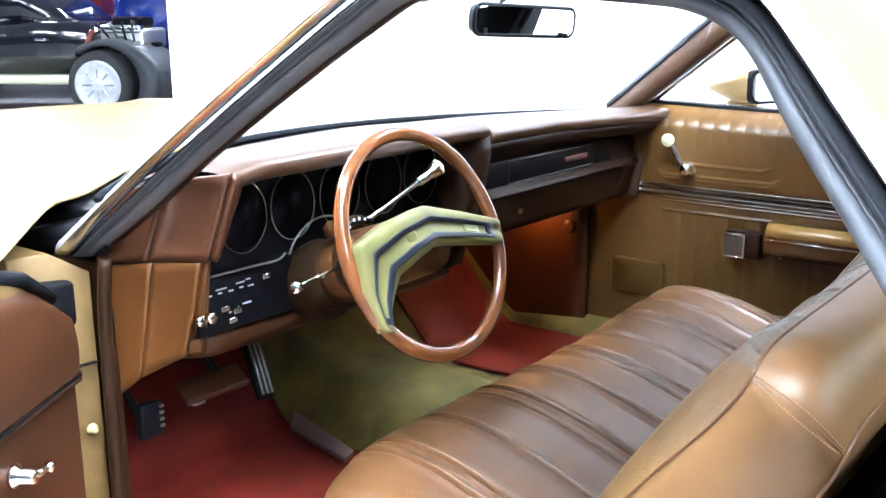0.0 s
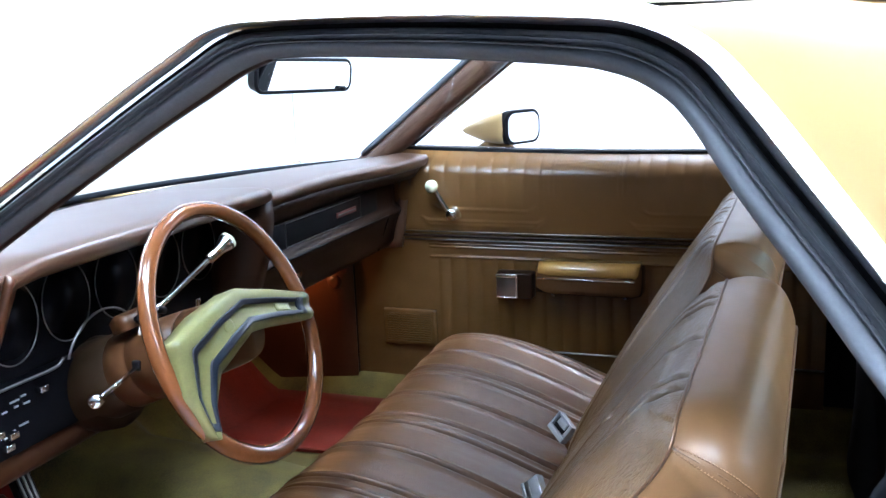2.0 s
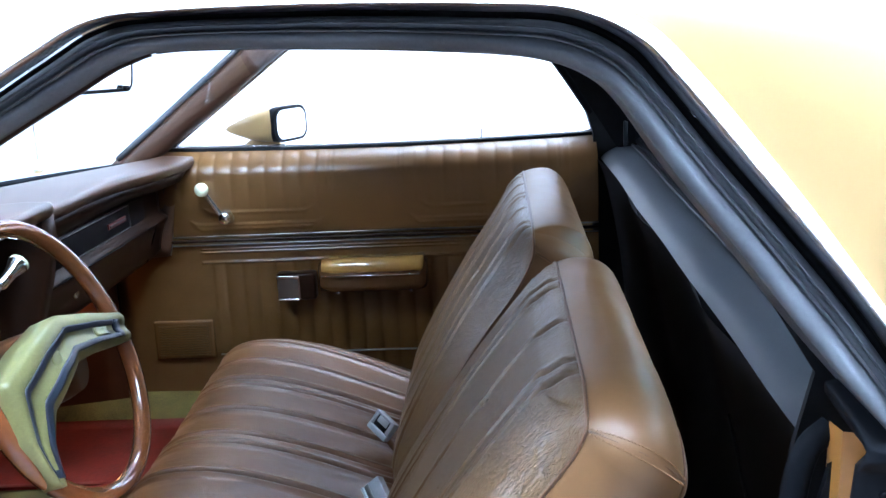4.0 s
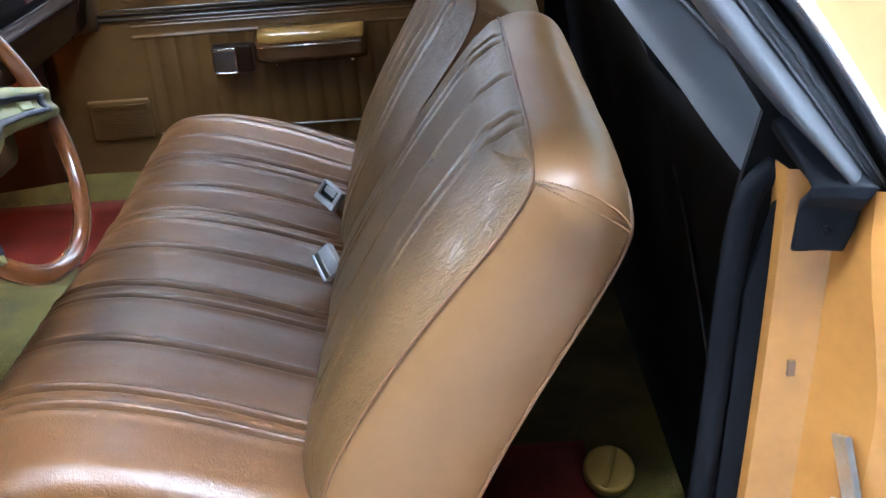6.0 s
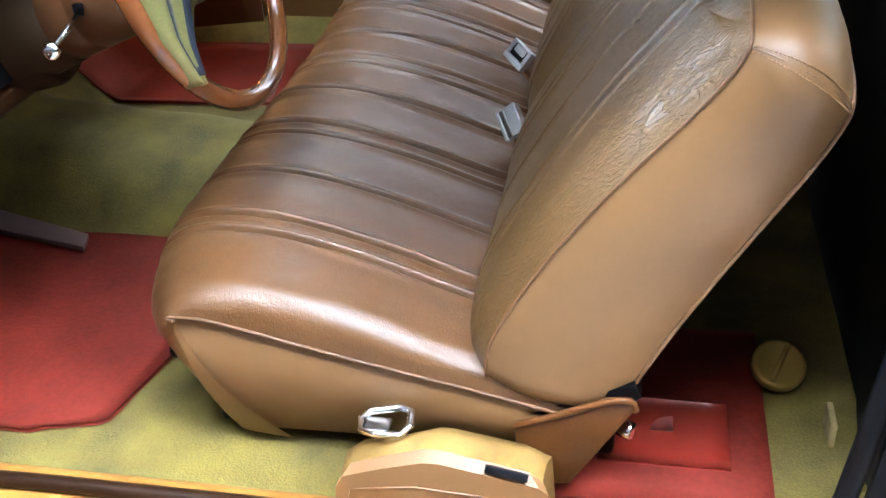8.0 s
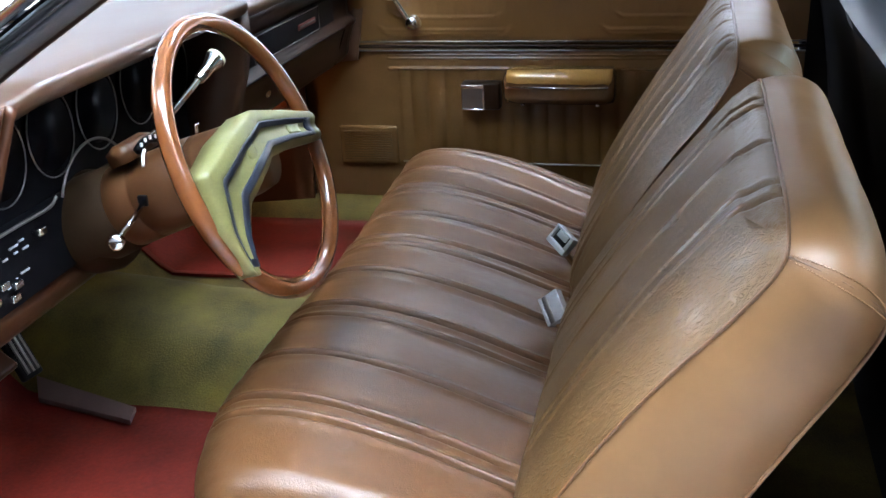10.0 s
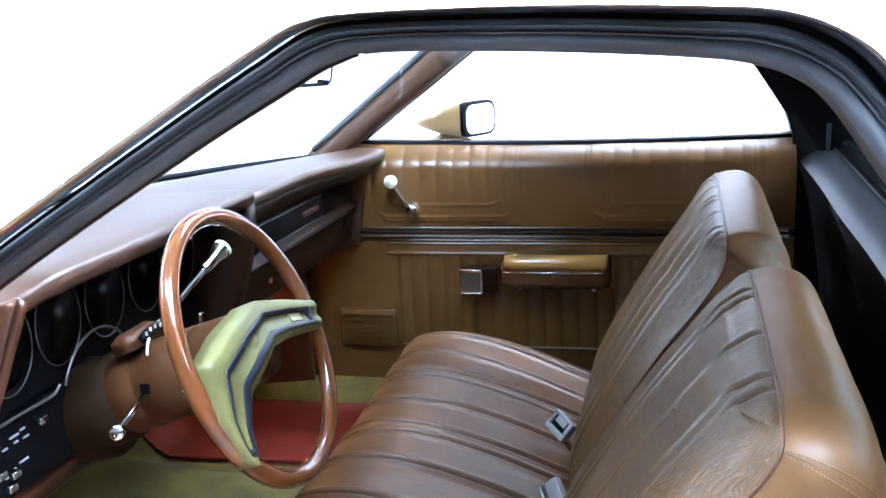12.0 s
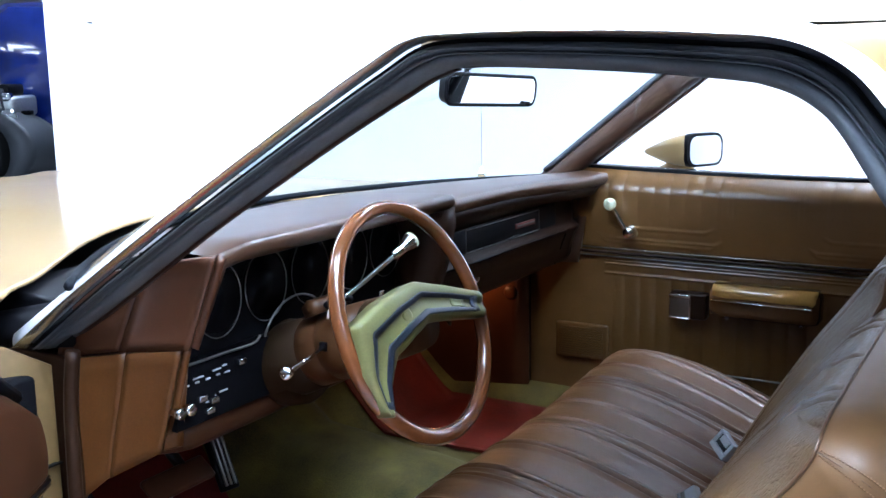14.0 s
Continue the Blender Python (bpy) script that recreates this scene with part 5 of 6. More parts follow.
for gx in (-0.588, -0.475, -0.358, -0.238, -0.126):
    gz = 0.944 + 0.014 * (gx + 0.6) / 0.5
    g = part("gauge", lathe("gauge", (gx, 0.834, gz), (0, 1, 0), [(0, 0.0505), (0.012, 0.048), (0.012, 0)], DIAL, 40), dash, "round black gauge")
    part("bezel", tube("bezel", [(gx + 0.0515 * math.cos(t), 0.833, gz + 0.0600 * math.sin(t)) for t in np.linspace(0, math.tau, 48, endpoint=False)], 0.0010, DARKSTEEL, 8, closed=True), g, "thin dull chrome bezel")
    for k in range(9):
        t = radians(220 - 32.5 * k)
        part("tick", rbox("tick", (-0.0008, -0.001, 0.0385), (0.0008, 0, 0.0435), 0, WHITE, m=Matrix.Translation((gx, 0.8472, gz)) @ Matrix.Rotation(t - math.pi / 2, 4, "Y")), g)
    part("needle", rbox("needle", (-0.0008, -0.002, -0.008), (0.0008, -0.001, 0.032), 0, REDMARK, m=Matrix.Translation((gx, 0.8465, gz)) @ Matrix.Rotation(radians(-105), 4, "Y")), g)
    part("lens", lathe("lens", (gx, 0.836, gz), (0, 1, 0), [(-0.002, 0), (-0.0015, 0.03), (0, 0.053)], LENS, 32), g)
for bx, bz in ((-0.515, 0.915), (-0.385, 0.93), (-0.385, 0.945), (-0.383, 0.915)):
    part("dial_marking", joined("dial_marking", [rbox("b", (bx - 0.008, 0.8445, bz + 0.005 * k), (bx + 0.002 + 0.003 * k, 0.8455, bz + 0.005 * k + 0.0022), 0, WHITE) for k in range(3)]), dash)
# switches
sw = [(-0.678, 0.831, 0.012), (-0.655, 0.8315, 0.008), (-0.632, 0.831, 0.010), (-0.61, 0.832, 0.008), (-0.59, 0.831, 0.012), (-0.652, 0.838, 0.022), (-0.612, 0.8405, 0.018), (-0.595, 0.843, 0.010), (-0.654, 0.803, 0.010), (-0.635, 0.795, 0.008), (-0.622, 0.80, 0.010), (-0.60, 0.803, 0.018), (-0.64, 0.782, 0.010)]
for sx, sz, w in sw:
    part("switch_mark", rbox("switch_mark", (sx - w / 2, 0.8205, sz - 0.0012), (sx + w / 2, 0.8225, sz + 0.0012), 0.0004, PRINT), dash)
for sx, sz in ((-0.562, 0.842), (-0.653, 0.806), (-0.638, 0.783), (-0.628, 0.797)):
    part("slide_switch", rbox("slide_switch", (sx - 0.008, 0.811, sz - 0.0045), (sx + 0.008, 0.824, sz + 0.0045), 0.0015, CHROME), dash, "chrome slide switch")
for sx in (-0.704, -0.683):
    part("light_knob", lathe("light_knob", (sx - 0.003, 0.826, 0.800), (0, -1, 0), [(0, 0.006), (0.012, 0.006), (0.014, 0.009), (0.022, 0.0095), (0.024, 0.008), (0.025, 0)], CHROME, 20), dash, "round chrome knob")
# lower rail below the switches, and the cover under it
part("lower_rail", loft("lower_rail", [[(x, 0.835 + d, 0.763), (x, 0.829 + d, 0.757), (x, 0.827 + d, 0.748), (x, 0.828 + d, 0.734), (x, 0.834 + d, 0.724), (x, 0.845 + d, 0.720), (x, 0.96, 0.722), (x, 0.96, 0.763)] for x, d in [(-0.7, 0.03), (-0.69, 0.022), (-0.675, 0.008), (-0.66, 0.0)] + [(x, 0.0) for x in np.linspace(-0.62, -0.04, 7)]], RAIL), dash, "brown lower dashboard rail")
part("under_cover", rbox("under_cover", (-0.72, 0.96, 0.722), (-0.02, 1.35, 0.74), 0.004, BLACK), dash)
part("under_cover", rbox("under_cover", (-0.01, 0.97, 0.768), (0.72, 1.40, 0.78), 0.003, BLACK), dash)
part("firewall", rbox("firewall", (-0.78, 1.44, 0.25), (0.78, 1.47, 0.90), 0, BLACK), dash)
part("inner_fill", rbox("inner_fill", (-0.72, 0.88, 0.78), (0.72, 1.25, 0.95), 0.01, BLACK), dash)

# end pads beside the driver's door
def end_panel(name, outline, inner, label):
    """A moulded end panel: outline in (y, z) at the door side with a raised crease, wrapped to the dash face."""
    return part(name, prism(name, [(-0.705 + dx, y, z) for y, z, dx in outline], (inner, 0, 0), PLASTIC, 0.006, 3), dash, label)


def patch(name, corners, material, bow=0.012, n=10):
    """A bowed four-cornered panel with thickness."""
    a, b, c, d = (np.array(p, float) for p in corners)
    nrm = np.cross(b - a, d - a)
    nrm /= np.linalg.norm(nrm)
    def at(u, v, k=0.0):
        q = (a * (1 - u) + b * u) * (1 - v) + (d * (1 - u) + c * u) * v
        return q + nrm * (bow * (1 - (2 * u - 1) ** 4) * (1 - (2 * v - 1) ** 4) + k)
    g = np.linspace(0, 1, n)
    verts = [at(u, v) for u in g for v in g] + [at(u, v, -0.012) for u in g for v in g]
    N = n * n
    faces = grid_faces(n, n) + [tuple(N + i for i in f)[::-1] for f in grid_faces(n, n)]
    rim = [i * n for i in range(n)] + [(n - 1) * n + j for j in range(1, n)] + [i * n + n - 1 for i in range(n - 2, -1, -1)] + [j for j in range(n - 2, 0, -1)]
    faces += [(p, q, N + q, N + p) for p, q in zip(rim, rim[1:] + rim[:1])]
    me = mesh_of(name, verts, faces, material)
    bm = bmesh.new()
    bm.from_mesh(me)
    bmesh.ops.recalc_face_normals(bm, faces=bm.faces)
    bm.to_mesh(me)
    bm.free()
    return me


part("end_pad", patch("end_pad", [(-0.70, 0.722, 1.045), (-0.70, 0.785, 0.902), (-0.735, 0.89, 0.895), (-0.735, 0.82, 1.03)], PADSKIN), dash, "brown padded dashboard end")
part("end_pad_rear", patch("end_pad_rear", [(-0.735, 0.82, 1.03), (-0.735, 0.89, 0.895), (-0.755, 1.0, 0.875), (-0.755, 0.95, 1.0)], PADSKIN, 0.006), dash)
part("end_pad_face", patch("end_pad_face", [(-0.66, 0.755, 1.03), (-0.68, 0.80, 0.905), (-0.70, 0.785, 0.902), (-0.70, 0.722, 1.045)], PADSKIN, 0.004), dash)
part("end_panel", patch("end_panel", [(-0.705, 0.795, 0.90), (-0.705, 0.85, 0.735), (-0.735, 0.93, 0.69), (-0.735, 0.875, 0.893)], PLASTIC, 0.004), dash, "saddle brown dashboard end panel")
part("end_panel_rear", patch("end_panel_rear", [(-0.735, 0.875, 0.893), (-0.735, 0.93, 0.69), (-0.76, 1.0, 0.63), (-0.76, 0.985, 0.875)], PLASTIC, 0.004), dash, "saddle brown rear part of the end panel")
part("end_panel_face", patch("end_panel_face", [(-0.69, 0.815, 0.895), (-0.695, 0.835, 0.74), (-0.705, 0.85, 0.735), (-0.705, 0.795, 0.90)], PLASTIC, 0.001), dash)
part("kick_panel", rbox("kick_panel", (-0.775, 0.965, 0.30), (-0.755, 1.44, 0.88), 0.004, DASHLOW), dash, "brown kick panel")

# passenger side
PX = np.linspace(-0.012, 0.735, 24)


def pass_ring(x):
    y0, z0 = lip(x)
    return [(x, y0 + 0.012, z0 - 0.022), (x, y0 + 0.035, z0 - 0.055), (x, 0.805, 0.962), (x, 0.812, 0.955), (x, 0.812, 0.895), (x, 0.804, 0.888), (x, 0.795, 0.882), (x, 0.795, 0.874), (x, 0.804, 0.862), (x, 0.815, 0.83), (x, 0.82, 0.80), (x, 0.835, 0.782), (x, 0.88, 0.772), (x, 0.98, 0.765), (x, 0.98, 0.98)]


# face darker than the top pad: its shade is put into the colour
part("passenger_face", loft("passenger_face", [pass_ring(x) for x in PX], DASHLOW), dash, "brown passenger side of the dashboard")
part("trim_insert", rbox("trim_insert", (0.02, 0.806, 0.898), (0.60, 0.815, 0.952), 0.002, BLACK), dash, "black trim insert")
part("insert_frame", tube("insert_frame", [(x, 0.8045, z) for x, z in ((0.14, 0.90), (0.14, 0.95), (0.50, 0.948), (0.50, 0.90))], 0.001, DARKSTEEL, 6, closed=True), dash)
part("badge", rbox("badge", (0.375, 0.803, 0.918), (0.475, 0.808, 0.930), 0.001, REDMARK), dash, "small red and silver badge bar")
part("badge_line", rbox("badge_line", (0.38, 0.8015, 0.922), (0.47, 0.8035, 0.926), 0.0005, DARKSTEEL), dash)
part("glovebox_seam", tube("glovebox_seam", [(0.01, 0.793, 0.878), (0.3, 0.793, 0.878), (0.64, 0.793, 0.878)], 0.002, BLACK, 6), dash)
part("glovebox_end", tube("glovebox_end", [(0.645, 0.798, 0.87), (0.65, 0.815, 0.83), (0.645, 0.83, 0.785)], 0.0016, BLACK, 6), dash)
lock = part("glovebox_lock", lathe("glovebox_lock", (0.205, 0.823, 0.832), (0, -1, 0.2), [(0, 0.012), (0.006, 0.013), (0.009, 0.010), (0.009, 0)], CHROME, 18), dash, "chrome glovebox lock")
part("pass_end", patch("pass_end", [(0.735, 0.755, 1.0), (0.735, 0.80, 0.78), (0.74, 1.0, 0.76), (0.74, 1.0, 1.0)], DASH, 0.0), dash)
part("lamp_cord", tube("lamp_cord", spline([(0.20, 0.90, 0.772), (0.19, 0.89, 0.74), (0.23, 0.90, 0.71), (0.27, 0.93, 0.74), (0.28, 0.95, 0.77)], 16), 0.003, BLACK, 6), dash)
part("pass_kick_panel", patch("pass_kick_panel", [(0.735, 0.945, 0.80), (0.735, 0.945, 0.33), (0.70, 1.40, 0.36), (0.70, 1.40, 0.80)], KICK, 0.0), dash, "brown kick panel")
part("pass_kick_boss", lathe("pass_kick_boss", (0.722, 0.998, 0.678), (-1, 0, 0), [(0, 0.022), (0.005, 0.020), (0.008, 0.010), (0.008, 0)], KICK, 20), dash)
part("pass_toe_panel", patch("pass_toe_panel", [(0.28, 1.33, 0.72), (0.70, 1.31, 0.72), (0.70, 1.36, 0.55), (0.28, 1.38, 0.55)], KICK, 0.01), dash, "brown plastic duct under the dashboard")
cl = thing("courtesy_lamp", "small warm courtesy lamp under the dashboard", "lamp", at=(0.62, 1.12, 0.76))
part("housing", rbox("housing", (0.595, 1.10, 0.752), (0.645, 1.14, 0.768), 0.003, BLACK), cl)
part("bulb", lathe("bulb", (0.62, 1.12, 0.752), (0, 0, -1), [(0, 0.012), (0.008, 0.011), (0.012, 0)], glow("warm_bulb", (1.0, 0.5, 0.18), 30.0), 14), cl, "glowing warm bulb")
warm = new("courtesy_light", bpy.data.lights.new("courtesy_light", "POINT"))
warm.data.energy, warm.data.color, warm.data.shadow_soft_size = COURTESY, (1.0, 0.42, 0.14), 0.02
warm.location = (0.655, 1.08, 0.725)

# pedals
pb = thing("brake_pedal", "wide rubber brake pedal on a steel arm", "pedal", at=(-0.53, 0.98, 0.6))
part("pad", rbox("pad", (-0.07, -0.007, -0.024), (0.07, 0.007, 0.024), 0.006, RAIL, m=Matrix.Translation((-0.565, 0.97, 0.612)) @ Matrix.Rotation(radians(-52), 4, "X")), pb, "dark rubber pad")
part("bright_edge", tube("bright_edge", [(-0.634, 0.956, 0.600), (-0.62, 0.951, 0.595), (-0.60, 0.951, 0.595)], 0.003, ZINC, 6), pb)
part("arm", tube("arm", [(-0.54, 0.985, 0.62), (-0.54, 1.08, 0.70), (-0.54, 1.1, 0.74)], 0.01, BLACK, 8), pb)
pa = thing("accelerator_pedal", "upright ribbed accelerator pedal", "pedal", at=(-0.42, 1.05, 0.55))
M = Matrix.Translation((-0.413, 1.02, 0.585)) @ Matrix.Rotation(radians(-28), 4, "X") @ Matrix.Rotation(radians(6), 4, "Y")
part("pad", rbox("pad", (-0.022, -0.006, -0.06), (0.022, 0.006, 0.06), 0.004, BLACK, m=M), pa)
for k in range(3):
    part("rib", rbox("rib", (-0.014 + 0.011 * k, -0.0095, -0.052), (-0.008 + 0.011 * k, -0.0055, 0.052), 0.001, DARKSTEEL, m=M), pa)
part("rod", tube("rod", [(-0.42, 1.03, 0.6), (-0.42, 1.10, 0.66), (-0.42, 1.12, 0.74)], 0.006, BLACK, 8), pa)
pk = thing("parking_brake_pedal", "black parking brake pedal with bright ribs", "pedal", at=(-0.71, 0.99, 0.58))
part("pad", rbox("pad", (-0.725, 0.965, 0.555), (-0.68, 0.985, 0.62), 0.005, BLACK), pk)
for k in range(4):
    part("rib", rbox("rib", (-0.688, 0.9615, 0.572 + 0.012 * k), (-0.68, 0.966, 0.577 + 0.012 * k), 0.0005, ZINC), pk)
part("arm", tube("arm", [(-0.71, 0.985, 0.59), (-0.715, 1.08, 0.68), (-0.715, 1.1, 0.74)], 0.008, BLACK, 8), pk)


# ---- steering column and wheel ----
WC, TILT = Vector((-0.440, 0.562, 0.912)), 0.374
WUP, WN, WX = Vector((0, math.sin(TILT), math.cos(TILT))), Vector((0, -math.cos(TILT), math.sin(TILT))), Vector((1, 0, 0))


def W(a, b, c=0.0):
    """A place by the wheel: a to the right, b up its face, c towards the driver."""
    return WC + WX * a + WUP * b + WN * c


wheel = thing("steering_wheel", "two-spoke steering wheel with a wood-tone rim and olive pad", "steering wheel", at=WC)
N = 96
rings = []
for i in range(N):
    t = math.tau * i / N
    low = math.exp(-((((t - radians(235) + math.pi) % math.tau) - math.pi) / 0.8) ** 2)
    rings.append([W(math.cos(t) * (0.1825 + (0.0118 + 0.002 * low) * math.cos(k)), math.sin(t) * (0.1825 + (0.0118 + 0.002 * low) * math.cos(k)), 0.0125 * math.sin(k)) for k in np.linspace(0, math.tau, 14, endpoint=False)])
part("rim", mesh_of("rim", [p for r in rings for p in r], grid_faces(N, 14, wrap_u=True, wrap_v=True), WOOD), wheel, "glossy wood-tone rim")
# the pad: a chevron of two spokes, given by its upper and lower edges from the low tip over the hub to the right tip
def polyline(points, n):
    p = np.array(points)
    k = np.linspace(0, len(p) - 1, n)
    return np.stack([np.interp(k, range(len(p)), p[:, 0]), np.interp(k, range(len(p)), p[:, 1])], 1)


UPPER = polyline([(-0.163, -0.110), (-0.183, -0.045), (-0.176, 0.024), (-0.10, 0.047), (-0.015, 0.058), (0.085, 0.034), (0.18, 0.006)], 60)
LOWER = polyline([(-0.150, -0.116), (-0.134, -0.075), (-0.112, -0.038), (-0.062, -0.020), (-0.012, -0.009), (0.07, -0.018), (0.172, -0.037)], 60)


def pad(i, v, lift=0.0):
    a, b = UPPER[i], LOWER[i]
    s = i / 59
    hub = math.exp(-((s - 0.5) / 0.28) ** 2)
    q = a + (b - a) * v
    edge = 1 - abs(2 * v - 1) ** 4
    h = 0.012 + 0.022 * hub + 0.008 * edge - 0.006 * math.exp(-((v - 0.5) / 0.2) ** 2)
    return W(q[0], q[1], h + lift)


top_pts = [[pad(i, v) for v in np.linspace(0, 1, 17)] for i in range(60)]
rings = [row + [W(*(LOWER[i]), -0.004), W(*(UPPER[i]), -0.004)] for i, row in enumerate(top_pts)]
padob = part("pad", loft("pad", rings, OLIVE), wheel, "olive green padded spokes")


def pad_band(name, v0, v1, lift, material, i0=1, i1=59, label=""):
    rings = [[pad(i, v0 + (v1 - v0) * k / 4, lift) for k in range(5)] + [pad(i, v1, -0.004), pad(i, v0, -0.004)] for i in range(i0, i1)]
    part(name, loft(name, rings, material), padob, label)


pad_band("band", 0.27, 0.40, 0.0018, NAVY, 3, 57, "dark blue band")
pad_band("band", 0.68, 0.83, 0.0018, NAVY, 3, 57, "dark blue band")
pad_band("spoke_end", 0.27, 0.83, 0.002, NAVY, 55, 58)
pad_band("spoke_end", 0.27, 0.83, 0.002, NAVY, 2, 5)
pad_band("inset_plate", 0.42, 0.66, 0.0012, PALEOLIVE, 49, 54)
part("crest", lathe("crest", pad(31, 0.53, -0.001), WN, [(0, 0.013), (0.002, 0.012), (0.003, 0.008), (0.0025, 0)], OLIVE, 20), padob, "embossed hub crest")

column = thing("steering_column", "saddle brown steering column with chrome levers", "steering column", at=(-0.43, 0.72, 0.84))
part("horn_collar", lathe("horn_collar", WC + WN * 0.01, -WN, [(0, 0.046), (0.02, 0.050), (0.07, 0.053), (0.085, 0.054)], SLEEVE, 32), column, "saddle brown collar")
part("collar_gap", lathe("collar_gap", WC + WN * -0.073, -WN, [(0, 0.052), (0.006, 0.052)], BLACK, 32), column)
part("sleeve", lathe("sleeve", WC + WN * -0.079, -WN, [(0, 0.052), (0.002, 0.055), (0.05, 0.057), (0.085, 0.058), (0.087, 0.056), (0.09, 0.058), (0.13, 0.059), (0.135, 0.054)], SLEEVE, 32), column, "saddle brown sleeve")
part("shift_bowl", lathe("shift_bowl", WC + WN * -0.205, -WN, [(0, 0.054), (0.004, 0.060), (0.05, 0.064), (0.10, 0.066), (0.14, 0.066)], COLUMN, 32), column, "dark brown shift bowl")
part("indicator", loft("indicator", [[W(-0.035 + 0.09 * k - 0.01, 0.058 + d, -0.14 - e) for d, e in ((0, 0), (0.02, 0.004), (0.026, 0.02), (0.018, 0.035), (0, 0.035))] for k in np.linspace(0, 0.8, 6)], SLEEVE), column, "gear indicator pod")
part("indicator_window", tube("indicator_window", [W(-0.03 + 0.013 * k, 0.066 + 0.006 * math.sin(k * 0.7), -0.137) for k in range(6)], 0.006, BLACK, 8), column, "black gear indicator window")
part("indicator_crescent", tube("indicator_crescent", [W(-0.048 + 0.004 * k, 0.046 + 0.0055 * k - 0.0004 * k * k, -0.128) for k in range(6)], 0.0022, WHITE, 8), column, "pale crescent mark")
for k in range(4):
    part("indicator_mark", rbox("indicator_mark", (-0.002, -0.001, -0.0025), (0.002, 0.001, 0.0025), 0, WHITE, m=Matrix.Translation(W(-0.025 + 0.013 * k, 0.068 + 0.006 * math.sin(k * 0.7 + 0.5), -0.1305))), column)
lever = part("shift_lever", tube("shift_lever", spline([(-0.405, 0.742, 0.915), (-0.375, 0.73, 0.928), (-0.31, 0.712, 0.962), (-0.272, 0.704, 0.98)], 16), 0.0048, CHROME, 10), column, "chrome shift lever")
d = Vector((-0.238, 0.696, 0.998)) - Vector((-0.31, 0.712, 0.962))
part("lever_handle", lathe("lever_handle", (-0.288, 0.7075, 0.9725), d, [(0, 0.005), (0.004, 0.0085), (0.03, 0.0095), (0.045, 0.014), (0.05, 0.0155)], CHROME, 18), lever, "chrome flared handle")
part("lever_tip", lathe("lever_tip", Vector((-0.288, 0.7075, 0.9725)) + d.normalized() * 0.05, d, [(0, 0.0155), (0.006, 0.015), (0.009, 0.011), (0.010, 0)], CREAM, 18), lever, "cream lever tip")
turn = part("turn_lever", tube("turn_lever", [(-0.497, 0.70, 0.864), (-0.56, 0.681, 0.864), (-0.632, 0.662, 0.864)], 0.0038, CHROME, 10), column, "thin chrome turn lever")
part("turn_knob", lathe("turn_knob", (-0.626, 0.6635, 0.8625), (-0.127, -0.038, 0.026), [(0, 0.004), (0.003, 0.0085), (0.016, 0.010), (0.02, 0.008), (0.02, 0)], CHROME, 12), turn, "faceted chrome knob")
part("turn_slot", rbox("turn_slot", (-0.501, 0.694, 0.857), (-0.487, 0.708, 0.872), 0.002, BLACK), column)
part("ignition_lock", lathe("ignition_lock", W(0.058, 0.03, -0.11), (1, -0.2, 0.25), [(0, 0.014), (0.012, 0.014), (0.014, 0.011), (0.014, 0)], CHROME, 16), column, "chrome ignition lock")
part("ignition_key", rbox("ignition_key", (-0.006, -0.0015, 0), (0.006, 0.0015, 0.022), 0.001, CHROME, m=Matrix.Translation(W(0.072, 0.04, -0.108))), column, "key in the lock")

# ---- passenger door ----
pdoor = thing("passenger_door", "closed brown vinyl passenger door with a padded armrest", "car door", at=(0.76, 0.35, 0.35))
Y0, Y1 = -0.235, 0.955


def upper(y, v):
    """The padded upper panel from the trim line 0 to the belt 1."""
    z = 0.825 + v * 0.195
    roll = 0.045 * max(0, v - 0.72) ** 2 / 0.08
    x = 0.735 + roll - 0.012 * math.sin(math.pi * min(1, v * 1.05)) ** 0.8
    p = 0.0
    for a, b in ((0.43, 0.80), (-0.16, 0.185)):
        if a - 0.01 < y < b + 0.01 and v > 0.3:
            ph = (y - a) / 0.041
            p += 0.0042 * (abs(math.sin(math.pi * ph)) ** 0.5 - 0.6) * (0.2 + 0.8 * smooth_step(0.42, 0.8, v)) * smooth_step(0.27, 0.36, v) * smooth_step(1.0, 0.93, v)
    for s in (0.392, 0.402, 0.225, 0.235, -0.145, -0.155):
        p -= 0.0018 * math.exp(-((y - s) / 0.003) ** 2) * smooth_step(0.45, 0.6, v)
    for (ya, yb, zz) in ((0.435, 0.712, 0.880), (0.413, 0.749, 0.850), (0.418, 0.745, 0.841), (-0.2, 0.188, 0.880), (-0.2, 0.220, 0.850), (-0.2, 0.215, 0.841)):
        ends = smooth_step(ya, ya + 0.02, y) * smooth_step(yb, yb - 0.02, y)
        if ends:
            lift = 0.012 * ((1 - smooth_step(ya, ya + 0.03, y)) + (1 - smooth_step(yb, yb - 0.03, y)))
            p += 0.0032 * ends * math.exp(-((z - zz - lift) / 0.0028) ** 2)
    return (x - p, y, z + 0.008 * ((y - 0.25) / 0.5) ** 2 * v - 0.05 * v * smooth_step(0.865, 0.92, y))


ys = np.linspace(Y0, Y1, 330)
up = part("upper_panel", surface("upper_panel", upper, ys, np.linspace(0, 1, 60), DOORSKIN, flip=True), pdoor, "brown padded upper door panel with pleats")


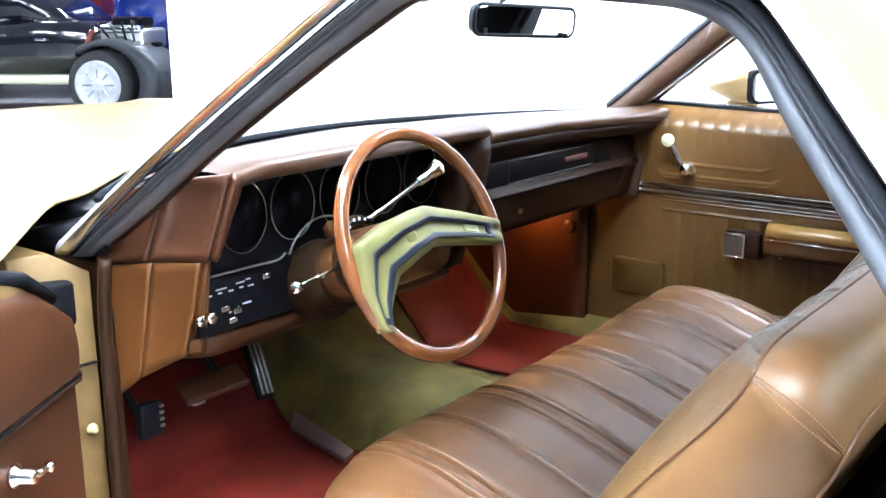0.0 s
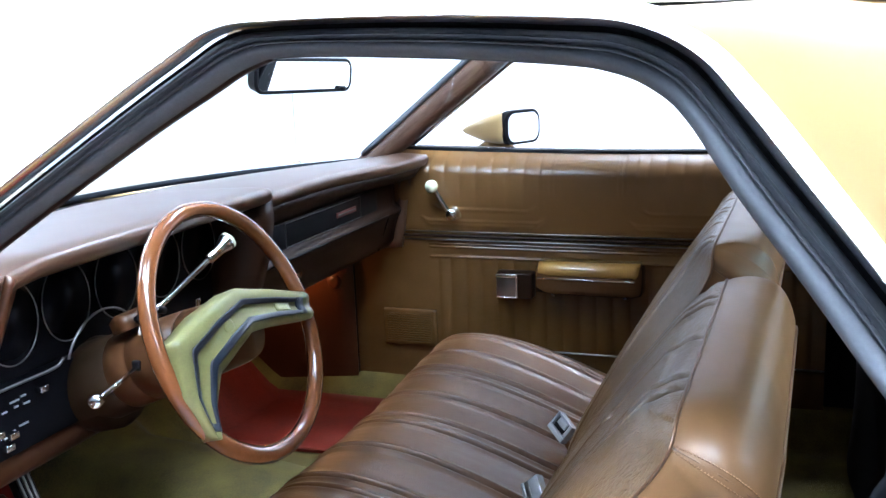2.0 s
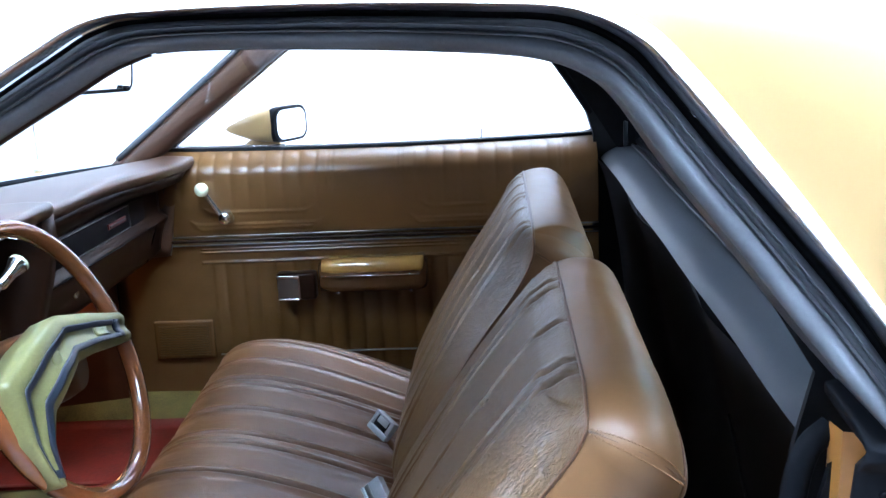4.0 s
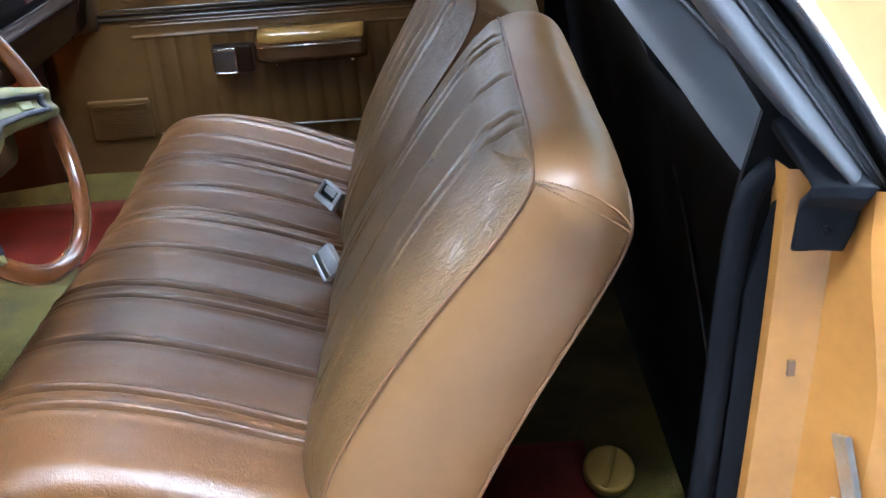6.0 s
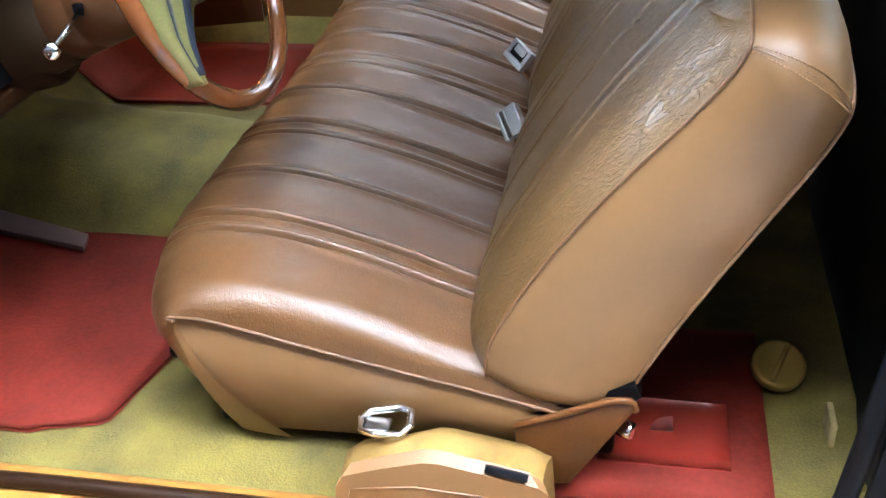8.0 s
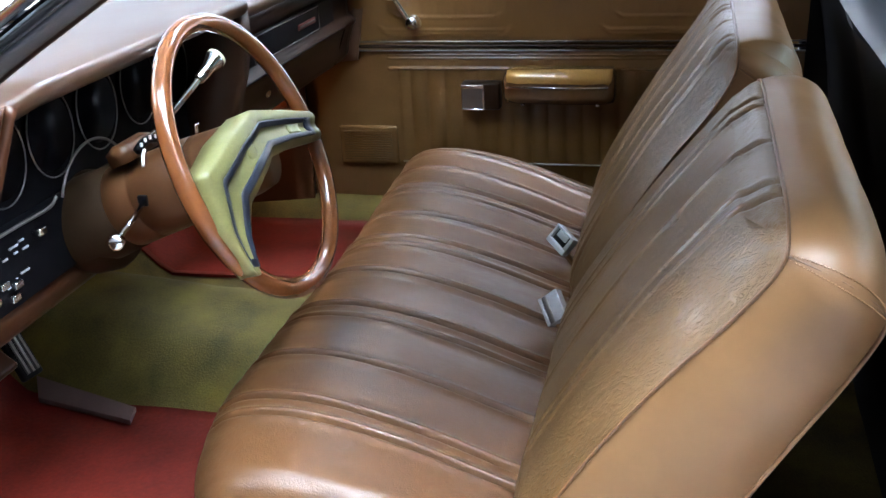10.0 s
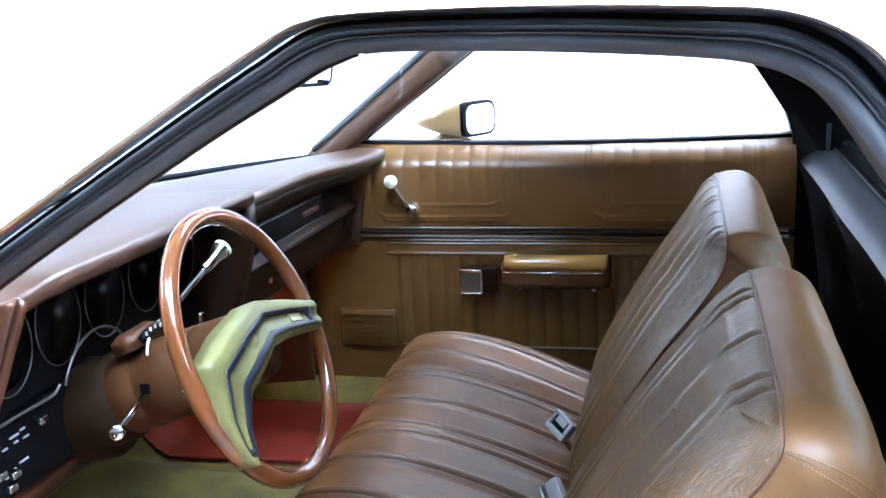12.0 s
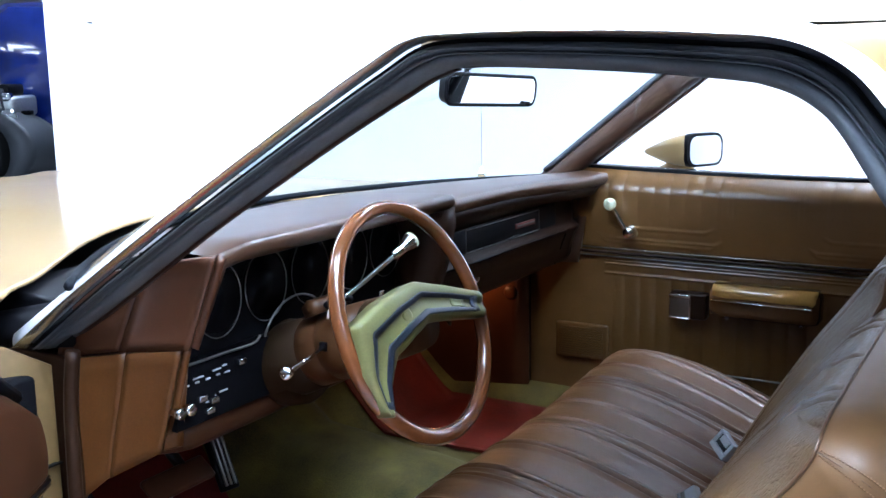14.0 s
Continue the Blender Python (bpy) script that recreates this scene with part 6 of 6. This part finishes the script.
def lower(y, v):
    z = 0.80 - v * 0.44
    p = 0.0
    if -0.2 < y < 0.70 and 0.08 < v < 0.8:
        ph = (y - 0.0) / 0.042
        p = 0.006 * (abs(math.sin(math.pi * ph)) ** 0.5 - 0.7) * smooth_step(0.08, 0.12, v) * (1 - smooth_step(0.74, 0.8, v))
    if -0.2 < y < 0.725:
        p += 0.004 * math.exp(-((z - 0.757) / 0.003) ** 2) + 0.0022 * (math.exp(-((z - 0.790) / 0.002) ** 2) + math.exp(-((z - 0.782) / 0.002) ** 2))
    return (0.737 - p + 0.002 * noise.noise((y * 4, z * 5, 2)), y, z)


part("lower_panel", surface("lower_panel", lower, ys, np.concatenate([np.linspace(0, 0.12, 60), np.linspace(0.125, 1, 60)]), DOORLOW), pdoor, "olive brown ribbed lower door panel")
for k, z in enumerate((0.823, 0.812, 0.802)):
    part("trim_strip", tube("trim_strip", [(0.731, y, z) for y in np.linspace(Y0, 0.88, 12)], (0.0018, 0.0040, 0.0018)[k], (DARKSTEEL, DASHLOW, DARKSTEEL)[k], 8), pdoor, "bright door strip" if k != 1 else "dark brown door strip")
part("kick_strip", tube("kick_strip", [(0.730, y, 0.524) for y in np.linspace(Y0, 0.70, 8)], 0.0022, DARKSTEEL, 8), pdoor, "bright lower strip")
part("belt_cap", loft("belt_cap", [[(x, y, z + 0.008 * ((y - 0.25) / 0.5) ** 2) for x, z in ((0.775, 1.012), (0.776, 1.024), (0.80, 1.026), (0.81, 1.0), (0.78, 1.0))] for y in np.linspace(Y0, 0.86, 16)], BLACK), pdoor, "black window felt")
part("belt_moulding", tube("belt_moulding", [(0.812, y, 1.022 + 0.008 * ((y - 0.25) / 0.5) ** 2) for y in np.linspace(Y0, 0.86, 16)], 0.006, STEEL, 8), pdoor, "bright belt moulding")
part("outer_skin", surface("outer_skin", lambda y, v: (0.815 + 0.09 * math.sin(math.pi * min(1, v * 0.9)) ** 0.7, y, 1.015 - 0.72 * v), np.linspace(Y0, 0.87, 8), np.linspace(0, 1, 14), GOLD), pdoor, "gold outer door skin")
part("door_edge_seal", tube("door_edge_seal", [(0.735, Y1 - 0.005, z) for z in (0.36, 0.6, 0.8, 0.99)], 0.007, BLACK, 8), pdoor)
arm = part("armrest", loft("armrest", [[(0.74 - w * c, y, 0.722 + h * s) for c, s in ((0, -1), (0.7, -1.0), (0.95, -0.85), (1, -0.5), (1, 0.35), (0.93, 0.75), (0.75, 0.95), (0, 1))] for y, w, h in ((0.175, 0.03, 0.028), (0.18, 0.055, 0.036), (0.20, 0.066, 0.039), (0.30, 0.068, 0.039), (0.40, 0.066, 0.038), (0.43, 0.06, 0.036), (0.438, 0.035, 0.028))], ARMBODY), pdoor, "brown armrest")
part("armrest_cap", loft("armrest_cap", [[(0.74 - w * c, y, 0.748 + 0.017 * s) for c, s in ((0, -1), (0.9, -1.0), (1.05, -0.4), (1.0, 0.5), (0.8, 1.0), (0, 1))] for y, w in ((0.182, 0.05), (0.19, 0.066), (0.25, 0.070), (0.40, 0.068), (0.425, 0.06))], ARMREST), arm, "glossy amber armrest cap")
part("armrest_bead", tube("armrest_bead", [(0.671, 0.19, 0.728), (0.669, 0.30, 0.728), (0.671, 0.425, 0.728)], 0.0025, STEEL, 6), arm)
for y in (0.215, 0.39):
    part("armrest_screw", lathe("armrest_screw", (0.69, y, 0.683), (-0.3, 0, -1), [(-0.004, 0.006), (0.004, 0.006), (0.005, 0)], CHROME, 12), arm)
part("latch_bezel", rbox("latch_bezel", (0.704, 0.447, 0.664), (0.74, 0.540, 0.730), 0.006, DASHLOW), pdoor, "dark brown latch bezel")
lever = part("latch_handle", rbox("latch_handle", (0.699, 0.486, 0.668), (0.707, 0.537, 0.722), 0.002, DARKSTEEL), pdoor, "dull chrome inside door handle")
for lo, hi in (((0.6965, 0.484, 0.718), (0.704, 0.539, 0.726)), ((0.6965, 0.483, 0.668), (0.703, 0.4875, 0.720)), ((0.697, 0.486, 0.665), (0.703, 0.538, 0.669))):
    part("edge", rbox("edge", lo, hi, 0.001, CHROME), lever, "bright handle edge")
crank = part("window_crank", tube("window_crank", spline([(0.708, 0.652, 0.872), (0.703, 0.664, 0.888), (0.695, 0.684, 0.925), (0.69, 0.694, 0.942)], 10), [0.0095, 0.009, 0.0075, 0.0075, 0.007, 0.007, 0.0065, 0.0065, 0.0065, 0.006], CHROME, 10), pdoor, "chrome window crank")
part("crank_boss", lathe("crank_boss", (0.735, 0.652, 0.872), (-1, 0, 0), [(0, 0.022), (0.006, 0.022), (0.01, 0.017), (0.034, 0.0155), (0.04, 0.011), (0.04, 0)], CHROME, 22), crank)
part("crank_knob", lathe("crank_knob", (0.70, 0.696, 0.945), (-1, 0, 0), [(0, 0.008), (0.006, 0.0155), (0.016, 0.0165), (0.024, 0.012), (0.026, 0)], CREAM, 20), crank, "cream round knob")
grille = part("door_grille", rbox("door_grille", (0.724, 0.712, 0.515), (0.738, 0.862, 0.615), 0.006, DOORLOW), pdoor, "brown slotted speaker grille")
for k in range(13):
    part("slat", rbox("slat", (0.7205, 0.725, 0.526 + 0.0062 * k), (0.7245, 0.85, 0.529 + 0.0062 * k), 0.0006, DOORLOW), grille)
part("lock_button", tube("lock_button", [(0.783, 0.036, 1.0), (0.783, 0.036, 1.02), (0.784, 0.034, 1.06)], 0.0028, CHROME, 8), pdoor, "thin chrome lock button")
part("lock_ferrule", lathe("lock_ferrule", (0.782, 0.036, 1.008), (0, 0, 1), [(0, 0.007), (0.008, 0.006), (0.01, 0.003)], CHROME, 12), pdoor)

# ---- driver's door, open ----
ddoor = thing("driver_door", "open brown vinyl driver door with a chrome strip", "car door", at=(-0.85, 0.94, 0.3))
DO, DD, DN = Vector((-0.874, 0.924, 0)), Vector((-0.85, -0.527, 0)).normalized(), Vector((0.527, -0.85, 0)).normalized()


def top_of(s):
    """Rise of the door's top away from its hinge."""
    return 0.09 * (1 - math.exp(-s / 0.09))


def D(s, z, n=0.0):
    return DO + DD * s + DN * n + Vector((0, 0, z))


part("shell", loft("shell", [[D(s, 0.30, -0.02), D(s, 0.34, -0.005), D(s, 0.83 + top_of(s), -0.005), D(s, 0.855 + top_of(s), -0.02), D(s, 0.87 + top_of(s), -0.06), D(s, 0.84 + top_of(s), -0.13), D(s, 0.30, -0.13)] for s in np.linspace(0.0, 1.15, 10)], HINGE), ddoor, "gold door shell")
# both panels take the dark rail brown, which paints in the open door's shade
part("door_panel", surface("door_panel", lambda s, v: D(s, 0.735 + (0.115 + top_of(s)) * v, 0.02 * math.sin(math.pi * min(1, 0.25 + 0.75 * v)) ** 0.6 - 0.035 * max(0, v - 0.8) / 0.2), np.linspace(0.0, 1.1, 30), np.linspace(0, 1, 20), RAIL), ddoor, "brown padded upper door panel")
part("lower_door_panel", surface("lower_door_panel", lambda s, v: D(s, 0.735 - 0.40 * v, 0.008), np.linspace(0.0, 1.1, 12), np.linspace(0, 1, 8), RAIL, flip=True), ddoor, "brown lower door panel, darkened for shade")
part("belt_rubber", tube("belt_rubber", [D(s, 0.855 + top_of(s), -0.02) for s in np.linspace(0.0, 1.1, 16)], 0.012, SEAL, 8), ddoor, "black belt rubber")
for z, r, m in ((0.740, 0.0022, CHROME), (0.734, 0.0030, BLACK), (0.728, 0.0022, CHROME)):
    part("trim_strip", tube("trim_strip", [D(s, z, 0.019) for s in np.linspace(0.0, 1.1, 6)], r, m, 8), ddoor)
bs, bz = 0.196, 0.66
part("crank_boss", lathe("crank_boss", D(bs, bz, 0.008), DN, [(0, 0.018), (0.006, 0.018), (0.012, 0.011), (0.03, 0.011), (0.034, 0.008), (0.034, 0)], CHROME, 18), ddoor, "chrome crank boss")
part("crank_arm", tube("crank_arm", [D(bs, bz, 0.036), D(bs - 0.03, bz - 0.001, 0.042)], 0.006, CHROME, 8), ddoor, "chrome crank arm")
part("crank_end", lathe("crank_end", D(bs - 0.034, bz - 0.001, 0.038), DN, [(0, 0.007), (0.01, 0.0075), (0.012, 0)], CHROME, 12), ddoor)

# ---- mirrors ----
rm = thing("rear_view_mirror", "black framed rear view mirror", "mirror", at=(-0.11, 0.6, 1.25))
RM = Matrix.Translation((-0.050, 0.640, 1.2535)) @ Matrix.Rotation(radians(-6), 4, "Z") @ Matrix.Rotation(radians(2.5), 4, "Y") @ Matrix.Rotation(radians(5), 4, "X")


def slab_round(name, hw, hh, r, y0, y1, material, taper=0.0, n=6):
    pts = [(sx * (hw - r) + r * math.cos(a), sz * (hh - r) + r * math.sin(a)) for sx, sz, a0 in ((1, 1, 0), (-1, 1, 90), (-1, -1, 180), (1, -1, 270)) for a in [radians(a0 + 90 * k / n) for k in range(n + 1)]]
    me = loft(name, [[(x * k, y, z * k) for x, z in pts] for y, k in ((y0, 1.0), (y1, 1.0 - taper))], material)
    me.set_sharp_from_angle(angle=radians(40))
    return me


me = slab_round("case", 0.146, 0.0285, 0.018, -0.006, 0.022, BLACK, 0.12)
me.transform(RM)
part("case", me, rm, "black mirror case")
me = slab_round("glass", 0.140, 0.024, 0.014, -0.0085, -0.0062, MIRROR)
me.transform(RM)
part("glass", me, rm, "mirror glass")
me = tube("rim", [(sx * 0.127 + 0.017 * math.cos(radians(a)), -0.006, sz * 0.0095 + 0.017 * math.sin(radians(a))) for sx, sz, a0 in ((1, 1, 0), (-1, 1, 90), (-1, -1, 180), (1, -1, 270)) for a in range(a0, a0 + 91, 15)], 0.0038, BLACK, 8, closed=True)
me.transform(RM)
part("rim", me, rm, "thick black mirror rim")
part("stalk", tube("stalk", spline([(-0.05, 0.66, 1.262), (-0.05, 0.69, 1.29), (-0.05, 0.62, 1.345)], 10), 0.007, CHROME, 8), rm, "chrome mirror stalk")
me = lathe("day_night_tab", (0.11, -0.01, -0.024), (0, -1, 0), [(0, 0.005), (0.008, 0.005), (0.01, 0)], BLACK, 10)
me.transform(RM)
part("day_night_tab", me, rm)

sm = thing("door_mirror", "gold painted bullet shaped door mirror", "mirror", at=(0.86, 0.58, 1.02))
DMX = Vector((0.858, 0.512, 1.076))
ring_of = lambda k: [(0.062 * k * math.copysign(abs(math.cos(a)) ** 0.6, math.cos(a)), 0.042 * k * math.copysign(abs(math.sin(a)) ** 0.6, math.sin(a))) for a in np.linspace(0, math.tau, 28, endpoint=False)]
rings = []
for s, k, turn in ((0.0, 1.0, -28), (0.02, 1.02, -27), (0.05, 0.93, -22), (0.085, 0.74, -16), (0.12, 0.47, -8), (0.15, 0.2, 0), (0.16, 0.03, 0)):
    c, d = math.cos(radians(turn)), math.sin(radians(turn))
    rings.append([(DMX.x + x * c + 0.05 * s, DMX.y + x * d + s, DMX.z + z - 0.06 * s) for x, z in ring_of(k)])
part("housing", loft("housing", rings, GOLD), sm, "gold painted mirror housing")
RR = Matrix.Translation(DMX) @ Matrix.Rotation(radians(-28), 4, "Z")
me = slab_round("rim", 0.063, 0.043, 0.028, -0.008, 0.012, BLACK)
me.transform(RR)
part("rim", me, sm, "dark mirror rim")
me = slab_round("glass", 0.055, 0.036, 0.024, -0.0105, -0.0082, MIRROR)
me.transform(RR)
part("glass", me, sm, "mirror glass")
part("foot", loft("foot", [[(0.865 + 0.03 * k * math.cos(a), 0.585 + 0.055 * k * math.sin(a) + dy, z) for a in np.linspace(0, math.tau, 16, endpoint=False)] for z, k, dy in ((1.005, 1.1, 0.0), (1.02, 1.0, 0.0), (1.04, 0.6, -0.01), (1.06, 0.5, -0.02))], GOLD), sm, "gold mirror foot")

ant = thing("radio_antenna", "thin chrome radio antenna on the far fender", "antenna", at=(0.81, 1.135, 0.98))
part("mast", tube("mast", [(0.81, 1.135, 0.98), (0.81, 1.135, 1.2), (0.81, 1.13, 1.55)], 0.0012, CHROME, 6), ant)
part("antenna_base", lathe("antenna_base", (0.81, 1.135, 0.985), (0, 0, 1), [(0, 0.014), (0.012, 0.011), (0.018, 0.005), (0.03, 0.004)], CHROME, 12), ant)

# ---- the rest of the car's shell ----
part("fender_side", surface("fender_side", lambda v, w: (0.86 + 0.035 * math.sin(math.pi * w), 1.0 + 1.81 * v, 0.905 - 0.03 * v ** 3 - 0.62 * w), np.linspace(0, 1, 12), np.linspace(0, 1, 8), GOLD, flip=True), body, "gold metallic fender side")
part("nose_panel", rbox("nose_panel", (-0.96, 2.80, 0.32), (0.86, 2.88, 0.90), 0.035, GOLD), body, "gold metallic nose panel")
for sx, x, y0 in ((-1, -0.945, -0.86), (1, 0.845, -0.30)):
    part("quarter_panel", surface("quarter_panel", lambda v, w, sx=sx, x=x, y0=y0: (x + sx * 0.03 * math.sin(math.pi * w), y0 - (2.75 + y0) * v, 0.945 - 0.64 * w), np.linspace(0, 1, 10), np.linspace(0, 1, 8), GOLD, flip=sx > 0), body, "gold metallic quarter panel beside the bed")
    part("bed_rail", rbox("bed_rail", (x - 0.08 if sx > 0 else x, -2.75, 0.93), (x if sx > 0 else x + 0.08, -0.62, 0.955), 0.008, GOLD), body, "gold bed rail")
part("bed_floor", rbox("bed_floor", (-0.93, -2.74, 0.58), (0.83, -0.63, 0.60), 0.004, BLACK), body, "black bed floor")
part("tailgate", rbox("tailgate", (-0.945, -2.80, 0.32), (0.845, -2.74, 0.945), 0.02, GOLD), body, "gold tailgate")
part("underbody", rbox("underbody", (-0.90, -2.70, 0.235), (0.80, 2.78, 0.262), 0.006, BLACK), body, "black underbody")
for wx in (-0.82, 0.72):
    for wy in (1.85, -1.45):
        d = -1 if wx < 0 else 1
        tyre = part("wheel", lathe("wheel", (wx + d * 0.10, wy, 0.335), (-d, 0, 0), [(0.02, 0.20), (0.0, 0.25), (0.01, 0.31), (0.04, 0.335), (0.17, 0.335), (0.20, 0.31), (0.21, 0.20)], TYRE, 32), body, "black road tyre")
        part("rim", lathe("rim", (wx + d * 0.09, wy, 0.335), (-d, 0, 0), [(0.0, 0.0), (0.0, 0.06), (0.02, 0.10), (0.01, 0.19), (0.03, 0.20), (0.16, 0.20)], STEEL, 28), tyre)
